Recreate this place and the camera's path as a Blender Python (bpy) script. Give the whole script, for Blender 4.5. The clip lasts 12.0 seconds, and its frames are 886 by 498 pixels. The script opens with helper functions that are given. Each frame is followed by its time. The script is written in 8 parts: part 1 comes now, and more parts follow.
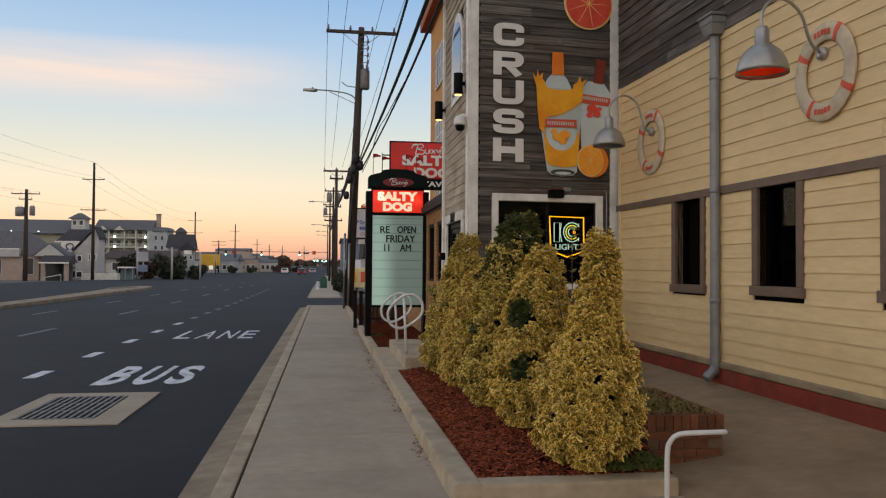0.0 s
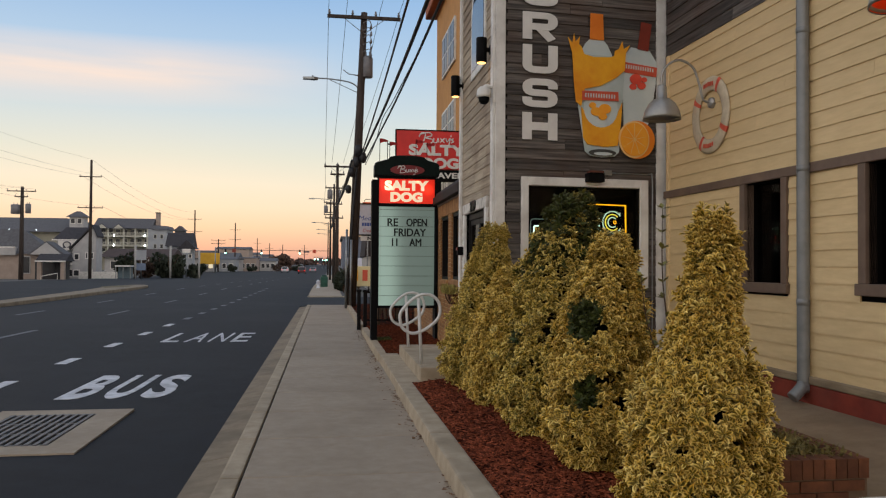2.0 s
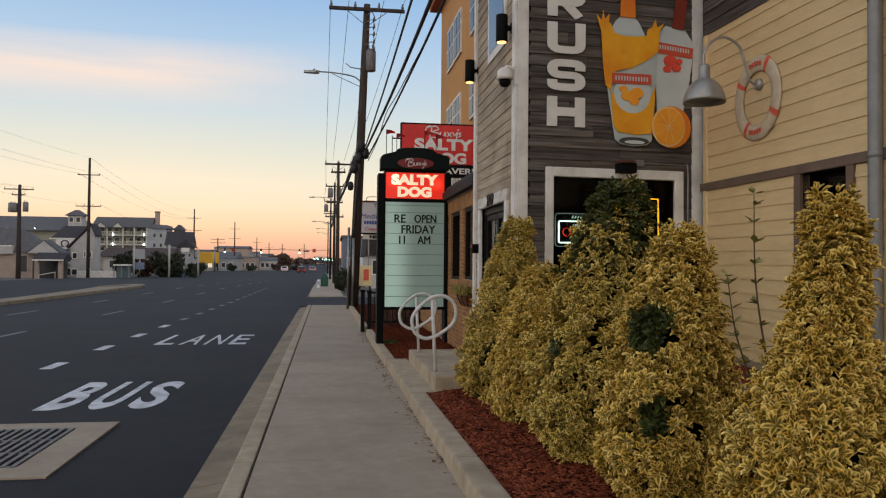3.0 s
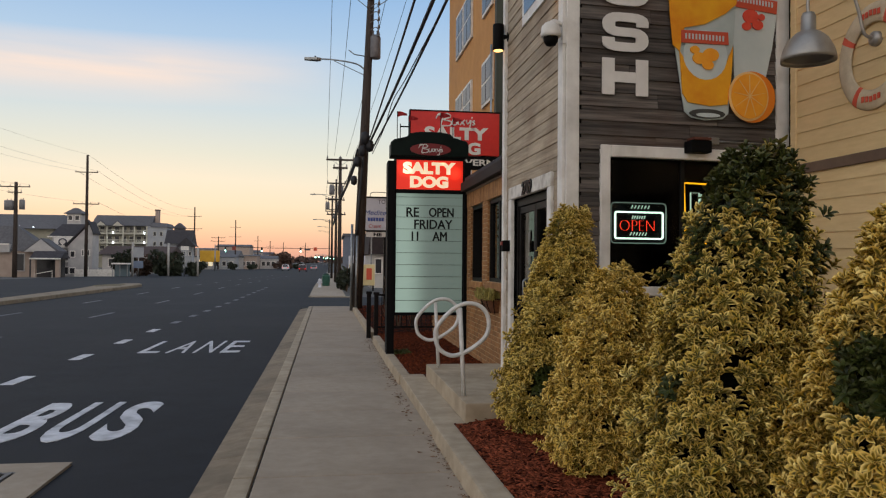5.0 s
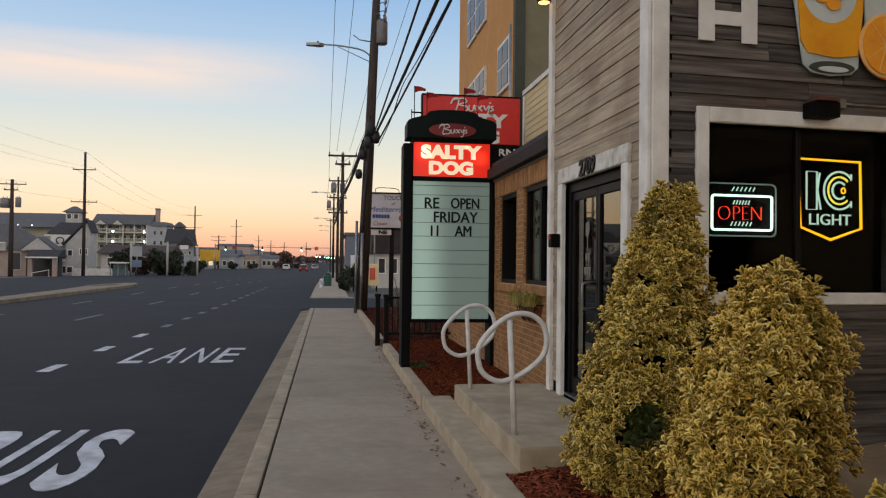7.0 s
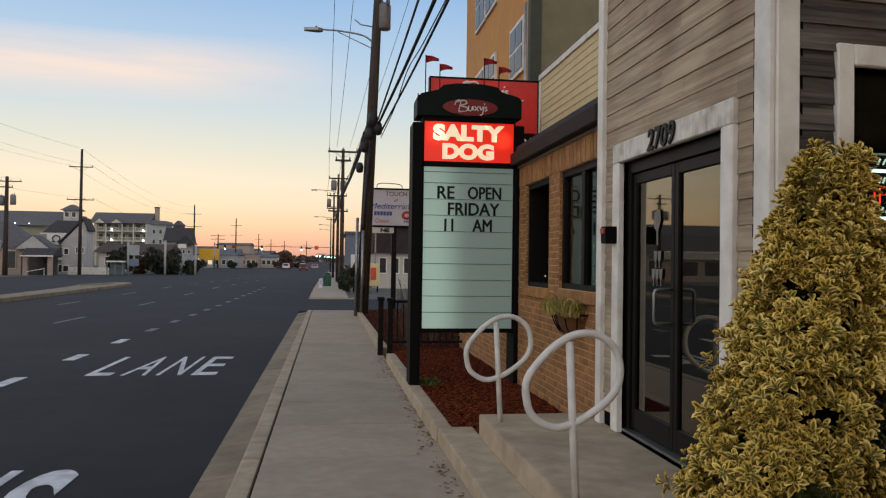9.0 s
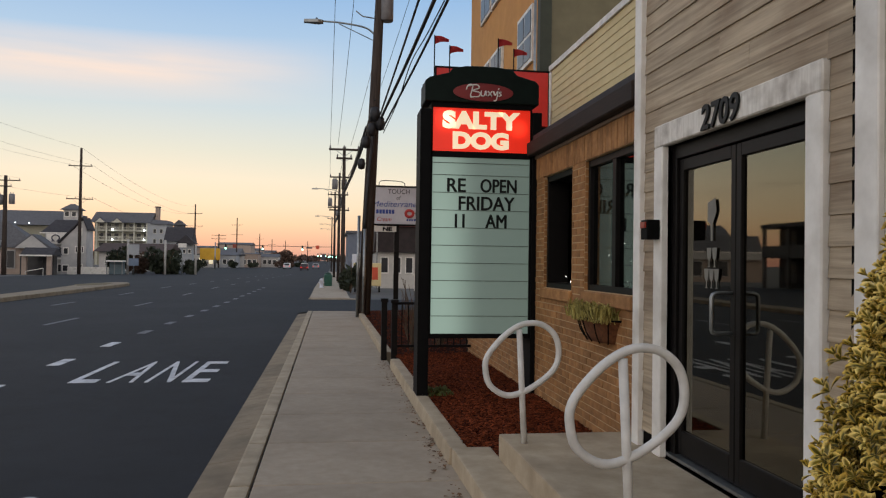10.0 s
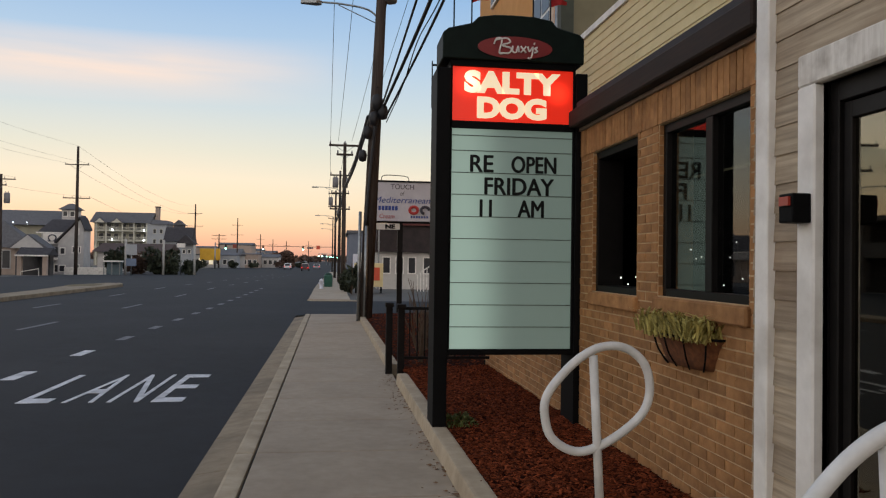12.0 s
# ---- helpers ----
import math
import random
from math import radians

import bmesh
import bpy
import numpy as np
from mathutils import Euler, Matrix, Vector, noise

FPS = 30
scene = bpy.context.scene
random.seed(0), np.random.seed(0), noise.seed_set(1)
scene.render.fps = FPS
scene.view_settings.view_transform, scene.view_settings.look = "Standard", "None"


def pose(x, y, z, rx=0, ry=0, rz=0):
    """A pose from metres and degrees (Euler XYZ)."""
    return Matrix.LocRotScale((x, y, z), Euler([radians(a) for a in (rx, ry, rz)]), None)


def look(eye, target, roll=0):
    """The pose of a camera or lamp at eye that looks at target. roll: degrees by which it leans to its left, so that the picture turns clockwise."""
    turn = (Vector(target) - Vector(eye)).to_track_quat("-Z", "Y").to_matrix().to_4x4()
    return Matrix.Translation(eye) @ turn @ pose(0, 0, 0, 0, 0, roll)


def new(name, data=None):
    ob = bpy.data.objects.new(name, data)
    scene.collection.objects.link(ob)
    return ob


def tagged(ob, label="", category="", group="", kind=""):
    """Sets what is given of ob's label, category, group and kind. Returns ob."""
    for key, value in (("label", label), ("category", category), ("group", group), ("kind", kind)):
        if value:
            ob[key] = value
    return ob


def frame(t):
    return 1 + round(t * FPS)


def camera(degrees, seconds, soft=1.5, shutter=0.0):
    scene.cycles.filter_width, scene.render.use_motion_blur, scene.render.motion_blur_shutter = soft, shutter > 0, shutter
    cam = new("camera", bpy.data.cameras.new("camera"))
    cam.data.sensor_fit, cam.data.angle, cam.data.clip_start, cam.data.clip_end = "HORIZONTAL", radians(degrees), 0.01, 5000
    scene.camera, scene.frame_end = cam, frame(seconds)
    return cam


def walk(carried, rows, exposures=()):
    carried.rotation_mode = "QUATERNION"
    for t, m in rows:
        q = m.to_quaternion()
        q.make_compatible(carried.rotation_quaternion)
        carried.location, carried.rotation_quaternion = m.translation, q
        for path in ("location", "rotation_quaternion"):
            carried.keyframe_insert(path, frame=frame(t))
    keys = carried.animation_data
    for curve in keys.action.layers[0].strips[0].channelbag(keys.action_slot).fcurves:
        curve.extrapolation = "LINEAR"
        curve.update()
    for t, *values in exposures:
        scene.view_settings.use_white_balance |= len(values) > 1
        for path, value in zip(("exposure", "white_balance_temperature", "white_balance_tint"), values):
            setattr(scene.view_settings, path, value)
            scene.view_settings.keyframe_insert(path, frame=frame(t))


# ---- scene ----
cam = camera(60.5, 12.0, soft=1.2)
PATH = [
    (0, (0.029, 0.003, 1.731), (0.318, 1.982, 1.774), 0.4),
    (0.5, (0.029, 0.362, 1.715), (0.32, 2.341, 1.758), 0.4),
    (1, (0.016, 0.778, 1.695), (0.304, 2.756, 1.736), 0.4),
    (1.5, (0.013, 1.158, 1.686), (0.3, 3.137, 1.727), 0.4),
    (2, (-0.005, 1.584, 1.682), (0.283, 3.563, 1.722), 0.4),
    (2.5, (-0.047, 2.015, 1.675), (0.24, 3.993, 1.715), 0.4),
    (3, (-0.076, 2.455, 1.668), (0.213, 4.434, 1.707), 0.5),
    (5, (-0.116, 4.119, 1.684), (0.17, 6.098, 1.719), 0.5),
    (5.5, (-0.169, 4.541, 1.682), (0.118, 6.52, 1.717), 0.5),
    (6, (-0.17, 4.973, 1.684), (0.116, 6.952, 1.718), 0.6),
    (6.5, (-0.205, 5.409, 1.67), (0.08, 7.389, 1.705), 0.6),
    (8.5, (-0.146, 7.041, 1.662), (0.135, 9.02, 1.695), 0.8),
    (9, (-0.154, 7.413, 1.663), (0.129, 9.393, 1.697), 0.8),
    (9.5, (-0.136, 7.791, 1.656), (0.146, 9.771, 1.69), 0.8),
    (10, (-0.146, 8.179, 1.656), (0.134, 10.159, 1.689), 0.8),
    (10.5, (-0.129, 8.599, 1.659), (0.153, 10.578, 1.689), 0.7),
    (11, (-0.148, 9.039, 1.654), (0.133, 11.018, 1.683), 0.5),
    (11.5, (-0.094, 9.461, 1.652), (0.183, 11.442, 1.682), 0.6),
    (12, (-0.094, 9.843, 1.627), (0.183, 11.823, 1.661), 0.8),
]
walk(cam, [(t, look(eye, target, roll)) for t, eye, target, roll in PATH])

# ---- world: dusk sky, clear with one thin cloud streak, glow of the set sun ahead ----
def srgb(r, g, b):
    return tuple(((c / 255 + 0.055) / 1.055) ** 2.4 if c > 10 else c / 255 / 12.92 for c in (r, g, b)) + (1.0,)


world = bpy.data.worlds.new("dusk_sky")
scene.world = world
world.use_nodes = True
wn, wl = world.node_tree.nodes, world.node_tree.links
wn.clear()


def wnode(kind, **values):
    n = wn.new(kind)
    for key, value in values.items():
        n.inputs[key].default_value = value
    return n


def wmath(op, a, b=None):
    n = wn.new("ShaderNodeMath")
    n.operation = op
    for i, v in enumerate((a, b)):
        if v is None:
            continue
        if isinstance(v, (int, float)):
            n.inputs[i].default_value = v
        else:
            wl.new(v, n.inputs[i])
    return n.outputs[0]


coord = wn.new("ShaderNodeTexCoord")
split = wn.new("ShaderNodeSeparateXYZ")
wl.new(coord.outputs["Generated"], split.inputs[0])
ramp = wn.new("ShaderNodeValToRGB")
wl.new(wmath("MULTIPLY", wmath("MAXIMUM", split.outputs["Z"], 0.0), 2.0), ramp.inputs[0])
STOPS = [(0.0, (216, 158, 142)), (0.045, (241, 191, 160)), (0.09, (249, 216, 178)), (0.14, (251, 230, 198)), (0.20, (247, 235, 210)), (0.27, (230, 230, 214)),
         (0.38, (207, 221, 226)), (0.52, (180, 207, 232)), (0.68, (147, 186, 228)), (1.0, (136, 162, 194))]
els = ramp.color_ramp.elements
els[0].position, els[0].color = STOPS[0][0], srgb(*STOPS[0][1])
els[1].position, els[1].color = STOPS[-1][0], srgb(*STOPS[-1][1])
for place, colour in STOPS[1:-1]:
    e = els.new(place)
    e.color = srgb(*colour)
# unseen sky away from the sunset, low down, is brightened and warmed as fill
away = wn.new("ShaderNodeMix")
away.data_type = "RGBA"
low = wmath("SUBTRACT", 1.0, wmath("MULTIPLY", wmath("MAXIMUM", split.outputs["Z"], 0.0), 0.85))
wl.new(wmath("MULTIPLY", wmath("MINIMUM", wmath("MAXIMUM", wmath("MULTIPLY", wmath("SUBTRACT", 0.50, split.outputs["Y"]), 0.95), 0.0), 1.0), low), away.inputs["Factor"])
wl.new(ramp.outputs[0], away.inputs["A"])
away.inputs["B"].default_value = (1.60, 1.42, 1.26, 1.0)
# thin high cloud
stretch = wn.new("ShaderNodeMapping")
stretch.inputs["Scale"].default_value = (1.6, 1.6, 16.0)
wl.new(coord.outputs["Generated"], stretch.inputs[0])
wisps = wnode("ShaderNodeTexNoise", Scale=2.0, Detail=6.0, Roughness=0.55)
wl.new(stretch.outputs[0], wisps.inputs["Vector"])
height = wmath("ADD", split.outputs["Z"], wmath("MULTIPLY", split.outputs["X"], -0.045))
band = wmath("SUBTRACT", 1.0, wmath("MINIMUM", wmath("ABSOLUTE", wmath("DIVIDE", wmath("SUBTRACT", height, 0.238), 0.042)), 1.0))
fade = wmath("MINIMUM", wmath("MAXIMUM", wmath("MULTIPLY", wmath("SUBTRACT", 0.02, split.outputs["X"]), 4.5), 0.0), 1.0)
cloud = wn.new("ShaderNodeMix")
cloud.data_type = "RGBA"
wl.new(wmath("MULTIPLY", wmath("MULTIPLY", band, fade), wmath("MULTIPLY", wisps.outputs["Fac"], 1.8)), cloud.inputs["Factor"])
wl.new(away.outputs["Result"], cloud.inputs["A"])
cloud.inputs["B"].default_value = srgb(251, 229, 214)
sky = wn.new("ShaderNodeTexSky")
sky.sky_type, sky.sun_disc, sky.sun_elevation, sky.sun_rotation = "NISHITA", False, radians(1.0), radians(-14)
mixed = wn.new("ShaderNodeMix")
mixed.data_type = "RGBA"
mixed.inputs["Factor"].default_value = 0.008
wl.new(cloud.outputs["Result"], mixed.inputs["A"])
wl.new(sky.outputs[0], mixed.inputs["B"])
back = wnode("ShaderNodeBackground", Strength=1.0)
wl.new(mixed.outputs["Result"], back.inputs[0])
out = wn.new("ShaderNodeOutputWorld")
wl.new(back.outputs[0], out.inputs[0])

# the last wide glow of the sky where the sun went down
glow = new("sunset_glow", bpy.data.lights.new("sunset_glow", "SUN"))
glow.data.energy, glow.data.angle, glow.data.color = 0.25, radians(40), (1.0, 0.82, 0.66)
glow.matrix_world = look((0, 0, 0), (0.55, -0.60, -0.42))
tagged(glow, "soft dusk glow of the sky", "sky light", kind="structure")


# ---- materials ----
def mat(name, a, b=None, scale=6.0, rough=0.7, bump=0.0, metal=0.0, vary=0.0, stretch=(1, 1, 1), dirt=None, dirt_scale=0.8, dirt_amount=0.35, spec=0.5, fine=None, island=False):
    """a, b: sRGB 0..255 tones of the grain; vary: value change from object to object; dirt: tone of larger stains."""
    m = bpy.data.materials.new(name)
    m.use_nodes = True
    n, l = m.node_tree.nodes, m.node_tree.links
    p = n["Principled BSDF"]
    p.inputs["Roughness"].default_value, p.inputs["Metallic"].default_value = rough, metal
    p.inputs["Specular IOR Level"].default_value = spec
    tc = n.new("ShaderNodeTexCoord")
    mp = n.new("ShaderNodeMapping")
    mp.inputs["Scale"].default_value = stretch
    l.new(tc.outputs["Object"], mp.inputs[0])
    rnd = None
    if vary:
        if island:
            rnd = n.new("ShaderNodeNewGeometry").outputs["Random Per Island"]
        else:
            rnd = n.new("ShaderNodeObjectInfo").outputs["Random"]
        # each piece has its own stretch of the grain
        off = n.new("ShaderNodeVectorMath")
        off.operation = "ADD"
        sc = n.new("ShaderNodeMath")
        sc.operation = "MULTIPLY"
        sc.inputs[1].default_value = 37.0
        l.new(rnd, sc.inputs[0])
        l.new(mp.outputs[0], off.inputs[0])
        l.new(sc.outputs[0], off.inputs[1])
        vec = off.outputs[0]
    else:
        vec = mp.outputs[0]
    t = n.new("ShaderNodeTexNoise")
    t.inputs["Scale"].default_value, t.inputs["Detail"].default_value, t.inputs["Roughness"].default_value = scale, 8.0, 0.62
    l.new(vec, t.inputs["Vector"])
    r = n.new("ShaderNodeValToRGB")
    r.color_ramp.elements[0].position, r.color_ramp.elements[1].position = 0.32, 0.70
    r.color_ramp.elements[0].color, r.color_ramp.elements[1].color = srgb(*a), srgb(*(b or a))
    l.new(t.outputs["Fac"], r.inputs[0])
    colour = r.outputs[0]
    if dirt:
        d = n.new("ShaderNodeTexNoise")
        d.inputs["Scale"].default_value, d.inputs["Detail"].default_value = dirt_scale, 5.0
        l.new(tc.outputs["Object"], d.inputs["Vector"])
        dr = n.new("ShaderNodeMapRange")
        dr.inputs[1].default_value, dr.inputs[2].default_value, dr.inputs[3].default_value, dr.inputs[4].default_value = 0.45, 0.75, 0.0, dirt_amount
        l.new(d.outputs["Fac"], dr.inputs[0])
        mx = n.new("ShaderNodeMix")
        mx.data_type = "RGBA"
        l.new(dr.outputs[0], mx.inputs["Factor"])
        l.new(colour, mx.inputs["A"])
        mx.inputs["B"].default_value = srgb(*dirt)
        colour = mx.outputs["Result"]
    if vary:
        hv = n.new("ShaderNodeHueSaturation")
        vr = n.new("ShaderNodeMapRange")
        vr.inputs[3].default_value, vr.inputs[4].default_value = 1 - vary, 1 + vary
        l.new(rnd, vr.inputs[0])
        l.new(vr.outputs[0], hv.inputs["Value"])
        l.new(colour, hv.inputs["Color"])
        colour = hv.outputs[0]
    l.new(colour, p.inputs["Base Color"])
    if bump:
        bm_ = n.new("ShaderNodeBump")
        bm_.inputs["Strength"].default_value, bm_.inputs["Distance"].default_value = min(1.0, bump * 40), 0.01 if bump < 0.02 else bump
        src = t.outputs["Fac"]
        if fine:
            ft = n.new("ShaderNodeTexNoise")
            ft.inputs["Scale"].default_value, ft.inputs["Detail"].default_value = fine, 3.0
            l.new(tc.outputs["Object"], ft.inputs["Vector"])
            src = ft.outputs["Fac"]
        l.new(src, bm_.inputs["Height"])
        l.new(bm_.outputs[0], p.inputs["Normal"])
    return m


def lit(name, colour, strength):
    """A surface that gives off light."""
    m = bpy.data.materials.new(name)
    m.use_nodes = True
    p = m.node_tree.nodes["Principled BSDF"]
    p.inputs["Base Color"].default_value = srgb(*colour)
    p.inputs["Emission Color"].default_value = srgb(*colour)
    p.inputs["Emission Strength"].default_value = strength
    return m


def glass(name, tint=(0.9, 0.93, 0.92, 1), ior=1.5, sheen=(1, 1, 1, 1)):
    m = bpy.data.materials.new(name)
    m.use_nodes = True
    p = m.node_tree.nodes["Principled BSDF"]
    p.inputs["Base Color"].default_value = tint
    p.inputs["Roughness"].default_value = 0.02
    p.inputs["Transmission Weight"].default_value = 1.0
    p.inputs["Specular Tint"].default_value = sheen
    p.inputs["IOR"].default_value = ior
    return m


def backlit(name, colour, strength, hot, along, spots, body=None):
    """A translucent sign face; behind it stand lamps, at the places along one axis."""
    m = lit(name, colour, strength)
    n, l = m.node_tree.nodes, m.node_tree.links
    p = n["Principled BSDF"]
    p.inputs["Roughness"].default_value = 0.35
    if body:
        p.inputs["Base Color"].default_value = srgb(*body)
    tc = n.new("ShaderNodeTexCoord")
    total = None
    for spot, reach in spots:
        dist = n.new("ShaderNodeVectorMath")
        dist.operation = "DISTANCE"
        flat = n.new("ShaderNodeVectorMath")
        flat.operation = "MULTIPLY"
        flat.inputs[1].default_value = along
        l.new(tc.outputs["Object"], flat.inputs[0])
        l.new(flat.outputs[0], dist.inputs[0])
        dist.inputs[1].default_value = tuple(s * a for s, a in zip(spot, along))
        mr = n.new("ShaderNodeMapRange")
        mr.interpolation_type = "SMOOTHERSTEP"
        mr.inputs[1].default_value, mr.inputs[2].default_value, mr.inputs[3].default_value, mr.inputs[4].default_value = 0.0, reach, hot, 0.0
        l.new(dist.outputs["Value"], mr.inputs[0])
        if total is None:
            total = mr.outputs[0]
        else:
            ad = n.new("ShaderNodeMath")
            l.new(total, ad.inputs[0])
            l.new(mr.outputs[0], ad.inputs[1])
            total = ad.outputs[0]
    ad = n.new("ShaderNodeMath")
    ad.inputs[1].default_value = strength
    l.new(total, ad.inputs[0])
    l.new(ad.outputs[0], p.inputs["Emission Strength"])
    return m


ASPHALT = mat("asphalt", (18, 20, 25), (29, 31, 37), 3.0, 0.84, 0.004, dirt=(46, 46, 49), dirt_scale=0.25, dirt_amount=0.45, fine=260, spec=0.28)
GROUND = mat("town_ground", (72, 72, 72), (92, 90, 86), 0.4, 0.9, dirt=(104, 98, 86), dirt_scale=0.05)
CONCRETE = mat("pavement_concrete", (150, 135, 116), (164, 149, 130), 9.0, 0.85, 0.003, vary=0.05, dirt=(122, 107, 90), dirt_scale=1.4, dirt_amount=0.45, fine=180)
KERB = mat("kerb_concrete", (154, 138, 114), (178, 162, 138), 6.0, 0.85, 0.004, vary=0.05, dirt=(110, 96, 76), dirt_scale=1.9, dirt_amount=0.55, fine=140)
GUTTER = mat("gutter_concrete", (124, 109, 88), (146, 131, 109), 6.0, 0.9, 0.004, vary=0.05, dirt=(86, 74, 60), dirt_scale=1.3, dirt_amount=0.7, fine=140)
JOINT = mat("joint_dirt", (44, 40, 36), (62, 56, 48), 20, 0.95)
ROADPAINT = mat("road_paint", (188, 188, 192), (216, 216, 220), 9, 0.7, 0.002, dirt=(120, 120, 124), dirt_scale=4.0, dirt_amount=0.7, fine=200)
ROADWORN = mat("worn_road_paint", (88, 90, 96), (122, 124, 130), 9, 0.75, 0.002, dirt=(70, 70, 74), dirt_scale=5.0, dirt_amount=0.8, fine=200)
IRON = mat("cast_iron", (96, 94, 94), (124, 120, 118), 14, 0.7, 0.003, 0.2)
TAN = mat("cream_siding", (216, 187, 137), (229, 201, 151), 4, 0.6, 0.002, vary=0.03, stretch=(1, 1, 6), dirt=(186, 160, 112), dirt_scale=0.9, dirt_amount=0.35)
BARN = mat("weathered_grey_boards", (34, 31, 30), (116, 108, 101), 1.3, 0.85, 0.006, vary=0.38, stretch=(1, 1, 26), dirt=(80, 56, 42), dirt_scale=1.7, dirt_amount=0.6)
BARN_PALE = mat("greyed_cedar_boards", (136, 122, 103), (190, 173, 148), 1.4, 0.85, 0.004, vary=0.13, stretch=(1, 1, 26), dirt=(104, 78, 56), dirt_scale=1.6, dirt_amount=0.6)
WHITE = mat("white_trim_paint", (216, 212, 205), (236, 233, 227), 5, 0.55, 0.003, dirt=(150, 142, 130), dirt_scale=3.5, dirt_amount=0.45)
BROWN = mat("brown_trim_paint", (104, 84, 70), (122, 101, 84), 5, 0.6, 0.003, dirt=(84, 68, 58), dirt_scale=2)
REDBASE = mat("red_foundation_paint", (120, 40, 24), (142, 56, 36), 5, 0.8, 0.004, dirt=(92, 50, 38), dirt_scale=2.4, dirt_amount=0.6)
BRICK = mat("buff_brick", (136, 94, 54), (180, 131, 82), 9, 0.9, 0.006, vary=0.2, dirt=(106, 74, 44), dirt_scale=3.0, dirt_amount=0.55)
BRICK_J = mat("buff_brick_joined", (136, 94, 54), (180, 131, 82), 9, 0.9, 0.006, vary=0.2, dirt=(106, 74, 44), dirt_scale=3.0, dirt_amount=0.55, island=True)
BRICK_RED = mat("brown_planter_brick", (92, 54, 34), (126, 78, 50), 9, 0.9, 0.006, vary=0.3, dirt=(48, 34, 26), dirt_scale=3.5, dirt_amount=0.7)
MORTAR = mat("mortar", (168, 140, 104), (196, 167, 128), 12, 0.95, 0.004)
MULCH_BASE = mat("mulch_soil", (26, 10, 6), (54, 23, 13), 16, 0.95, 0.02, spec=0.05)
MULCH = mat("red_mulch_chips", (74, 32, 20), (142, 76, 50), 18, 0.95, vary=0.75, island=True, spec=0.08)
OLD_MULCH = mat("dark_mulch_chips", (60, 26, 14), (122, 60, 34), 18, 0.95, vary=0.8, island=True, spec=0.06)
LITTER = mat("dry_leaf_litter", (92, 64, 42), (132, 98, 66), 20, 0.9, vary=0.3, island=True)
BLACK = mat("black_sign_paint", (6, 6, 7), (11, 11, 12), 8, 0.65, 0.001, spec=0.12)
GREENBLACK = mat("dark_green_sign_paint", (8, 19, 15), (14, 28, 23), 8, 0.6, 0.001, spec=0.15)
DARKFRAME = mat("dark_bronze_frame", (15, 13, 12), (23, 20, 19), 8, 0.5, 0.0, 0.1, spec=0.2)
# near-black, so the shade of unlit rooms and board gaps sits in the colour
ROOM_SHADE = mat("interior_shade", (6, 5, 4), (10, 8, 7), 3, 0.9, spec=0.1)
REDSIGN = mat("red_sign_panel", (206, 34, 27), (222, 44, 35), 4, 0.45, dirt=(164, 30, 26), dirt_scale=1.4)
SIGNWHITE = mat("white_sign_letter", (214, 210, 204), (230, 226, 220), 4, 0.5)
PIPE = mat("white_pipe_paint", (196, 194, 190), (216, 214, 210), 10, 0.4, 0.001, dirt=(150, 146, 140), dirt_scale=6)
GALV = mat("galvanised_metal", (126, 130, 132), (158, 162, 164), 7, 0.38, 0.001, 0.85, dirt=(112, 112, 110), dirt_scale=4)
LAMPGREY = mat("lamp_enamel", (156, 153, 148), (174, 171, 166), 7, 0.38, 0, 0.5)
SPOUT = mat("downspout_paint", (122, 124, 124), (146, 147, 146), 6, 0.45, 0.001, 0.3, dirt=(104, 102, 98), dirt_scale=3)
RING = mat("life_ring_canvas", (192, 176, 148), (216, 200, 172), 12, 0.75, 0.004, dirt=(160, 138, 108), dirt_scale=5, dirt_amount=0.6)
RINGRED = mat("life_ring_red_band", (206, 82, 58), (222, 98, 72), 12, 0.7)
POLE = mat("weathered_pole_wood", (50, 44, 41), (80, 71, 66), 2, 0.9, 0.006, vary=0.12, stretch=(8, 8, 0.6), spec=0.15)
CABLE = mat("black_cable", (20, 21, 26), (30, 31, 36), 4, 0.6)
CERAMIC = mat("grey_insulator", (96, 94, 96), (120, 118, 120), 6, 0.4)
LETTER = mat("black_letter", (12, 15, 15), (20, 23, 23), 6, 0.5, spec=0.2)
ORANGEWALL = mat("orange_stucco", (196, 140, 76), (208, 152, 86), 2.5, 0.85, 0.004, dirt=(176, 122, 68), dirt_scale=0.6)
OLIVE = mat("olive_siding", (104, 98, 76), (118, 110, 86), 2.5, 0.85, 0.003)
CREAMWALL = mat("pale_cream_siding", (206, 188, 138), (216, 198, 150), 3, 0.7, 0.002, vary=0.04, dirt=(190, 170, 122), dirt_scale=0.9)
ROOFGREY = mat("grey_shingle", (78, 78, 82), (98, 98, 102), 3, 0.9, 0.01, vary=0.05)
ROOFDARK = mat("dark_shingle", (48, 46, 50), (64, 62, 66), 3, 0.9, 0.01)
PANE = glass("window_glass", (0.6, 0.63, 0.62, 1), 1.18)
BRICKPANE = glass("shop_window_glass", (0.30, 0.33, 0.32, 1), 1.5)
# dark tint hides the room; specular tint puts sunset yellow into the reflections
STREETPANE = glass("sunset_tinted_door_glass", (0.10, 0.11, 0.10, 1), 2.2, (1.0, 0.90, 0.68, 1))
PEELING = mat("peeling_white_paint", (204, 198, 188), (230, 226, 218), 4, 0.65, 0.006, stretch=(1, 9, 1), dirt=(118, 104, 88), dirt_scale=7.0, dirt_amount=0.7)
SKYPANE = mat("sky_reflecting_pane", (70, 66, 70), (84, 80, 84), 2, 0.04, 0, 0.75)
DARKPANE = mat("far_window_glass", (30, 31, 36), (44, 45, 50), 2, 0.3)
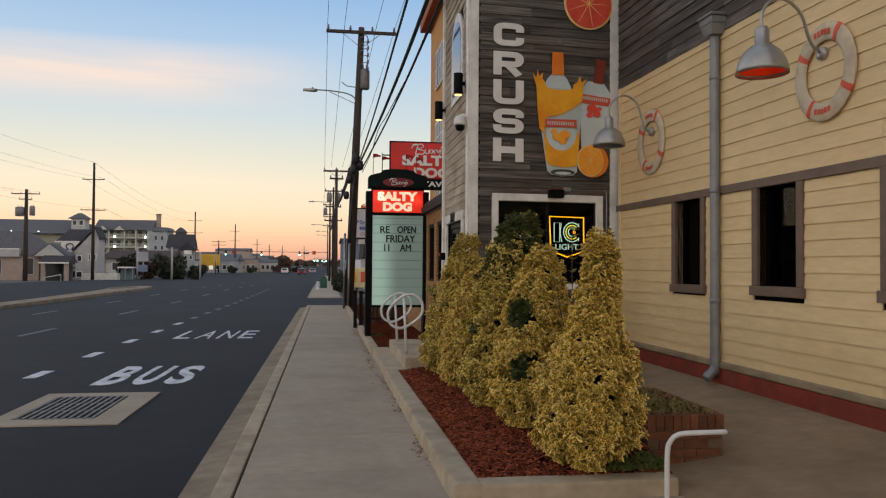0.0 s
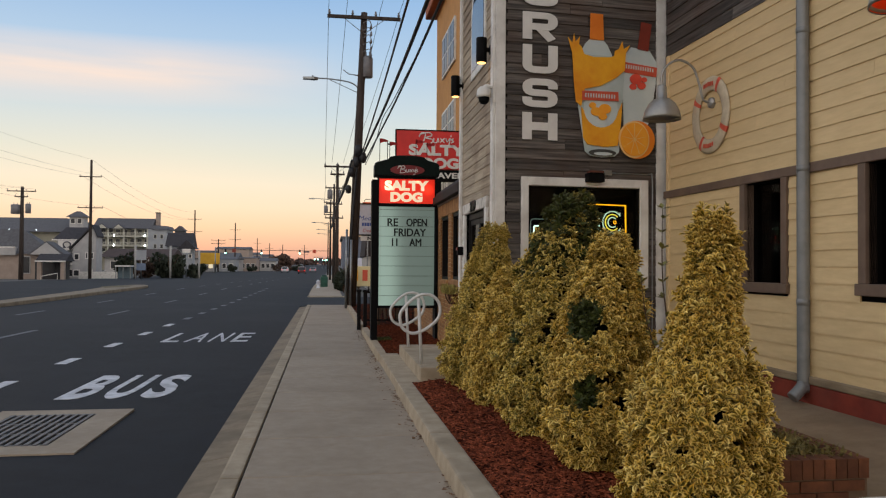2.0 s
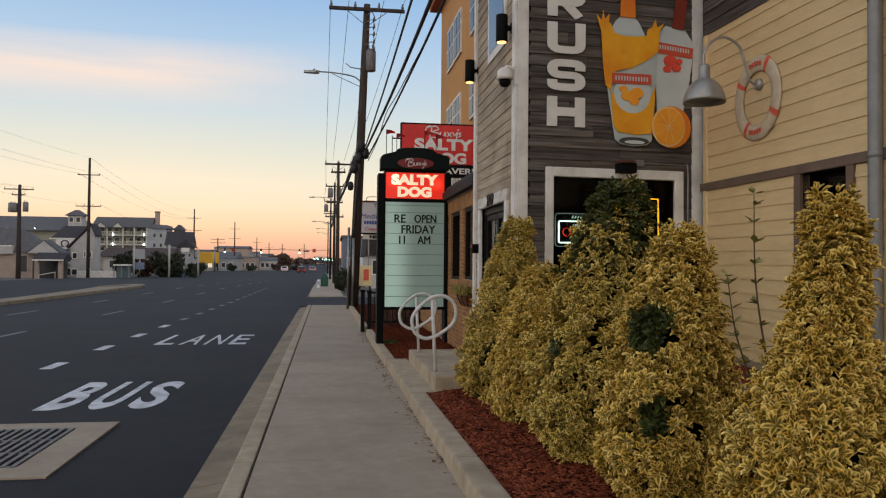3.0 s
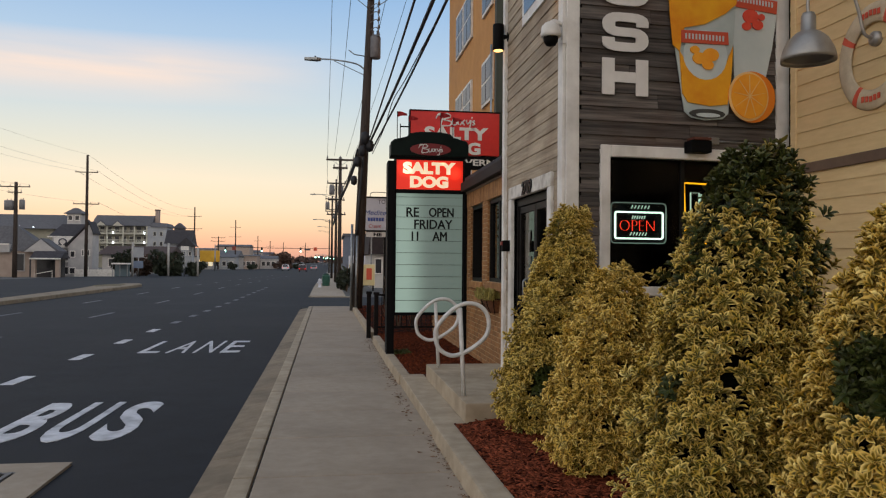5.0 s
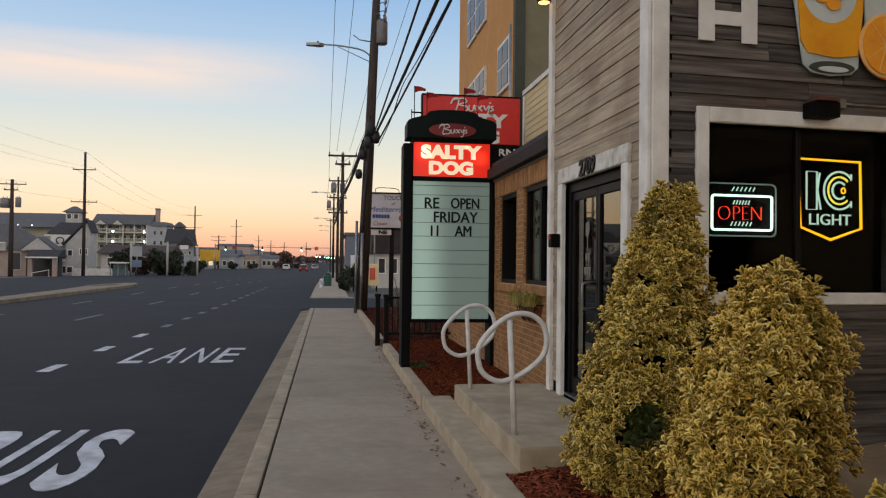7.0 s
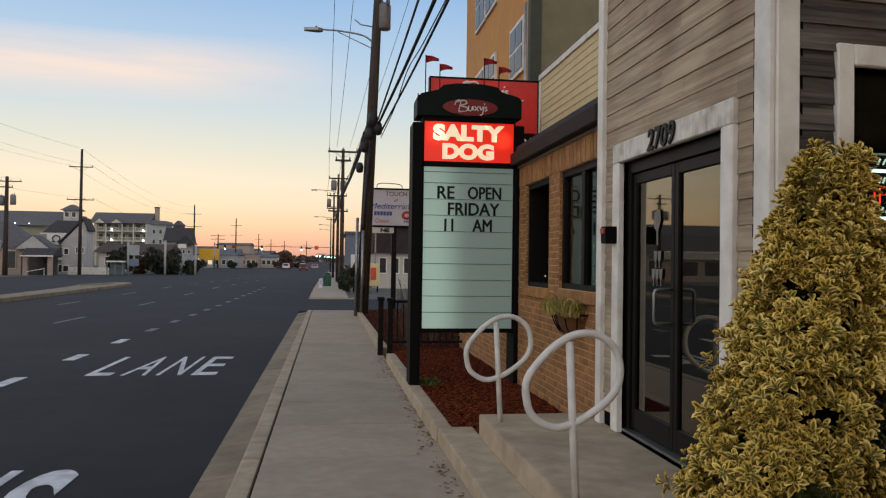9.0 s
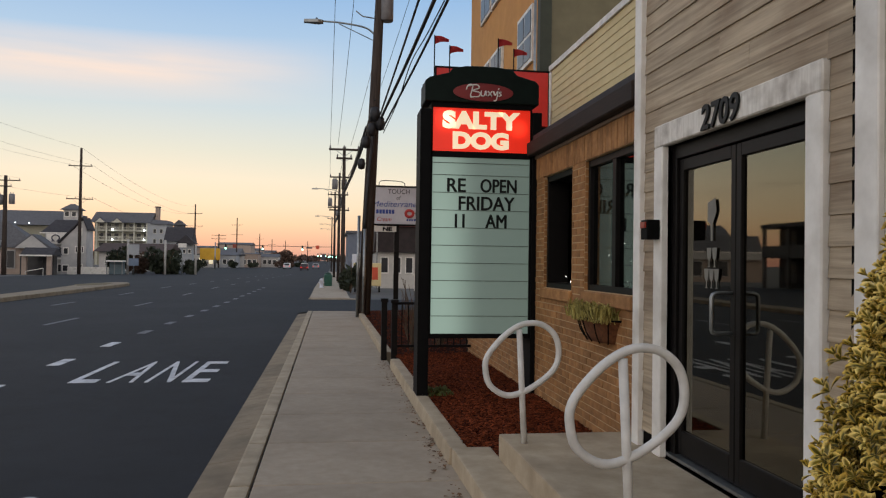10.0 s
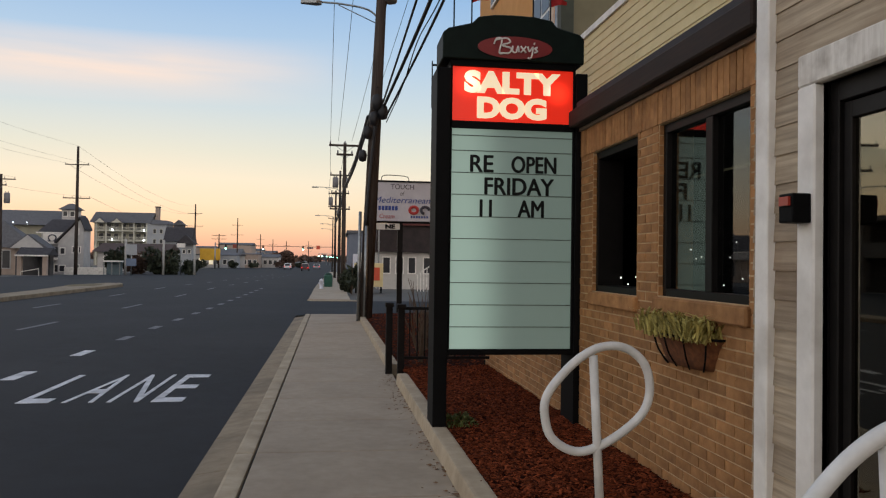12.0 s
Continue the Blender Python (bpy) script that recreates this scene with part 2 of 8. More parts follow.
ORANGE_GLASS = glass("tinted_glass", (0.55, 0.6, 0.58, 1))


# ---- shaping helpers ----
def box(bm, x0, x1, y0, y1, z0, z1):
    v = [bm.verts.new(c) for c in ((x0, y0, z0), (x1, y0, z0), (x1, y1, z0), (x0, y1, z0), (x0, y0, z1), (x1, y0, z1), (x1, y1, z1), (x0, y1, z1))]
    for f in ((3, 2, 1, 0), (4, 5, 6, 7), (0, 1, 5, 4), (1, 2, 6, 5), (2, 3, 7, 6), (3, 0, 4, 7)):
        bm.faces.new([v[i] for i in f])
    return v


def hexa(bm, pts):
    """A block from its lower four and upper four corners, counter-clockwise from above."""
    v = [bm.verts.new(c) for c in pts]
    for f in ((3, 2, 1, 0), (4, 5, 6, 7), (0, 1, 5, 4), (1, 2, 6, 5), (2, 3, 7, 6), (3, 0, 4, 7)):
        bm.faces.new([v[i] for i in f])
    return v


def soften(bm, width=0.01, segments=2):
    bmesh.ops.recalc_face_normals(bm, faces=bm.faces)
    edges = [e for e in bm.edges if len(e.link_faces) == 2 and e.calc_face_angle(0) > 0.5]
    bmesh.ops.bevel(bm, geom=edges, offset=width, segments=segments, profile=0.7, affect="EDGES", clamp_overlap=True)
    return bm


def tube(bm, points, radius, sides=8, closed=False, cap=True):
    """A pipe along points; radius a number or one per point."""
    pts = [Vector(p) for p in points]
    n = len(pts)
    radii = [radius] * n if isinstance(radius, (int, float)) else radius
    rings, side = [], None
    for i, p in enumerate(pts):
        a, b = pts[(i - 1) % n] if closed or i else p, pts[(i + 1) % n] if closed or i < n - 1 else p
        d = (b - a).normalized()
        if side is None:
            side = d.cross(Vector((0, 0, 1)) if abs(d.z) < 0.9 else Vector((1, 0, 0))).normalized()
        side = (side - d * side.dot(d)).normalized()
        up = d.cross(side)
        rings.append([bm.verts.new(p + (side * math.cos(2 * math.pi * k / sides) + up * math.sin(2 * math.pi * k / sides)) * radii[i]) for k in range(sides)])
    for i in range(n if closed else n - 1):
        r, q = rings[i], rings[(i + 1) % n]
        for k in range(sides):
            bm.faces.new((r[k], r[(k + 1) % sides], q[(k + 1) % sides], q[k])).smooth = True
    if cap and not closed:
        bm.faces.new(rings[0][::-1])
        bm.faces.new(rings[-1])


def lathe(bm, profile, at=(0, 0, 0), sides=20):
    """A turned shape round the upright axis through at; profile: (radius, z)."""
    rings = [[bm.verts.new((at[0] + r * math.cos(2 * math.pi * k / sides), at[1] + r * math.sin(2 * math.pi * k / sides), at[2] + z)) for k in range(sides)] for r, z in profile]
    for r, q in zip(rings, rings[1:]):
        for k in range(sides):
            bm.faces.new((r[k], r[(k + 1) % sides], q[(k + 1) % sides], q[k])).smooth = True
    if profile[0][0] > 1e-4:
        bm.faces.new(rings[0][::-1])
    if profile[-1][0] > 1e-4:
        bm.faces.new(rings[-1])


def slab(bm, outline, z0, z1):
    """An upright prism over a flat outline (x, y)."""
    lo, hi = [bm.verts.new((x, y, z0)) for x, y in outline], [bm.verts.new((x, y, z1)) for x, y in outline]
    bm.faces.new(lo[::-1])
    bm.faces.new(hi)
    for i in range(len(lo)):
        j = (i + 1) % len(lo)
        bm.faces.new((lo[i], lo[j], hi[j], hi[i]))


def smooth_path(points, steps=6):
    """More points along a rounded line through points."""
    p = [Vector(points[0])] + [Vector(q) for q in points] + [Vector(points[-1])]
    outp = []
    for i in range(1, len(p) - 2):
        for s in range(steps):
            t = s / steps
            outp.append(0.5 * (2 * p[i] + (p[i + 1] - p[i - 1]) * t + (2 * p[i - 1] - 5 * p[i] + 4 * p[i + 1] - p[i + 2]) * t * t + (3 * p[i] - p[i - 1] - 3 * p[i + 1] + p[i + 2]) * t ** 3))
    return outp + [Vector(points[-1])]


def mesh_of(name, bm, material):
    bmesh.ops.recalc_face_normals(bm, faces=bm.faces)
    me = bpy.data.meshes.new(name)
    bm.to_mesh(me)
    bm.free()
    me.materials.append(material)
    return me


def part(name, bm, material, parent=None, label=""):
    """One mesh object, under a thing or part."""
    ob = new(name, mesh_of(name, bm, material))
    ob.parent = parent
    if parent is not None:
        ob.matrix_parent_inverse = parent.matrix_basis.inverted()
    if label:
        ob["label"] = label
    return ob


def piece(name, me, parent, m=None):
    ob = new(name, me)
    ob.parent = parent
    if m is not None:
        ob.matrix_basis = m
    return ob


def thing(name, at, label, category, group="", kind=""):
    """An Empty at the thing's base."""
    ob = new(name)
    ob.empty_display_size = 0.1
    ob.matrix_basis = Matrix.Translation(at)
    return tagged(ob, label, category, group, kind)


def single(name, bm, material, label, category, group="", kind=""):
    return tagged(part(name, bm, material), label, category, group, kind)


def structure(name, bm, material, label, category):
    return single(name, bm, material, label, category, kind="structure")


def words(name, text, size, m, material, parent, depth=0.004, width=None, height=None, bold=0.0, label="", shear=0.0, spacing=1.0):
    """Lettering as a mesh, centred on the pose m (its x to the right, y up, z towards the reader); width and height fit it to a size."""
    cu = bpy.data.curves.new(name, "FONT")
    cu.body, cu.size, cu.extrude, cu.offset, cu.align_x, cu.align_y, cu.shear, cu.space_character = text, size, depth, bold, "CENTER", "CENTER", shear, spacing
    cu.resolution_u = 4
    tmp = bpy.data.objects.new(name, cu)
    scene.collection.objects.link(tmp)
    bpy.context.view_layer.update()
    me = bpy.data.meshes.new_from_object(tmp)
    bpy.data.objects.remove(tmp)
    bpy.data.curves.remove(cu)
    co = np.array([v.co[:] for v in me.vertices])
    lo, hi = co.min(0), co.max(0)
    mid = (lo + hi) / 2
    sx = width / (hi[0] - lo[0]) if width else 1.0
    sy = height / (hi[1] - lo[1]) if height else sx
    if not width:
        sx = sy
    me.transform(m @ Matrix.Diagonal((sx, sy, 1, 1)) @ Matrix.Translation((-mid[0], -mid[1], 0)))
    me.materials.clear()
    me.materials.append(material)
    ob = new(name, me)
    ob.parent = parent
    if parent is not None:
        ob.matrix_parent_inverse = parent.matrix_basis.inverted()
    if label:
        ob["label"] = label
    return ob


def facing_south(x, y, z):
    return pose(x, y, z, 90, 0, 0)


def facing_west(x, y, z):
    return pose(x, y, z, 90, 0, -90)


def flat_up(x, y, z, turn=0):
    return pose(x, y, z, 0, 0, turn)


# ---- ground, road, pavement ----
def fall(y):
    """The street dips a little in the distance."""
    return 0.009 * (max(60.0, min(y, 140.0)) - 60.0)


def walk_z(y):
    return 0.2 - 0.008 * max(-15.0, min(y, 40.0)) - fall(y)


def road_z(y):
    return -0.02 - 0.005 * max(-15.0, min(y, 40.0)) - fall(y)


def drift(y):
    return -0.009 * (min(y, 70) - 5)


def strip(bm, xa, xb, ys, top, bottom=None):
    """A band along the street; xa, xb, top: functions of y. bottom: thickness below."""
    rows = []
    for y in ys:
        rows.append([bm.verts.new((xa(y), y, top(y))), bm.verts.new((xb(y), y, top(y)))])
        if bottom:
            rows[-1] += [bm.verts.new((xb(y), y, top(y) - bottom)), bm.verts.new((xa(y), y, top(y) - bottom))]
    k = len(rows[0])
    for r, q in zip(rows, rows[1:]):
        if k == 2:
            bm.faces.new((r[0], r[1], q[1], q[0]))
        else:
            for i in range(4):
                bm.faces.new((r[i], r[(i + 1) % 4], q[(i + 1) % 4], q[i]))
    if k == 4:
        bm.faces.new(rows[0][::-1])
        bm.faces.new(rows[-1])


bm = bmesh.new()
ys = [-300, -60, -15, 0, 20, 40, 60, 140, 400, 3000]
strip(bm, lambda y: -2500, lambda y: 2500, ys, lambda y: road_z(y) - 0.06)
structure("ground", bm, GROUND, "flat grey town ground reaching the horizon", "ground")
bm = bmesh.new()
strip(bm, lambda y: -34.0, lambda y: -1.05 + drift(y), [-60, -15, 0, 10, 20, 30, 40, 60, 100, 140, 300, 900], road_z)
structure("road", bm, ASPHALT, "dark grey asphalt road with worn patches", "road")

# gutter pan, kerb and pavement slabs
gutter = thing("gutter", (-1.0, 6, 0), "brownish concrete gutter pan along the road", "gutter", kind="structure")
kerb = thing("kerb", (-0.8, 6, 0), "pale worn concrete kerb", "kerb", kind="structure")
pavement = thing("pavement", (0, 6, 0.1), "light grey concrete pavement in broad slabs with dirty joints", "pavement", kind="structure")
SLAB = 1.275
joints = [8.47 + SLAB * k for k in range(-13, 21)]
joints[-1] = 34.2
for y0, y1 in zip(joints, joints[1:]):
    a, b = y0 + 0.006, y1 - 0.006
    mid = [a, (a + b) / 2, b]
    bm = bmesh.new()
    strip(bm, lambda y: -0.608 + drift(y), lambda y: 0.86 + drift(y), mid, walk_z, 0.12)
    part("slab", soften(bm, 0.008, 1), CONCRETE, pavement)
    bm = bmesh.new()
    strip(bm, lambda y: -0.772 + drift(y), lambda y: -0.626 + drift(y), mid, lambda y: walk_z(y) + 0.004, 0.30)
    part("kerbstone", soften(bm, 0.022, 2), KERB, kerb)
    bm = bmesh.new()
    hexa(bm, [(-1.10 + drift(a), a, road_z(a) - 0.1), (-0.78 + drift(a), a, road_z(a) - 0.1), (-0.78 + drift(b), b, road_z(b) - 0.1), (-1.10 + drift(b), b, road_z(b) - 0.1),
              (-1.10 + drift(a), a, road_z(a) + 0.006), (-0.78 + drift(a), a, road_z(a) + 0.05), (-0.78 + drift(b), b, road_z(b) + 0.05), (-1.10 + drift(b), b, road_z(b) + 0.006)])
    part("gutter_stone", bm, GUTTER, gutter)
bm = bmesh.new()
strip(bm, lambda y: -0.70 + drift(y), lambda y: 0.80 + drift(y), [-8, 6, 20, 34], lambda y: walk_z(y) - 0.03, 0.06)
part("joint_bed", bm, JOINT, pavement)
# side road that crosses the pavement, and the pavement beyond it
bm = bmesh.new()
strip(bm, lambda y: -1.4, lambda y: 16.0, [34.25, 39, 43.9], lambda y: max(road_z(y) + 0.012, walk_z(y) - 0.05))
structure("driveway", bm, ASPHALT, "dark asphalt driveway crossing the pavement", "driveway")
far_walk = thing("pavement", (-0.6, 50, -0.1), "pale concrete pavement beyond the driveway", "pavement", kind="structure")
for k in range(9):
    a, b = 44 + k * 14, 58 + k * 14 - 0.02
    bm = bmesh.new()
    strip(bm, lambda y: -0.95 + drift(y), lambda y: 0.9 + drift(y), [a, b], lambda y: walk_z(y) + 0.01, 0.3)
    part("slab", bm, CONCRETE, far_walk)
bm = bmesh.new()
slab(bm, [(-1.35, 44.0), (-1.2, 43.6), (1.1, 43.6), (1.1, 44.2), (-1.35, 44.2)], -0.3, -0.14)
part("ramp", bm, KERB, far_walk)

# median and the side street beyond
median = thing("median", (-14.4, 30, -0.1), "pale concrete median strip with a rounded nose", "median", kind="structure")
bm = bmesh.new()
outline = [(-13.45, -40), (-13.35, 40), (-13.3, 56), (-13.5, 60.5), (-14.1, 62.3), (-15.0, 62.0), (-15.7, 58), (-14.9, 50), (-14.5, 40), (-14.5, -40)]
slab(bm, outline, -0.4, -0.04)
part("median_slab", soften(bm, 0.04, 2), GUTTER, median)
bm = bmesh.new()
slab(bm, [(-14.0, 57), (-14.4, 60), (-15.4, 60), (-15.8, 57), (-15.0, 55)], -0.06, -0.03)
part("planting_patch", bm, mat("dry_grass_patch", (84, 74, 50), (110, 98, 66), 8, 0.95), median, "patch of dry grass")

# paint on the road
def mark(x, y, w, length, name, label, group, paint=None):
    bm = bmesh.new()
    hexa(bm, [(x - w / 2, y, road_z(y)), (x + w / 2, y, road_z(y)), (x + w / 2, y + length, road_z(y + length)), (x - w / 2, y + length, road_z(y + length)),
              (x - w / 2, y, road_z(y) + 0.006), (x + w / 2, y, road_z(y) + 0.006), (x + w / 2, y + length, road_z(y + length) + 0.006), (x - w / 2, y + length, road_z(y + length) + 0.006)])
    single(name, bm, paint or ROADPAINT, label, "road marking", group)


for k in range(-4, 17):
    mark(-4.63 + 0.3 * drift(12.75 + 2.86 * k), 12.75 + 2.86 * k, 0.19, 0.85, "lane_dash", "short white painted dash on asphalt", "dotted bus lane line", ROADPAINT if k < 5 else ROADWORN)
for k in range(-3, 14):
    for x in (-7.72, -10.74):
        mark(x, 20.4 + 9.14 * k, 0.13, 2.6, "lane_dash", "worn white painted lane dash on asphalt", "lane dashes", ROADWORN)
slope = math.degrees(math.atan(-0.005))


def road_word(text, x0, x1, y0, y1, gaps, bold):
    """Tall letters lying on the road, letter by letter."""
    word = thing("road_lettering", ((x0 + x1) / 2, y0, road_z(y0)), f"large white letters {text} painted on the asphalt", "road marking")
    step = (x1 - x0 + gaps) / len(text)
    for i, ch in enumerate(text):
        ym = (y0 + y1) / 2
        words("letter", ch, 1.0, pose(x0 + (i + 0.5) * step - gaps / 2, ym, road_z(ym) + 0.004, slope, 0, 0), ROADPAINT, word, 0.003, step - gaps, y1 - y0, bold)


road_word("BUS", -3.50, -2.13, 11.90, 14.05, 0.13, 0.03)
road_word("LANE", -3.83, -1.93, 19.45, 21.75, 0.15, 0.0)

# storm drain in its concrete pad
drain = thing("storm_drain", (-2.95, 10, road_z(10)), "iron storm drain grate in a pale concrete pad", "storm drain")
for x0, x1, y0, y1 in ((-3.75, -2.30, 8.9, 9.22), (-3.75, -2.30, 10.72, 11.02), (-2.64, -2.30, 9.22, 10.72), (-3.75, -3.55, 9.22, 10.72)):
    bm = bmesh.new()
    box(bm, x0, x1, y0, y1, road_z(10) - 0.1, road_z(10) + 0.022)
    part("concrete_collar", bm, CONCRETE, drain)
# near-black slab under the bars in place of a shaded pit
bm = bmesh.new()
box(bm, -3.55, -2.64, 9.22, 10.72, road_z(10) - 0.14, road_z(9.2) + 0.008)
part("pit", bm, mat("drain_pit_shade", (10, 10, 10), (18, 17, 16), 5, 0.95, spec=0.1), drain)
me = None
for k in range(11):
    if me is None:
        bm = bmesh.new()
        box(bm, -0.019, 0.019, 0, 1.5, 0.0, 0.03)
        me = mesh_of("grate_bar", bm, IRON)
    piece("grate_bar", me, drain, drain.matrix_basis.inverted() @ Matrix.Translation((-3.51 + 0.0835 * k, 9.22, road_z(10))))
for y in (9.22, 9.71, 10.2, 10.69):
    bm = bmesh.new()
    box(bm, -3.55, -2.64, y, y + 0.03, road_z(10), road_z(10) + 0.026)
    part("cross_bar", bm, IRON, drain)


# ---- boarded walls ----
def spans(a, b, holes):
    """What is left of a..b when the holes are cut out."""
    left = [(a, b)]
    for h0, h1 in holes:
        left = [s for l0, l1 in left for s in ((l0, min(l1, h0)), (max(l0, h1), l1)) if s[1] - s[0] > 0.02]
    return left


def wall_block(bm, m, length, z0, z1, thick, openings):
    """A solid wall along +x of m, its outer face on y=0 and its depth to +y, with holes (x0, x1, z0, z1)."""
    zs = sorted({z0, z1, *[o[2] for o in openings], *[o[3] for o in openings]})
    for a, b in zip(zs, zs[1:]):
        holes = [(o[0], o[1]) for o in openings if o[2] < (a + b) / 2 < o[3]]
        for x0, x1 in spans(0, length, holes):
            for v in box(bm, x0, x1, 0, thick, a, b):
                v.co = m @ v.co


def clapboards(parent, m, length, z0, z1, rise, openings, material, run=3.0, gap=0.003, proud=0.018, seed=1, jitter=0.0):
    """Overlapping boards, each an own object, on the wall's outer face."""
    rng = random.Random(seed)
    z = z0
    while z < z1 - 0.02:
        top = min(z + rise, z1)
        holes = [(o[0], o[1]) for o in openings if o[2] < top - 0.045 and o[3] > z + 0.065]
        for a, b in spans(0, length, holes):
            cuts = [a]
            nxt = a + rng.uniform(0.35, 1.0) * run
            while nxt < b - 0.3:
                cuts.append(nxt)
                nxt += run * rng.uniform(0.7, 1.1)
            cuts.append(b)
            for c0, c1 in zip(cuts, cuts[1:]):
                j = rng.uniform(-jitter, jitter)
                bm = bmesh.new()
                hexa(bm, [(c0 + gap / 2, -proud - j, z), (c1 - gap / 2, -proud - j, z), (c1 - gap / 2, 0.0, z), (c0 + gap / 2, 0.0, z),
                          (c0 + gap / 2, -0.006, top + 0.012), (c1 - gap / 2, -0.006, top + 0.012), (c1 - gap / 2, 0.0, top + 0.012), (c0 + gap / 2, 0.0, top + 0.012)])
                for v in bm.verts:
                    v.co = m @ v.co
                part("board", bm, material, parent)
        z += rise


def trim_box(parent, m, x0, x1, y0, y1, z0, z1, material, name="trim_board", bevel=0.006):
    bm = bmesh.new()
    for v in box(bm, x0, x1, y0, y1, z0, z1):
        v.co = m @ v.co
    return part(name, soften(bm, bevel, 1), material, parent)


def along(x, y, dx, dy):
    """A wall's frame: x along the wall, y into it."""
    d = Vector((dx, dy, 0)).normalized()
    return Matrix(((d.x, -d.y, 0, x), (d.y, d.x, 0, y), (0, 0, 1, 0), (0, 0, 0, 1)))


# the tower: its south face, and its street face that looks west
SOUTH = along(2.0, 10.92, 1, 0.08)
WEST = along(2.0, 13.42, 0, -1)
TAN_W = along(4.33, 11.0, 0.03, -1)

win_s = (0.445, 1.985, 1.47, 2.69)
door_w = (13.42 - 12.885, 13.42 - 11.36, 0.42, 2.43)
wall_s = thing("wall_south", (3.1, 11.0, 0.2), "weathered grey barn-board wall of a tower with white corner boards", "wall", kind="structure")
bm = bmesh.new()
wall_block(bm, SOUTH, 2.4, 0.1, 7.6, 0.16, [win_s])
part("backing", bm, ROOM_SHADE, wall_s)
clapboards(wall_s, SOUTH, 2.3, 0.328, 7.6, 0.135, [(win_s[0] - 0.1, win_s[1] + 0.1, win_s[2] - 0.09, win_s[3] + 0.11)], BARN, 1.7, 0.004, 0.022, 3, 0.005)
trim_box(wall_s, SOUTH, 0.0, 0.13, -0.034, 0.02, 0.25, 7.6, WHITE, "corner_board")
trim_box(wall_s, SOUTH, 2.215, 2.36, -0.035, 0.02, 0.3, 7.6, WHITE, "corner_board")

wall_w = thing("wall_west", (2.0, 12.2, 0.3), "greyed cedar clapboard wall with white peeling trim beside the entrance", "wall", kind="structure")
bm = bmesh.new()
arch = (13.42 - 12.45, 13.42 - 11.42, 4.35, 5.75)
wall_block(bm, WEST, 2.5, 0.1, 7.6, 0.16, [door_w])
part("backing", bm, ROOM_SHADE, wall_w)
clapboards(wall_w, WEST, 2.5, 0.5095, 7.6, 0.1373, [(door_w[0] - 0.115, door_w[1] + 0.13, 0.0, door_w[3] + 0.14), (arch[0], arch[1], arch[2], arch[3])], BARN_PALE, 2.6, 0.003, 0.016, 5, 0.002)
trim_box(wall_w, WEST, 2.38, 2.52, -0.034, 0.0, 0.3, 7.6, WHITE, "corner_board")
trim_box(wall_w, WEST, 0.075, 0.185, -0.05, 0.0, 0.2, 7.6, WHITE, "corner_board")

# arched window high on the street face
arch_win = thing("window_1", (2.0, 11.95, 4.4), "arched white window high on grey clapboards", "window", kind="structure")
bm = bmesh.new()
pts = [(arch[0], 4.35), (arch[1], 4.35)] + [((arch[0] + arch[1]) / 2 + 0.515 * math.cos(a), 5.2 + 0.55 * math.sin(a)) for a in [math.pi * k / 12 for k in range(13)]]
for off, grow, m_, nm in ((-0.03, 1.0, WHITE, "window_frame"), (-0.036, 0.82, SKYPANE, "pane")):
    bm = bmesh.new()
    cx, cz = (arch[0] + arch[1]) / 2, 4.95
    lo = [bm.verts.new(WEST @ Vector((cx + (x - cx) * grow, 0.01, cz + (z - cz) * grow))) for x, z in pts]
    hi = [bm.verts.new(WEST @ Vector((cx + (x - cx) * grow, off, cz + (z - cz) * grow))) for x, z in pts]
    bm.faces.new(lo)
    bm.faces.new(hi[::-1])
    for i in range(len(lo)):
        bm.faces.new((lo[i], lo[(i + 1) % len(lo)], hi[(i + 1) % len(lo)], hi[i]))
    part(nm, bm, m_, arch_win)

# tower roof, floor and rear walls that close it
bm = bmesh.new()
box(bm, 1.85, 4.6, 10.8, 13.5, 7.6, 7.75)
structure("roof", bm, ROOFDARK, "dark flat roof edge of the tower", "roof")
bm = bmesh.new()
box(bm, 2.05, 6.2, 13.3, 13.42, 0.2, 7.6)
box(bm, 6.1, 6.2, 11.2, 13.3, 0.2, 7.6)
box(bm, 2.17, 6.2, 11.3, 13.3, 3.0, 3.1)
structure("wall_inner", bm, ROOM_SHADE, "interior walls of the tower, coloured near-black as shade", "wall")
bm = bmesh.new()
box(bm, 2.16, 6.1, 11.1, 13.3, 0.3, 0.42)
structure("floor", bm, ROOM_SHADE, "indoor floor coloured near-black as shade", "floor")

# south window: white frame, dark glass
win1 = thing("window_2", (3.25, 11.0, 1.4), "wide dark window in a white wooden frame", "window", kind="structure")
for x0, x1, z0, z1 in ((0.345, 0.445, 1.38, 2.80), (1.985, 2.10, 1.38, 2.80), (0.445, 1.985, 2.69, 2.80), (0.445, 1.985, 1.38, 1.47)):
    trim_box(win1, SOUTH, x0, x1, -0.04, 0.1, z0, z1, WHITE, "window_frame", 0.008)
bm = bmesh.new()
for v in box(bm, 0.445, 1.985, 0.07, 0.076, 1.47, 2.69):
    v.co = SOUTH @ v.co
pane = part("pane", bm, PANE, win1)
pane.visible_shadow = False
trim_box(win1, SOUTH, 1.22, 1.26, 0.05, 0.09, 1.47, 2.69, DARKFRAME, "mullion", 0.003)

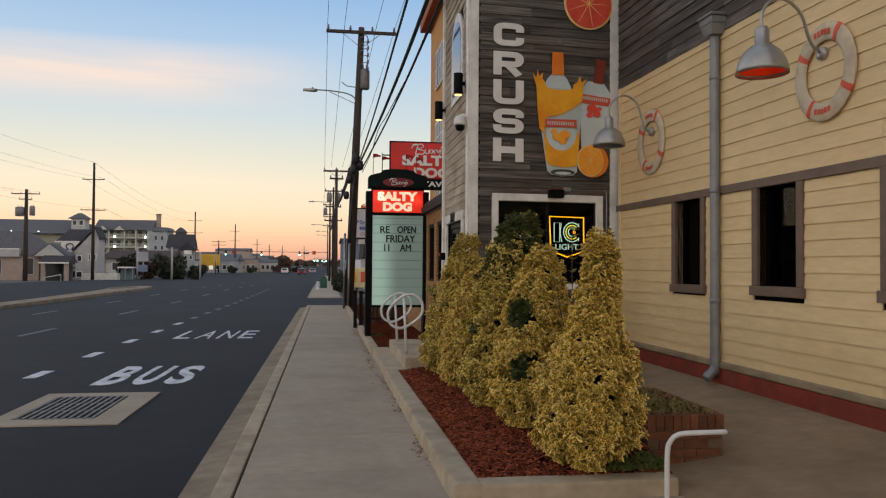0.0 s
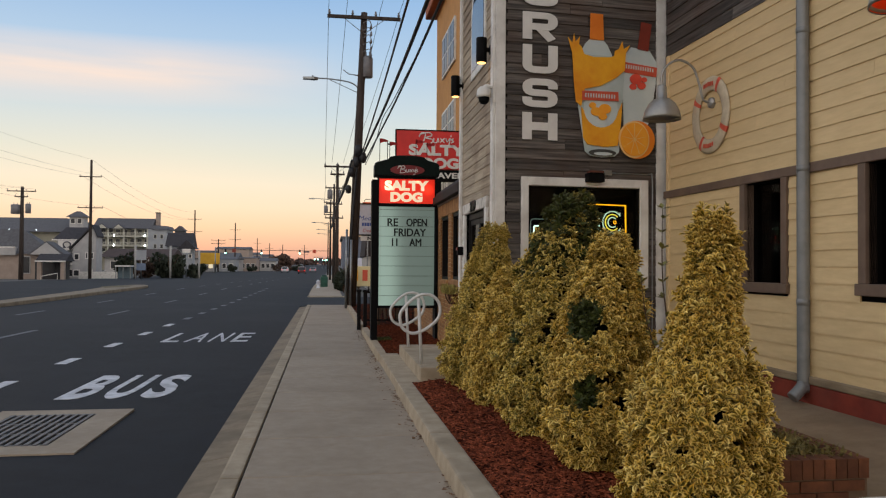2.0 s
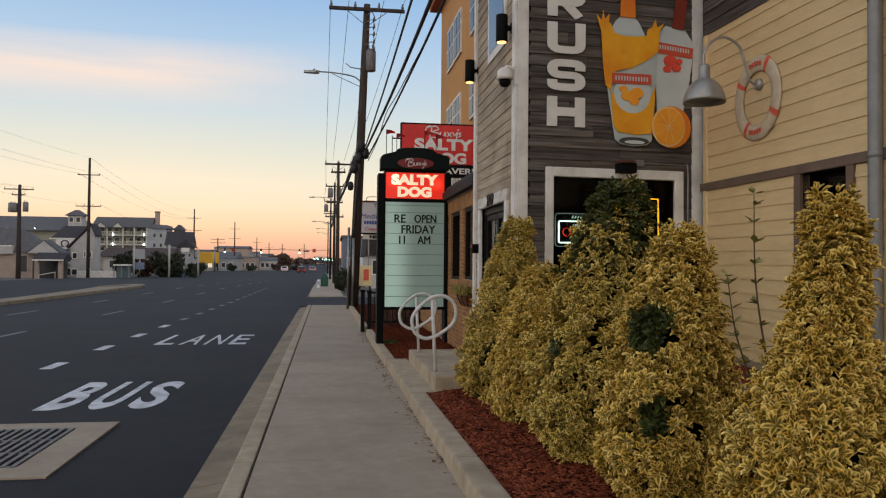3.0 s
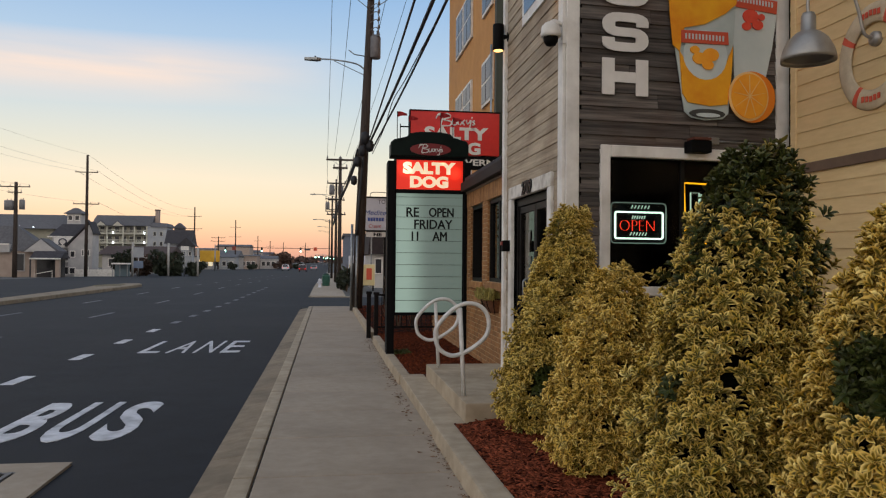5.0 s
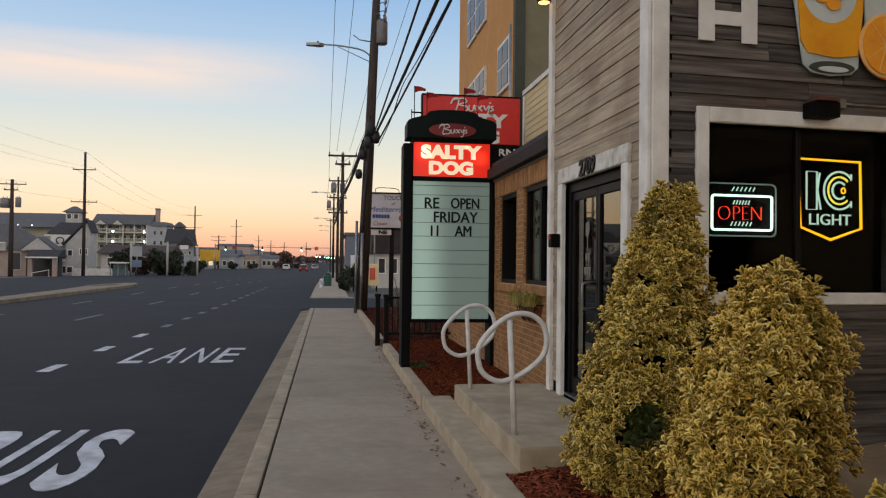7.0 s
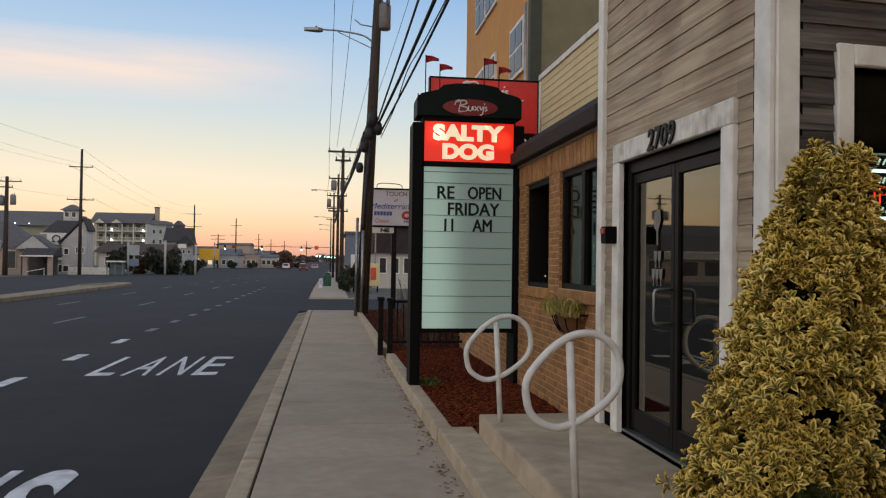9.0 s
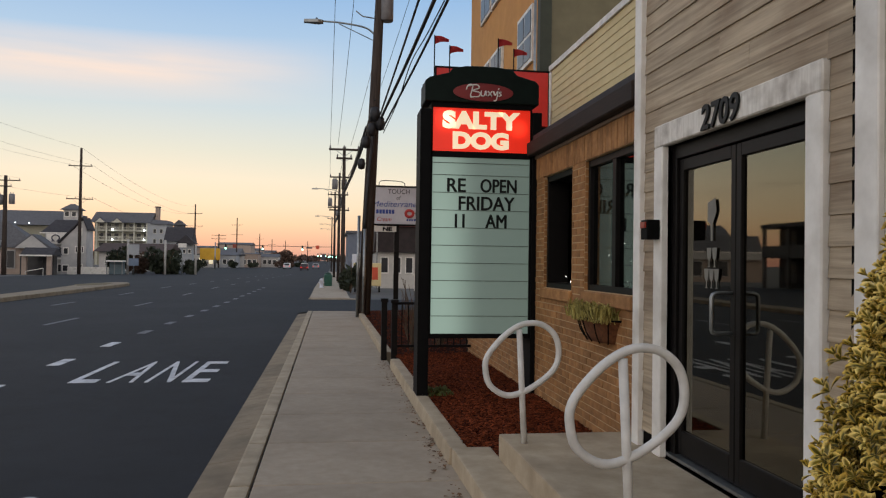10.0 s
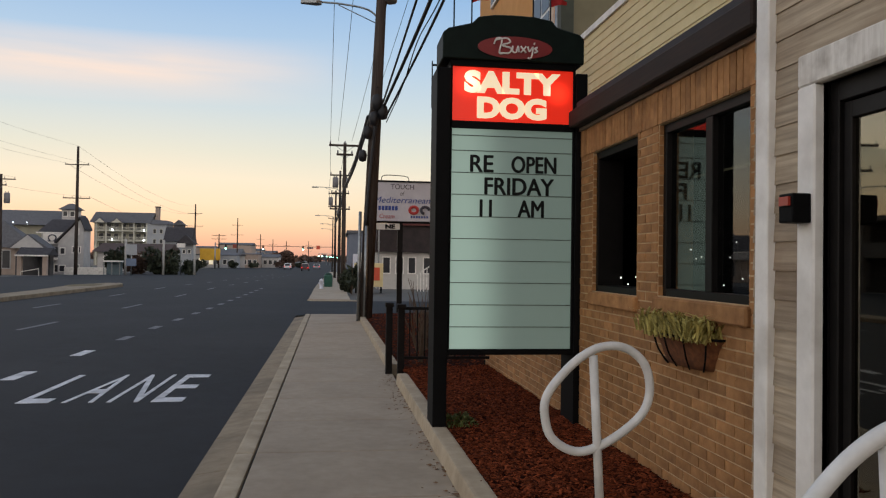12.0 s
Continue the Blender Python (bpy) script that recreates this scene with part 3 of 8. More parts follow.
# double entrance door with dark frame
door = thing("door_1", (2.0, 12.05, 0.42), "closed double glass door in dark bronze frames", "door", kind="structure")
d0, d1 = door_w[0], door_w[1]
for x0, x1, z0, z1 in ((d0 - 0.125, d0, 0.40, 2.56), (d1, d1 + 0.125, 0.40, 2.56), (d0 - 0.125, d1 + 0.125, 2.43, 2.575)):
    trim_box(door, WEST, x0, x1, -0.045, 0.03, z0, z1 if z0 > 1 else 2.43, PEELING if z0 > 1 else WHITE, "door_casing", 0.008)
for x0, x1, z0, z1 in ((d0, d0 + 0.06, 0.42, 2.43), (d1 - 0.06, d1, 0.42, 2.43), (d0 + 0.06, d1 - 0.06, 2.34, 2.43)):
    trim_box(door, WEST, x0, x1, 0.03, 0.13, z0, z1, DARKFRAME, "door_frame", 0.004)
mid = (d0 + d1) / 2
for side, (x0, x1) in enumerate(((d0 + 0.064, mid - 0.004), (mid + 0.004, d1 - 0.064))):
    leaf = trim_box(door, WEST, x0, x0 + 0.05, 0.05, 0.095, 0.45, 2.335, DARKFRAME, "door_leaf", 0.004)
    for a, b, z0, z1 in ((x1 - 0.05, x1, 0.45, 2.335), (x0 + 0.05, x1 - 0.05, 2.26, 2.335), (x0 + 0.05, x1 - 0.05, 0.45, 0.60)):
        trim_box(leaf, WEST, a, b, 0.05, 0.095, z0, z1, DARKFRAME, "rail", 0.004)
    bm = bmesh.new()
    for v in box(bm, x0 + 0.05, x1 - 0.05, 0.069, 0.076, 0.60, 2.26):
        v.co = WEST @ v.co
    pane = part("pane", bm, STREETPANE, leaf)
    pane.visible_shadow = False
    if side:
        continue
    bm = bmesh.new()
    hx = x1 - 0.033 if side == 0 else x0 + 0.033
    tube(bm, [WEST @ Vector(p) for p in ((hx, 0.05, 1.275), (hx, -0.045, 1.275), (hx, -0.063, 1.282), (hx, -0.07, 1.30), (hx, -0.07, 1.475), (hx, -0.063, 1.493), (hx, -0.045, 1.50), (hx, 0.05, 1.50))], 0.012, 8)
    part("handle", bm, GALV, leaf, "brushed metal pull handle")
bm = bmesh.new()
for v in box(bm, d0, d1, 0.0, 0.14, 0.40, 0.44):
    v.co = WEST @ v.co
part("threshold", bm, GALV, door)
words("house_number", "2709", 0.2, facing_west(1.945, 12.12, 2.505), LETTER, door, 0.006, 0.42, 0.15, 0.004, "black house number 2709", 0.12)

# ---- the cream boarded building ----
tan = thing("wall_east", (4.4, 7, 0.4), "cream clapboard wall with brown window trim and a red base", "wall", kind="structure")
TW = [(1.76, 2.575, 1.415, 2.575), (3.555, 4.385, 1.44, 2.575), (5.38, 6.22, 1.45, 2.60), (7.18, 8.02, 1.45, 2.60)]
LEN = 17.0
bm = bmesh.new()
inner = [(a + 0.09, b - 0.09, c + 0.09, d - 0.02) for a, b, c, d in TW]
wall_block(bm, TAN_W, LEN, 0.3, 7.5, 0.18, inner)
part("backing", bm, ROOM_SHADE, tan)
clapboards(tan, TAN_W, LEN, 0.6165, 2.56, 0.1525, TW, TAN, 3.4, 0.002, 0.018, 8, 0.001)
clapboards(tan, TAN_W, LEN, 2.655, 4.42, 0.1525, [], TAN, 3.4, 0.002, 0.018, 9, 0.001)
clapboards(tan, TAN_W, LEN, 4.42, 7.5, 0.14, [], BARN, 2.2, 0.004, 0.022, 10, 0.004)
trim_box(tan, TAN_W, -0.04, LEN, -0.035, 0.0, 2.56, 2.655, BROWN, "band_board")
trim_box(tan, TAN_W, 0.02, 0.10, -0.03, 0.0, 0.6, 4.42, TAN, "corner_board")
trim_box(tan, TAN_W, 0.0, LEN, -0.045, 0.0, 0.40, 0.59, REDBASE, "base_board", 0.012)
trim_box(tan, TAN_W, 0.0, LEN, -0.055, 0.0, 0.594, 0.668, mat("weathered_sill_board", (136, 118, 92), (168, 148, 118), 3, 0.85, 0.005, stretch=(1, 1, 9), dirt=(84, 66, 50), dirt_scale=1.5, dirt_amount=0.6), "sill_board", 0.01)
for i, (a, b, c, d) in enumerate(TW):
    win = thing(f"window_{i + 3}", TAN_W @ Vector(((a + b) / 2, 0, c)), "dark open window with brown wooden trim", "window", kind="structure")
    for x0, x1, z0, z1 in ((a, a + 0.09, c + 0.1, 2.56), (b - 0.09, b, c + 0.1, 2.56), (a - 0.02, b + 0.02, c, c + 0.1)):
        trim_box(win, TAN_W, x0, x1, -0.042 if z1 - z0 > 0.2 else -0.06, 0.08, z0, z1, BROWN, "window_frame" if z1 - z0 > 0.2 else "window_sill", 0.006)
    bm = bmesh.new()
    for v in box(bm, a + 0.09, b - 0.09, 0.12, 0.126, c + 0.1, d):
        v.co = TAN_W @ v.co
    p_ = part("pane", bm, PANE, win)
    p_.visible_shadow = False
bm = bmesh.new()
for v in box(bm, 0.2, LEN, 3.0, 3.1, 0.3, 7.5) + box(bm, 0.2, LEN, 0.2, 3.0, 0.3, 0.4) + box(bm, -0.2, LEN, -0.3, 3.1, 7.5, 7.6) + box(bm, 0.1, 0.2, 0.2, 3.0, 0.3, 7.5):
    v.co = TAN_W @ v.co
structure("wall_rear", bm, ROOM_SHADE, "rooms behind the cream wall, coloured near-black as shade", "wall")

# ---- the brick front beyond the tower ----
BR = along(2.05, 20.6, 0, -1)
b_len = 20.6 - 13.355
bw = [(20.6 - 16.04, 20.6 - 15.07, 1.40, 2.57), (20.6 - 14.71, 20.6 - 13.56, 1.42, 2.57), (20.6 - 18.3, 20.6 - 17.0, 1.40, 2.57)]
brick_wall = thing("wall_brick", (2.05, 16, 0.1), "buff brick front with recessed dark windows", "wall", kind="structure")
bm = bmesh.new()
wall_block(bm, BR, b_len, -0.1, 2.82, 0.25, bw)
for v in bm.verts:
    v.co.x += 0.003
part("mortar", bm, MORTAR, brick_wall)
for n_, (a, b, c, d) in enumerate(bw):
    trim_box(brick_wall, BR, a - 0.02, b + 0.02, -0.035, 0.03, c - 0.115, c - 0.005, BRICK, "sill", 0.012)
    mull = (a + b) / 2 + 0.02
    win = thing("window_8", BR @ Vector(((a + b) / 2, 0.1, c)), "dark framed casement window in a brick front", "window", kind="structure")
    for x0, x1, z0, z1 in ((a, a + 0.05, c, d), (b - 0.05, b, c, d), (a + 0.05, b - 0.05, d - 0.06, d), (a + 0.05, b - 0.05, c, c + 0.05)) + (((mull, mull + 0.08, c + 0.05, d - 0.06),) if n_ else ()):
        trim_box(win, BR, x0, x1, 0.032, 0.11 if n_ else 0.255, z0, z1, DARKFRAME, "window_frame", 0.004)
    for x0, x1 in ((a + 0.05, mull), (mull + 0.08, b - 0.05)) if n_ else ((a + 0.05, b - 0.05),):
        bm = bmesh.new()
        for v in box(bm, x0, x1, 0.07, 0.076, c + 0.05, d - 0.06):
            v.co = BR @ v.co
        if not n_:
            continue
        p_ = part("pane", bm, BRICKPANE, win)
        p_.visible_shadow = False
bm = bmesh.new()
for v in box(bm, 0, b_len, 2.6, 2.7, -0.1, 2.8) + box(bm, 0, b_len, 0.26, 2.6, 0.2, 0.3) + box(bm, 0, b_len, 0.1, 2.6, 2.83, 2.9) + box(bm, -0.1, 0.0, 0.0, 2.7, -0.1, 2.9):
    v.co = BR @ v.co
structure("wall_inner", bm, ROOM_SHADE, "room behind the brick front, coloured near-black as shade", "wall")
# eave beam
eave = thing("eave", (1.95, 16, 2.8), "dark brown wooden eave beam over the brick", "eave", kind="structure")
trim_box(eave, BR, -0.3, b_len + 0.02, -0.028, 0.1, 2.80, 2.832, BROWN, "strip", 0.004)
trim_box(eave, BR, -0.3, b_len - 0.02, -0.11, 0.1, 2.834, 2.985, mat("dark_eave_wood", (28, 19, 15), (46, 32, 24), 3, 0.85, 0.004, stretch=(1, 1, 14)), "beam", 0.01)
bm = bmesh.new()
box(bm, 2.0, 4.6, 13.45, 24.2, 3.0, 3.06)
structure("roof", bm, ROOFDARK, "flat dark roof above the brick front", "roof")
# set-back upper wall with cream boards
UP = along(4.42, 24.1, 0, -1)
upper = thing("wall_upper", (4.42, 19, 3.06), "cream clapboard upper wall set back, with white edge trim", "wall", kind="structure")
bm = bmesh.new()
wall_block(bm, UP, 10.7, 3.06, 5.85, 0.2, [])
part("backing", bm, CREAMWALL, upper)
clapboards(upper, UP, 10.7, 3.1, 5.8, 0.15, [], CREAMWALL, 4.0, 0.003, 0.018, 21)
trim_box(upper, UP, -0.02, 0.10, -0.04, 0.0, 3.06, 5.78, WHITE, "corner_board")
trim_box(upper, UP, -0.02, 10.7, -0.05, 0.22, 5.80, 5.92, WHITE, "cap_board")

# bricks: the nearest stretch piece by piece, the rest as one part
BH, BL, DEP = 0.0677, 0.203, 0.012
bm = bmesh.new()
for v in box(bm, 0.004, BL - 0.006, 0.0, DEP, 0.004, BH - 0.006):
    v.co = Matrix.Rotation(radians(-90), 4, "Z") @ v.co
BRICK_ME = mesh_of("brick", bm, BRICK)
rest_v, rest_f = [], []
rng = random.Random(4)
inv = brick_wall.matrix_basis.inverted()
row = 0
z = 0.02
near_count = 0
while z < 2.56:
    x = -0.1 if row % 2 else 0.0
    while x < b_len - 0.02:
        cz = z + BH / 2
        runs = [(x, x + BL)]
        for a, b, c, d in bw:
            if c - 0.1 < cz < d:
                runs = [r for p, q in runs for r in ((p, min(q, a)), (max(p, b), q)) if r[1] - r[0] > 0.03]
        for p, q in runs:
            off = rng.uniform(0, 0.004)
            y = 20.6 - p
            if q - p > BL - 0.001 and y - BL > 13.36 and y < 15.6 and z < 1.34 and near_count < 215 or q - p > BL - 0.001 and (14.7 < y < 15.3 and z > 1.34) and near_count < 300:
                piece("brick", BRICK_ME, brick_wall, inv @ Matrix.Translation((2.05 - off, y, z)))
                near_count += 1
            else:
                k = len(rest_v)
                y1 = max(20.6 - q + 0.01, 13.36)
                x0 = 2.05 - off
                rest_v += [(x0, y, z + 0.004), (x0, y1, z + 0.004), (x0, y1, z + BH - 0.006), (x0, y, z + BH - 0.006), (x0 + DEP, y, z + 0.004), (x0 + DEP, y1, z + 0.004), (x0 + DEP, y1, z + BH - 0.006), (x0 + DEP, y, z + BH - 0.006)]
                rest_f += [(k, k + 1, k + 2, k + 3), (k + 3, k + 2, k + 6, k + 7), (k, k + 4, k + 5, k + 1), (k + 1, k + 5, k + 6, k + 2), (k + 4, k, k + 3, k + 7)]
        x += BL
    z += BH
    row += 1
# soldier course over the windows
x = 0.0
while x < b_len:
    k = len(rest_v)
    y, y1, x0 = 20.6 - x, 20.6 - x - BH + 0.008, 2.044 - rng.uniform(0, 0.004)
    za, zb = 2.575, 2.80
    rest_v += [(x0, y, za), (x0, y1, za), (x0, y1, zb), (x0, y, zb), (x0 + 0.1, y, za), (x0 + 0.1, y1, za), (x0 + 0.1, y1, zb), (x0 + 0.1, y, zb)]
    rest_f += [(k, k + 1, k + 2, k + 3), (k + 3, k + 2, k + 6, k + 7), (k, k + 4, k + 5, k + 1), (k + 1, k + 5, k + 6, k + 2), (k + 4, k, k + 3, k + 7)]
    x += BH
# brick reveals beside the windows
for a, b, c, d in bw:
    for edge, s in ((a, 1), (b, -1)):
        z = c
        while z < d - 0.03:
            k = len(rest_v)
            y, y1 = 20.6 - edge - s * 0.001, 20.6 - edge - s * 0.009
            x0 = 2.052
            rest_v += [(x0, y, z + 0.004), (x0, y1, z + 0.004), (x0, y1, z + BH - 0.006), (x0, y, z + BH - 0.006), (x0 + 0.03, y, z + 0.004), (x0 + 0.03, y1, z + 0.004), (x0 + 0.03, y1, z + BH - 0.006), (x0 + 0.03, y, z + BH - 0.006)]
            rest_f += [(k, k + 1, k + 2, k + 3), (k + 3, k + 2, k + 6, k + 7), (k, k + 4, k + 5, k + 1), (k + 1, k + 5, k + 6, k + 2), (k + 4, k, k + 3, k + 7)]
            z += BH
me = bpy.data.meshes.new("brick_field")
me.from_pydata(rest_v, [], rest_f)
me.materials.append(BRICK_J)
field = piece("brick_field", me, brick_wall, inv)
field["kind"] = "stuff"

# ---- planting beds, landing, patio ----
def kerb_line(name, pts_fn, y0, y1, step, w, h, parent):
    y = y0
    while y < y1 - 0.05:
        b = min(y + step, y1) - 0.008
        bm = bmesh.new()
        xa, xb = pts_fn(y), pts_fn(b)
        za, zb = walk_z(y), walk_z(b)
        hexa(bm, [(xa, y, za - 0.1), (xa + w, y, za - 0.1), (xb + w, b, zb - 0.1), (xb, b, zb - 0.1), (xa + 0.02, y, za + h), (xa + w, y, za + h), (xb + w, b, zb + h), (xb + 0.02, b, zb + h)])
        part(name, soften(bm, 0.025, 2), KERB, parent)
        y += step


bed1 = thing("planting_bed", (1.5, 8, 0.2), "raised bed of red mulch inside a pale concrete kerb", "planting bed", "planting beds")
kerb_line("kerbstone", lambda y: 0.822 + drift(y), 4.95, 10.93, 3.0, 0.205, 0.13, bed1)
bm = bmesh.new()
box(bm, 1.02, 2.40, 4.95, 5.14, 0.05, walk_z(5) + 0.125)
part("kerbstone", soften(bm, 0.025, 2), KERB, bed1)
bed2 = thing("planting_bed", (1.4, 16, 0.2), "raised bed of red mulch below a brick front", "planting bed", "planting beds")
kerb_line("kerbstone", lambda y: 0.815 + drift(y), 14.0, 19.7, 2.9, 0.16, 0.135, bed2)


def mulch(parent, x0, x1, y0, y1, base, mound, count, seed, chips):
    """Soil sheet and loose chips on it."""
    def height(x, y):
        u = min(max((x - x0(y)) / (x1(y) - x0(y)), 0), 1)
        return walk_z(y) + base + mound * math.sin(min(u * 1.7, 1.57)) * min(1.0, 0.08 + (y - y0) / 0.5) + 0.018 * noise.noise(Vector((x * 4, y * 4, seed)))
    bm = bmesh.new()
    nx, ny = 14, 60
    grid = []
    for j in range(ny + 1):
        y = y0 + (y1 - y0) * j / ny
        grid.append([bm.verts.new((x0(y) + (x1(y) - x0(y)) * i / nx, y, height(x0(y) + (x1(y) - x0(y)) * i / nx, y))) for i in range(nx + 1)])
    for j in range(ny):
        for i in range(nx):
            bm.faces.new((grid[j][i], grid[j][i + 1], grid[j + 1][i + 1], grid[j + 1][i])).smooth = True
    part("soil", bm, MULCH_BASE, parent)
    rng = np.random.RandomState(seed)
    v, f = [], []
    for k in range(count):
        y = y0 + (y1 - y0) * rng.rand()
        x = x0(y) + 0.01 + (x1(y) - x0(y) - 0.02) * rng.rand()
        z = height(x, y) + 0.004
        a, l, w, t = rng.rand() * 6.28, 0.012 + 0.032 * rng.rand() ** 2, 0.004 + 0.009 * rng.rand(), 0.9 * (rng.rand() - 0.4)
        c, s = math.cos(a), math.sin(a)
        b = len(v)
        v += [(x + c * l - s * w, y + s * l + c * w, z + l * t), (x - c * l - s * w, y - s * l + c * w, z - l * t), (x - c * l + s * w, y - s * l - c * w, z - l * t), (x + c * l + s * w, y + s * l - c * w, z + l * t), (x, y, z + 0.008)]
        f += [(b, b + 1, b + 4), (b + 1, b + 2, b + 4), (b + 2, b + 3, b + 4), (b + 3, b, b + 4)]
    me = bpy.data.meshes.new("mulch_layer")
    me.from_pydata(v, [], f)
    me.materials.append(chips)
    ob = piece("mulch_layer", me, parent, parent.matrix_basis.inverted())
    ob["kind"] = "stuff"
    return height


h1 = mulch(bed1, lambda y: 1.0 + drift(y), lambda y: 2.42, 5.1, 10.93, 0.10, 0.12, 22000, 11, MULCH)
h2 = mulch(bed2, lambda y: 0.96 + drift(y), lambda y: 2.05, 13.6, 20.4, 0.11, 0.03, 20000, 12, OLD_MULCH)

bed3 = thing("planting_bed", (1.8, 27, 0.05), "brown mulch bed inside a concrete kerb beyond the railing", "planting bed", "planting beds")
kerb_line("kerbstone", lambda y: 0.80 + drift(y), 20.75, 33.4, 3.1, 0.16, 0.12, bed3)
mulch(bed3, lambda y: 0.94 + drift(y), lambda y: 4.3, 20.42, 33.4, 0.06, 0.05, 9000, 13, OLD_MULCH)

landing = thing("entrance_step", (1.5, 12.3, 0.1), "two broad concrete steps before the entrance door", "steps")
bm = bmesh.new()
slab(bm, [(1.09, 10.96), (2.0, 10.96), (2.0, 13.66), (1.06, 13.66)], 0.05, 0.40)
part("upper_step", soften(bm, 0.02, 2), KERB, landing)
bm = bmesh.new()
slab(bm, [(0.80, 10.95), (1.10, 10.95), (1.07, 14.0), (0.765, 14.0)], 0.0, 0.225)
part("lower_step", soften(bm, 0.02, 2), KERB, landing)

patio = thing("patio", (3.5, 6, 0.3), "brown-grey concrete patio before the cream wall", "patio", kind="structure")
bm = bmesh.new()
hexa(bm, [(2.42, -8, -0.1), (5.4, -8, -0.1), (4.5, 11, -0.1), (2.42, 11, -0.1), (2.42, -8, 0.17), (5.4, -8, 0.44), (4.5, 11, 0.44), (2.42, 11, 0.17)])
part("patio_slab", bm, mat("patio_concrete", (130, 109, 84), (150, 129, 103), 5, 0.85, 0.003, dirt=(92, 74, 55), dirt_scale=1.1, dirt_amount=0.6, fine=150), patio)
bm = bmesh.new()
hexa(bm, [(0.86, -8, -0.1), (2.42, -8, -0.1), (2.42, 4.95, -0.1), (0.86, 4.95, -0.1), (0.86, -8, 0.26), (2.42, -8, 0.262), (2.42, 4.95, 0.166), (0.86, 4.95, 0.166)])
part("patio_slab", bm, CONCRETE, patio)


# ---- variegated shrubs ----
def leaf_material(name, dark, mid, pale, rim):
    """dark, mid: the leaf's centre; pale, rim: its thin margin."""
    m = bpy.data.materials.new(name)
    m.use_nodes = True
    n, l = m.node_tree.nodes, m.node_tree.links
    p = n["Principled BSDF"]
    p.inputs["Roughness"].default_value = 0.45
    p.inputs["Specular IOR Level"].default_value = 0.35
    at = n.new("ShaderNodeAttribute")
    at.attribute_name = "tone"
    sep = n.new("ShaderNodeSeparateColor")
    l.new(at.outputs["Color"], sep.inputs[0])
    geo = n.new("ShaderNodeNewGeometry")
    tones = []
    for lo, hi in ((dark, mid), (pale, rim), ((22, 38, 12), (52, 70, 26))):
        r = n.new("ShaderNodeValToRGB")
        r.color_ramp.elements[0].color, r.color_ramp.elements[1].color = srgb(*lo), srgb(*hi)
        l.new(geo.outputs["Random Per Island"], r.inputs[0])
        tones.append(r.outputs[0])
    margin = n.new("ShaderNodeMapRange")
    margin.interpolation_type = "SMOOTHSTEP"
    margin.inputs[1].default_value, margin.inputs[2].default_value = 0.30, 0.85
    l.new(sep.outputs[0], margin.inputs[0])
    mx = n.new("ShaderNodeMix")
    mx.data_type = "RGBA"
    l.new(margin.outputs[0], mx.inputs["Factor"])
    l.new(tones[0], mx.inputs["A"])
    l.new(tones[1], mx.inputs["B"])
    # some shoots have gone back to plain green; inner ones are darkened as shade
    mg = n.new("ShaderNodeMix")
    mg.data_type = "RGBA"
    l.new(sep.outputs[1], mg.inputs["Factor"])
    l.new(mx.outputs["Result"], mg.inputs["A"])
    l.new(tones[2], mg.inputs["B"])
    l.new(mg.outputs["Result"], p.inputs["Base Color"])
    return m


GOLD_LEAF = leaf_material("golden_variegated_leaf", (78, 70, 16), (150, 124, 34), (212, 172, 64), (252, 226, 140))
OLIVE_LEAF = leaf_material("olive_variegated_leaf", (60, 60, 16), (126, 112, 32), (204, 172, 66), (250, 224, 138))
AMBER_LEAF = leaf_material("amber_variegated_leaf", (84, 74, 19), (156, 130, 39), (220, 182, 74), (252, 226, 140))
BARK = mat("shrub_bark", (74, 58, 44), (98, 80, 62), 8, 0.9, 0.006)
# near-black colour that stands in for the shade deep in the shrubs
SHADE_CORE = mat("shrub_shade_core", (10, 11, 5), (22, 20, 9), 30, 0.9, 0.02, spec=0.1)


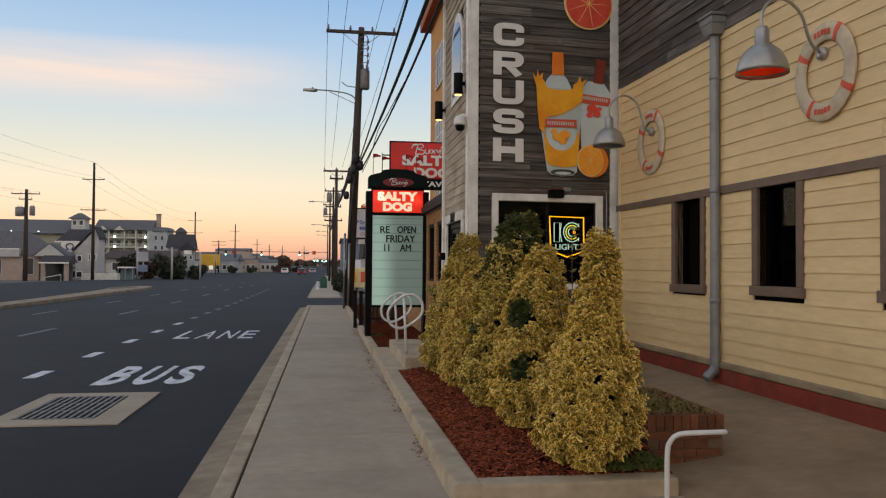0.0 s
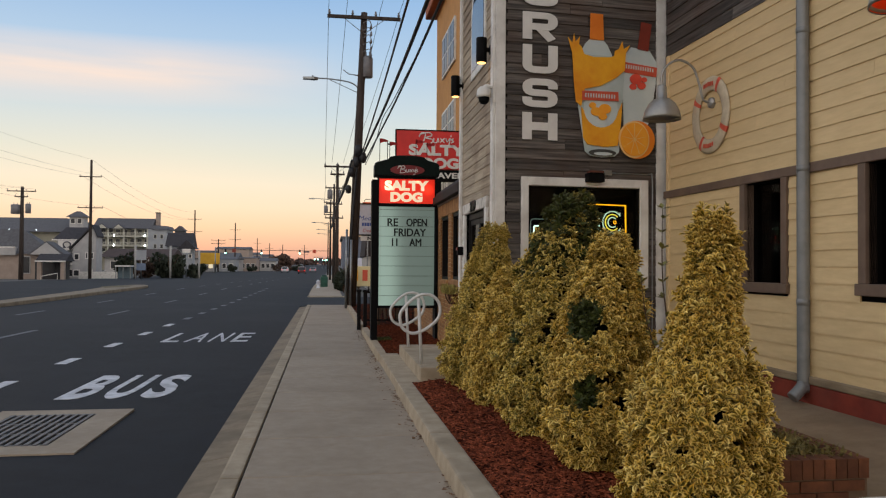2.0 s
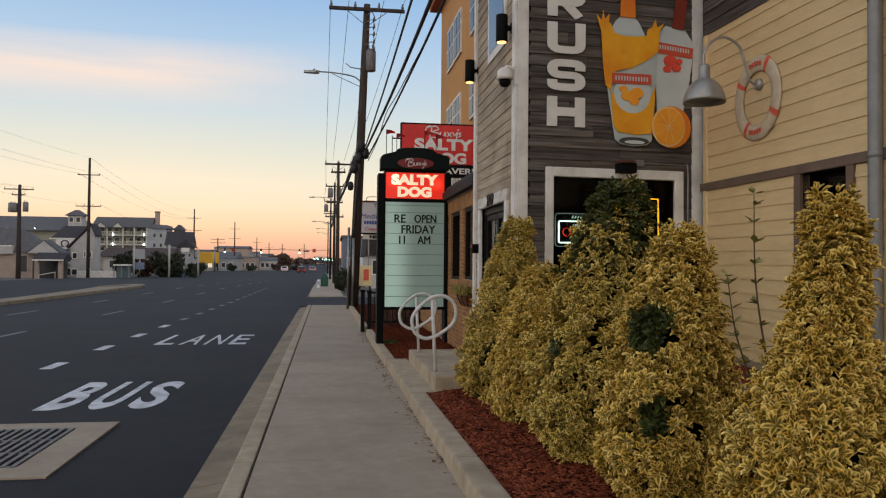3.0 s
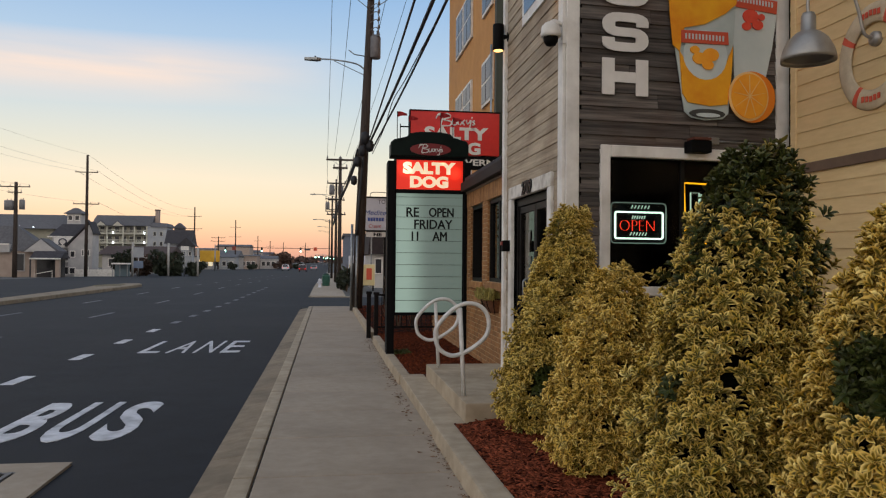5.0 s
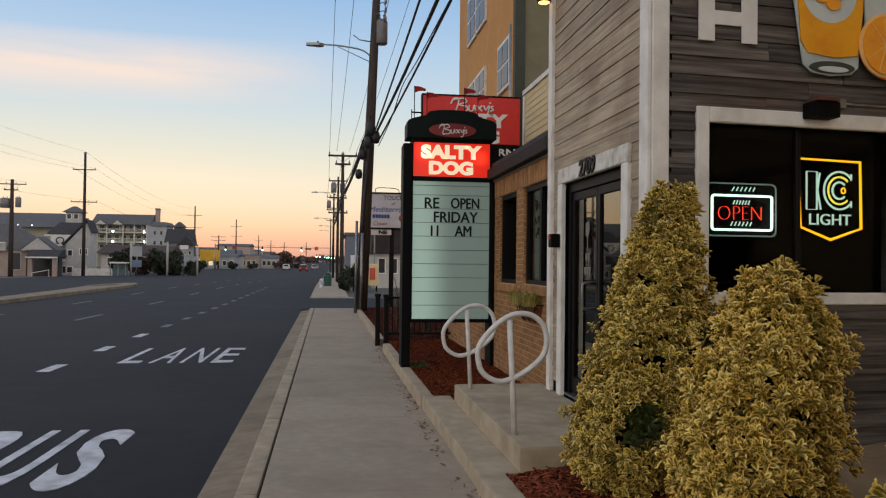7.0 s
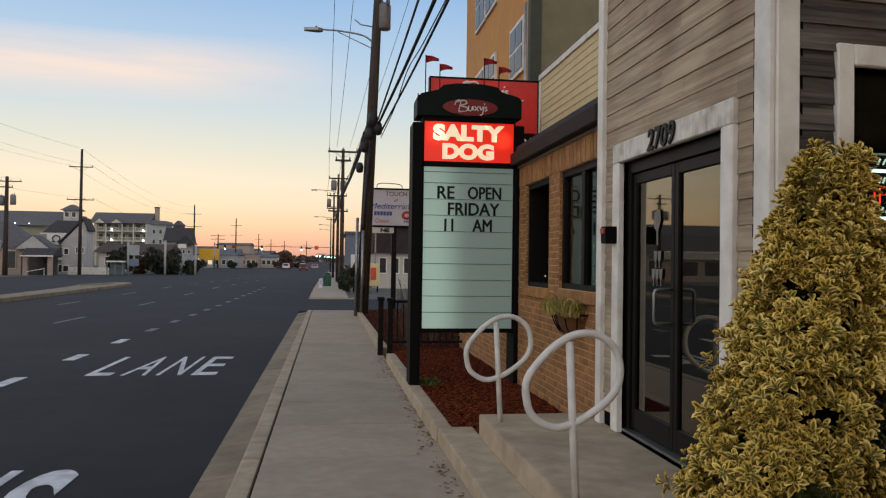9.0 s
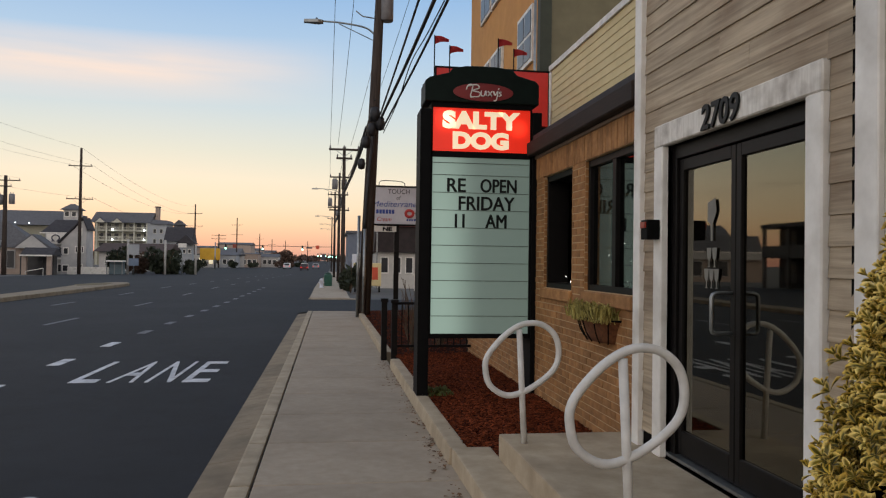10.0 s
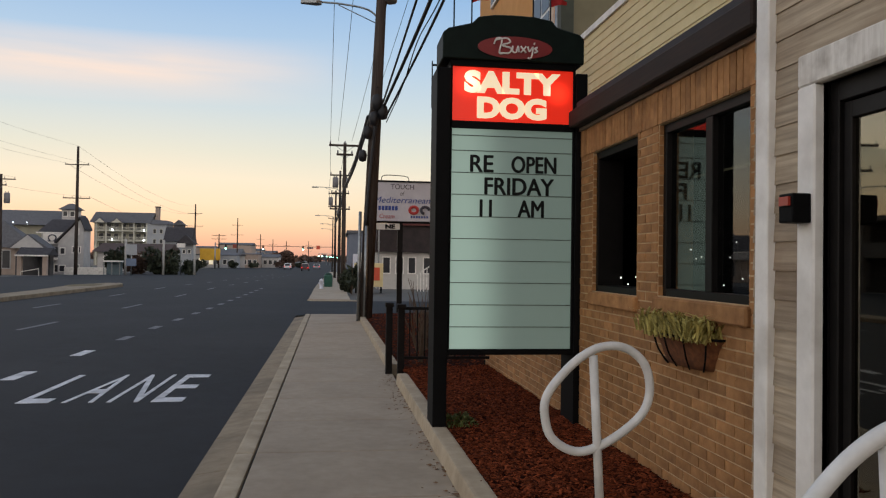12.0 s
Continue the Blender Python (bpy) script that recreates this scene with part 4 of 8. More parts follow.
def shrub(at, top, radius, lean, seed, shape, green_top=0.0, clumps=1500, label="", leaf=None, patches=()):
    """at: foot; top: height of the tip above the foot; shape: radius factors up the height.
    patches: (height share, direction in degrees, size) of shoots gone green."""
    ob = thing("shrub", at, label, "shrub", "shrubs in the mulch bed")
    rng = np.random.RandomState(seed)
    stations = np.linspace(0, 1, len(shape))

    def core(u):
        return np.interp(u, stations, shape) * radius

    def girth(u, ang):
        p = Vector((math.cos(ang) * 1.3, math.sin(ang) * 1.3, u * 4.2))
        crease = min(0.0, noise.noise(p * 2.6 + Vector((0, seed, 0))) + 0.12)
        return core(u) * (0.99 + 0.15 * noise.noise(p * 1.4 + Vector((seed, 0, 0))) + 0.20 * noise.noise(p * 4.6) + 0.95 * crease)

    def axis(u):
        return Vector((lean[0] * u, lean[1] * u, top * u))
    # stems
    for k in range(5):
        bm = bmesh.new()
        a = k * 1.26 + seed
        q = [Vector((0.05 * math.cos(a), 0.05 * math.sin(a), -0.03))]
        for u in (0.2, 0.45, 0.7, 0.88):
            q.append(axis(u) + Vector((math.cos(a), math.sin(a), 0)) * core(u) * 0.45)
        path = smooth_path(q, 3)
        tube(bm, [Vector(at) + c for c in path], [0.02 - 0.014 * i / (len(path) - 1) for i in range(len(path))], 6)
        part("stem", bm, BARK, ob)
    # near-black inner body painted as the shade between shoots, well inside the leaves
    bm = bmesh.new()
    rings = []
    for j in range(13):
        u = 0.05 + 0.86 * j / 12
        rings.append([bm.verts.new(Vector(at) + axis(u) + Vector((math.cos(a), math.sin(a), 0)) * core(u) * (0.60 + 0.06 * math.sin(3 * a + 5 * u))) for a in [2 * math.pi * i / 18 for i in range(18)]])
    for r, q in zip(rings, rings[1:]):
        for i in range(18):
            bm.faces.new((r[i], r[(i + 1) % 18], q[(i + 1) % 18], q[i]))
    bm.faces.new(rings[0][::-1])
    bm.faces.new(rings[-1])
    part("inner_mass", bm, SHADE_CORE, ob)
    # shoots, each with whorls of small pointed leaves
    verts, faces, tone = [], [], []
    shoots = 0
    while shoots < clumps:
        u, ang = rng.rand() ** 0.92, rng.rand() * 2 * math.pi
        g = girth(u, ang)
        if rng.rand() > (g / radius) * 0.9 + 0.12:
            continue
        shoots += 1
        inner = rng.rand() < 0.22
        depth = rng.uniform(0.66, 0.82) if inner else 1.0 - 0.14 * rng.rand() ** 2
        stray = 1.0 + (0.24 * rng.rand() if rng.rand() < 0.22 else 0.0)
        rad = Vector((math.cos(ang), math.sin(ang), 0))
        c = axis(u) + rad * g * depth * stray
        way = (rad + Vector((0, 0, 0.65 + 0.6 * u)) + Vector(rng.randn(3)) * 0.30).normalized()
        if u > 0.9:
            way = (way + Vector((0, 0, 0.8))).normalized()
            c += Vector((0, 0, 0.09 * rng.rand() ** 2))
        s1 = way.cross(Vector((0.3, 0.2, 1))).normalized()
        s2 = way.cross(s1)
        wander = noise.noise((c + Vector((seed * 3, 0, 0))) * 3.2)
        green = 0.0
        if green_top and u + 0.10 * rng.randn() > 1 - green_top + 0.2 * wander:
            green = 0.92
        for pu, pa, size_ in patches:
            away_ = math.atan2(math.sin(ang - radians(pa)), math.cos(ang - radians(pa))) * radius
            if math.hypot(away_, (u - pu) * top) < size_ * (1 + 0.7 * wander):
                green = 0.95
        # many inner shoots get a half green mix: shade put into their colour
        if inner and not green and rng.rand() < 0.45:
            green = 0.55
        twist = rng.rand() * 6.28
        big = rng.uniform(0.85, 1.15)
        for w in range(2):
            nl = 5 if w == 0 else 4
            for k in range(nl):
                a = twist + w * 0.6 + 2 * math.pi * k / nl + rng.randn() * 0.22
                open_ = (1.08 if w == 0 else 0.58) + rng.randn() * 0.18
                d = (s1 * math.cos(a) + s2 * math.sin(a)) * math.sin(open_) + way * math.cos(open_)
                side = d.cross(way).normalized()
                nrm = side.cross(d)
                size = (0.056 if w == 0 else 0.043) * big * rng.uniform(0.78, 1.22)
                b = c + way * (0.024 * w) - way * 0.014
                wd = size * 0.205
                base, m1, m2, tip = b, b + d * size * 0.45, b + d * size * 0.78, b + d * size - way * size * 0.14
                i0 = len(verts)
                for vv in (base, m1 + side * wd + nrm * wd * 0.4, m1, m1 - side * wd + nrm * wd * 0.4, tip, m2 + side * wd * 0.72 + nrm * wd * 0.32, m2 - side * wd * 0.72 + nrm * wd * 0.32):
                    verts.append((vv.x + at[0], vv.y + at[1], vv.z + at[2]))
                faces += [(i0, i0 + 1, i0 + 2), (i0, i0 + 2, i0 + 3), (i0 + 1, i0 + 5, i0 + 2), (i0 + 2, i0 + 6, i0 + 3), (i0 + 5, i0 + 4, i0 + 2), (i0 + 2, i0 + 4, i0 + 6)]
                tone += [(0.3, green, 0, 1), (1, green, 0, 1), (0, green, 0, 1), (1, green, 0, 1), (0.9, green, 0, 1), (1, green, 0, 1), (1, green, 0, 1)]
    me = bpy.data.meshes.new("foliage")
    me.from_pydata(verts, [], faces)
    layer = me.color_attributes.new("tone", "FLOAT_COLOR", "POINT")
    layer.data.foreach_set("color", np.array(tone, dtype=np.float32).ravel())
    me.materials.append(leaf or GOLD_LEAF)
    ob2 = piece("foliage", me, ob, ob.matrix_basis.inverted())
    ob2["kind"] = "stuff"
    return ob


WAISTED = (0.42, 0.90, 1.0, 1.0, 0.95, 0.82, 0.58, 0.40, 0.36, 0.33, 0.18)
FULL = (0.46, 0.92, 1.0, 0.98, 0.92, 0.83, 0.74, 0.62, 0.48, 0.20)
TALL = (0.48, 0.92, 1.0, 0.98, 0.94, 0.88, 0.80, 0.73, 0.64, 0.30)
COLUMN = (0.55, 0.95, 1.0, 0.97, 0.90, 0.82, 0.72, 0.62, 0.52, 0.28)
ROUND = (0.62, 0.9, 1.0, 1.0, 0.98, 0.94, 0.88, 0.78, 0.62, 0.25)
shrub((1.83, 5.32, h1(1.83, 5.32)), 1.60, 0.338, (0.15, 0.0), 1, WAISTED, 0, 2900, "golden variegated shrub with a narrow waisted tip in red mulch")
shrub((1.75, 6.5, h1(1.75, 6.5)), 1.48, 0.345, (0.12, 0), 2, FULL, 0, 2800, "golden variegated shrub with a dark green patch in red mulch", None, ((0.66, 215, 0.15), (0.36, 235, 0.10)))
shrub((1.67, 7.6, h1(1.67, 7.6)), 1.86, 0.395, (0.28, 0), 3, TALL, 0.22, 3400, "tall variegated shrub whose tip has turned plain green", OLIVE_LEAF, ((0.42, 200, 0.07),))
shrub((1.64, 9.02, h1(1.64, 9.02)), 1.27, 0.325, (0.14, 0), 4, ROUND, 0, 2300, "low rounded golden shrub in red mulch", AMBER_LEAF)
shrub((1.59, 10.28, h1(1.59, 10.28)), 1.78, 0.355, (0.28, 0), 5, COLUMN, 0, 2900, "golden variegated shrub beside the concrete steps", OLIVE_LEAF, ((0.24, 248, 0.13), (0.42, 320, 0.17)))

# loose sprigs that stand out of the shrubs
SPRIG = mat("sprig_leaf", (92, 92, 40), (150, 140, 66), 14, 0.5, vary=0.25, island=True)
for n_, (x, y, z, tx, ty, tz) in enumerate(((1.95, 5.75, 1.15, 1.93, 5.85, 2.02), (1.92, 5.80, 1.05, 1.80, 5.86, 1.62), (1.93, 7.5, 2.0, 1.98, 7.45, 2.26), (1.76, 10.2, 1.75, 1.72, 10.15, 2.02))):
    sprig = thing("sprig", (x, y, z), "thin loose sprig rising out of a shrub", "sprig", "loose sprigs")
    rr = random.Random(n_)
    pts = smooth_path([(x, y, z), ((x + tx) / 2 - 0.03, (y + ty) / 2, (z + tz) / 2), (tx, ty, tz)], 5)
    bm = bmesh.new()
    tube(bm, pts, [0.006 - 0.004 * i / (len(pts) - 1) for i in range(len(pts))], 5)
    part("stem", bm, BARK, sprig)
    v, f = [], []
    for q in range(len(pts)):
        for k in range(4):
            a, l = rr.uniform(0, 6.28), rr.uniform(0.045, 0.07)
            d = Vector((math.cos(a), math.sin(a), rr.uniform(0.1, 0.8))).normalized()
            sd = d.cross(Vector((0, 0, 1))).normalized() * l * 0.24
            b, m_ = pts[q], pts[q] + d * l * 0.5 + Vector((0, 0, 0.004))
            i = len(v)
            v += [tuple(b), tuple(m_ + sd), tuple(pts[q] + d * l), tuple(m_ - sd)]
            f += [(i, i + 1, i + 2), (i, i + 2, i + 3)]
    me = bpy.data.meshes.new("leaf_spray")
    me.from_pydata(v, [], f)
    me.materials.append(SPRIG)
    spray = piece("leaf_spray", me, sprig, sprig.matrix_basis.inverted())
    spray["kind"] = "stuff"

# ---- handrail loops on the landing ----
def loop_rail(x, y, label, up=0.0):
    rail = thing("handrail", (x, y, 0.40), label, "handrail", "loop handrails")
    bm = bmesh.new()
    lo = [(-0.235, 0.50), (-0.20, 0.40), (-0.09, 0.335), (0.03, 0.355), (0.16, 0.43), (0.255, 0.52), (0.285, 0.63), (0.255, 0.75), (0.16, 0.825), (0.04, 0.83), (-0.07, 0.775), (-0.17, 0.68), (-0.23, 0.59)]
    pts = []
    nl = len(lo)
    for i in range(nl):
        p0, p1, p2, p3 = [Vector((lo[(i + j) % nl][0], 0.0, lo[(i + j) % nl][1])) for j in (-1, 0, 1, 2)]
        for s in range(5):
            t = s / 5
            pts.append(Vector((x, y, 0.40 + up)) + 0.5 * (2 * p1 + (p2 - p0) * t + (2 * p0 - 5 * p1 + 4 * p2 - p3) * t * t + (3 * p1 - p0 - 3 * p2 + p3) * t ** 3))
    tube(bm, pts, 0.021, 10, closed=True)
    part("loop", bm, PIPE, rail)
    bm = bmesh.new()
    tube(bm, [(x + 0.045, y, 0.38), (x, y, 1.19 + up)], 0.021, 10)
    part("post", bm, PIPE, rail)


loop_rail(1.10, 11.35, "white painted pipe handrail bent into a loop, on the concrete step", 0.055)
loop_rail(1.13, 13.35, "white painted pipe handrail bent into a loop, beside the mulch bed")

# ---- marquee sign ----
sign = thing("marquee_sign", (1.4, 16.55, 0.1), "black marquee sign with lit red panel and white letter board", "sign")
YF = 16.40
WHITEBOARD = backlit("letter_board_face", (192, 222, 204), 0.14, 0.29, (1, 0, 0.12), [((0.98, 0, 0.95), 0.55)], (104, 117, 116))
REDFACE = backlit("red_name_panel_face", (232, 44, 24), 0.55, 1.3, (1, 0, 1), [((1.04, 0, 3.21), 0.20), ((1.84, 0, 3.14), 0.16)])
NAMELETTER = backlit("name_letter_face", (246, 226, 190), 0.62, 1.0, (1, 0, 1), [((1.03, 0, 3.21), 0.17), ((1.83, 0, 3.14), 0.14)])
for x0, x1, z1 in ((0.745, 0.865, 3.32), (1.995, 2.10, 3.32)):
    bm = bmesh.new()
    box(bm, x0, x1, YF - 0.05, YF + 0.33, 0.05, z1)
    part("post", soften(bm, 0.006, 1), BLACK, sign)
bm = bmesh.new()
box(bm, 0.865, 1.995, YF + 0.01, YF + 0.27, 0.82, 3.40)
part("cabinet", bm, BLACK, sign)
for x0, x1, z0, z1 in ((0.865, 1.995, 0.82, 0.87), (0.865, 1.995, 2.80, 2.865), (0.865, 1.995, 3.345, 3.41), (0.865, 0.885, 0.87, 3.345), (1.975, 1.995, 0.87, 3.345)):
    bm = bmesh.new()
    box(bm, x0, x1, YF - 0.03, YF + 0.012, z0, z1)
    part("frame", soften(bm, 0.004, 1), BLACK, sign)
bm = bmesh.new()
box(bm, 0.885, 1.975, YF - 0.004, YF + 0.011, 0.87, 2.80)
board = part("letter_board", bm, WHITEBOARD, sign, "white backlit letter board with thin rails")
for k in range(10):
    bm = bmesh.new()
    z = 0.87 + 0.193 * (k + 1) if k < 9 else 2.74
    box(bm, 0.89, 1.97, YF - 0.012, YF - 0.003, z - 0.004, z + 0.003)
    part("letter_rail", bm, mat("letter_rail", (58, 66, 62), (96, 106, 100), 9, 0.5) if k == 0 else bpy.data.materials["letter_rail"], board)
bm = bmesh.new()
box(bm, 0.885, 1.975, YF - 0.006, YF + 0.011, 2.865, 3.345)
namep = part("name_panel", bm, REDFACE, sign, "lit red panel with white letters")
words("lettering", "SALTY", 0.2, facing_south(1.425, YF - 0.012, 3.215), NAMELETTER, namep, 0.004, 0.87, 0.20, 0.012)
words("lettering", "DOG", 0.2, facing_south(1.42, YF - 0.012, 2.99), NAMELETTER, namep, 0.004, 0.63, 0.195, 0.012)
for text, cx, z, wd in (("RE", 1.155, 2.495, 0.20), ("OPEN", 1.625, 2.495, 0.40), ("FRIDAY", 1.495, 2.30, 0.62), ("11", 1.195, 2.105, 0.10), ("AM", 1.60, 2.105, 0.23)):
    bm = bmesh.new()
    for nudge, lift in ((-0.005, 0), (-0.0025, 0.003), (0, -0.003), (0.0025, 0.003), (0.005, 0)):
        face = words("lettering", text, 0.14, facing_south(cx + nudge, YF - 0.014 - 0.02 * nudge, z + lift), LETTER, None, 0.003, wd, 0.145)
        bm.from_mesh(face.data)
        bpy.data.objects.remove(face)
    part("lettering", bm, LETTER, board, "bold black plastic letters")
# arched crown
crown = None
bm = bmesh.new()
prof = [(0.79, 3.40), (0.79, 3.625), (0.84, 3.665), (1.05, 3.72), (1.10, 3.775), (1.25, 3.80), (1.43, 3.805), (1.61, 3.80), (1.76, 3.775), (1.81, 3.72), (2.02, 3.665), (2.06, 3.625), (2.06, 3.40)]
lo, hi = [bm.verts.new((x, YF - 0.06, z)) for x, z in prof], [bm.verts.new((x, YF + 0.36, z)) for x, z in prof]
bm.faces.new(lo)
bm.faces.new(hi[::-1])
for i in range(len(lo)):
    j = (i + 1) % len(lo)
    bm.faces.new((lo[i], hi[i], hi[j], lo[j]))
crown = part("crown", soften(bm, 0.008, 1), GREENBLACK, sign, "dark green arched crown")
bm = bmesh.new()
oval = [(1.43 + 0.335 * math.cos(2 * math.pi * k / 32), 3.515 + 0.098 * math.sin(2 * math.pi * k / 32)) for k in range(32)]
lo, hi = [bm.verts.new((x, YF - 0.07, z)) for x, z in oval], [bm.verts.new((x, YF - 0.055, z)) for x, z in oval]
bm.faces.new(lo)
for i in range(32):
    bm.faces.new((lo[i], hi[i], hi[(i + 1) % 32], lo[(i + 1) % 32]))
part("oval_badge", bm, mat("dull_red_badge", (120, 28, 30), (136, 36, 36), 5, 0.5), crown, "dull red oval badge")


def script_mark(cx, y, cz, w, h, material, parent):
    """A flowing script mark as plain strokes."""
    strokes = [[(-0.48, 0.1), (-0.42, 0.45), (-0.30, 0.40), (-0.36, -0.4), (-0.28, -0.45)], [(-0.44, 0.35), (-0.2, 0.5), (-0.12, 0.25), (-0.3, 0.05), (-0.1, -0.1), (-0.14, -0.4), (-0.34, -0.42)],
               [(-0.06, 0.05), (-0.06, -0.3), (0.02, -0.32), (0.06, 0.05), (0.08, -0.32)], [(0.12, 0.05), (0.24, -0.34)], [(0.24, 0.05), (0.12, -0.34)],
               [(0.28, 0.05), (0.32, -0.25), (0.4, 0.05), (0.36, -0.6), (0.28, -0.65)], [(0.43, 0.3), (0.42, 0.18)], [(0.5, 0.02), (0.44, -0.05), (0.5, -0.22), (0.43, -0.32)]]
    for s in strokes:
        bm = bmesh.new()
        tube(bm, [(cx + px * w, y, cz + (pz + 0.02) * h) for px, _, pz in smooth_path([(a, 0, b) for a, b in s], 4)], h * 0.055, 6)
        part("script_stroke", bm, material, parent)


script_mark(1.43, YF - 0.072, 3.52, 0.40, 0.145, SIGNWHITE, crown)
for k in range(2):
    bm = bmesh.new()
    y = YF - 0.045 if k == 0 else YF + 0.34
    arc = [(1.43 + 0.62 * math.cos(a), y, 3.59 + 0.135 * math.sin(a)) for a in [math.pi * (0.92 - 0.84 * i / 14) for i in range(15)]]
    tube(bm, arc, 0.014, 6)
    part("arch_rail", bm, BLACK, crown)
    for i in range(1, 14):
        bm = bmesh.new()
        tube(bm, [arc[i], (arc[i][0], arc[i][1], 3.60)], 0.007, 5)
        part("baluster", bm, BLACK, crown)
PENNANT = mat("red_pennant", (176, 44, 46), (196, 58, 58), 6, 0.8)
for x, y in ((0.89, YF - 0.02), (1.11, YF + 0.34), (1.60, YF - 0.02), (1.86, YF + 0.34)):
    flag = thing("flag", (x, y, 3.62), "small red pennant on a thin rod above the sign", "flag", "sign pennants")
    bm = bmesh.new()
    tube(bm, [(x, y, 3.58), (x, y, 4.13)], 0.007, 6)
    part("rod", bm, BLACK, flag)
    bm = bmesh.new()
    a, b = [], []
    for i in range(7):
        u = i / 6
        off = 0.012 * math.sin(u * 7)
        a.append((x + 0.16 * u, y + off, 4.125 - 0.02 * u + 0.01 * math.sin(u * 5)))
        b.append((x + 0.16 * u, y + off, 4.03 + 0.045 * u + 0.01 * math.sin(u * 5)))
    va, vb = [bm.verts.new(p) for p in a], [bm.verts.new(p) for p in b]
    for i in range(6):
        bm.faces.new((va[i], va[i + 1], vb[i + 1], vb[i]))
    bmesh.ops.solidify(bm, geom=bm.faces[:], thickness=0.003)
    part("cloth", bm, PENNANT, flag)


# ---- brick planter and hoop rail by the patio ----
planter = thing("brick_planter", (2.8, 6.2, 0.2), "low brown brick planter full of dry grass", "planter")
bm = bmesh.new()
box(bm, 2.46, 3.08, 5.62, 6.95, 0.1, 0.50)
part("core", bm, mat("planter_mortar", (96, 78, 60), (112, 92, 72), 10, 0.95), planter)
bm = bmesh.new()
box(bm, 0, 0.196, -0.012, 0.05, 0, 0.06)
RB = mesh_of("brick", bm, BRICK_RED)
bm = bmesh.new()
box(bm, 0, 0.064, -0.015, 0.11, 0, 0.112)
RBT = mesh_of("brick", bm, BRICK_RED)
pinv = planter.matrix_basis.inverted()
for row in range(5):
    for k in range(4):
        x = 2.45 + 0.206 * k - (0.103 if row % 2 else 0)
        if 2.4 < x < 2.95:
            piece("brick", RB, planter, pinv @ Matrix.Translation((x, 5.62, 0.12 + 0.0677 * row)))
    for k in range(7):
        y = 6.93 - 0.206 * k + (0.103 if row % 2 else 0)
        if 5.8 < y < 7.0:
            piece("brick", RB, planter, pinv @ Matrix.Translation((2.46, y, 0.12 + 0.0677 * row)) @ Matrix.Rotation(radians(-90), 4, "Z"))
            piece("brick", RB, planter, pinv @ Matrix.Translation((3.08, y - 0.2, 0.12 + 0.0677 * row)) @ Matrix.Rotation(radians(90), 4, "Z"))
for k in range(9):
    piece("brick", RBT, planter, pinv @ Matrix.Translation((2.455 + 0.0705 * k, 5.62, 0.463)))
for k in range(17):
    y = 6.93 - 0.0705 * k
    piece("brick", RBT, planter, pinv @ Matrix.Translation((2.46, y, 0.463)) @ Matrix.Rotation(radians(-90), 4, "Z"))
    piece("brick", RBT, planter, pinv @ Matrix.Translation((3.08, y - 0.065, 0.463)) @ Matrix.Rotation(radians(90), 4, "Z"))


def blades(parent, name, spots, count, tall, material, seed):
    """Loose grass blades or low leaves, as one tuft."""
    rng = np.random.RandomState(seed)
    v, f = [], []
    for k in range(count):
        x, y, z = spots(rng)
        a, h, w = rng.rand() * 6.28, tall * rng.uniform(0.4, 1.2), 0.004 + 0.006 * rng.rand()
        dx, dy = math.cos(a), math.sin(a)
        b = len(v)
        l = h * rng.uniform(0.3, 1.1)
        v += [(x - dy * w, y + dx * w, z), (x + dy * w, y - dx * w, z), (x + dx * l * 0.4 + dy * w, y + dy * l * 0.4 - dx * w, z + h * 0.7), (x + dx * l * 0.4 - dy * w, y + dy * l * 0.4 + dx * w, z + h * 0.7), (x + dx * l, y + dy * l, z + h * 0.8)]
        f += [(b, b + 1, b + 2, b + 3), (b + 3, b + 2, b + 4)]
    me = bpy.data.meshes.new(name)
    me.from_pydata(v, [], f)
    me.materials.append(material)
    ob = piece(name, me, parent, parent.matrix_basis.inverted())
    ob["kind"] = "stuff"


DRYGRASS = mat("dry_grass", (96, 84, 42), (142, 124, 66), 12, 0.85, vary=0.3, island=True)
GREENGRASS = mat("rough_grass", (60, 72, 28), (98, 100, 44), 12, 0.85, vary=0.3, island=True)
blades(planter, "dry_grass", lambda r: (r.uniform(2.5, 3.05), r.uniform(5.66, 6.9), 0.50 + 0.05 * r.rand()), 2600, 0.07, DRYGRASS, 2)
blades(bed1, "grass", lambda r: (1.85 + 0.55 * r.rand() ** 0.7, 5.14 + 0.55 * r.rand() ** 1.5, h1(2.1, 5.3) - 0.02 + 0.03 * r.rand()), 2200, 0.06, GREENGRASS, 3)
blades(bed2, "grass", lambda r: (0.98 + 0.28 * r.rand() + drift(16), 16.6 + r.uniform(-0.25, 0.3), h2(1.1, 16.5)), 300, 0.04, GREENGRASS, 6)
hoop = thing("hoop_rail", (2.3, 4.6, 0.2), "short white bent pipe rail beside the brick planter", "rail")
bm = bmesh.new()
tube(bm, smooth_path([(2.15, 4.60, 0.10), (2.15, 4.60, 0.52), (2.165, 4.59, 0.62), (2.22, 4.58, 0.668), (2.35, 4.56, 0.68), (2.52, 4.54, 0.685)], 5), 0.017, 9)
part("pipe", bm, PIPE, hoop)
litter = thing("leaf_litter", (0.75, 12, 0.1), "brown dry leaf litter along the kerb", "leaves")
rng = np.random.RandomState(9)
v, f = [], []
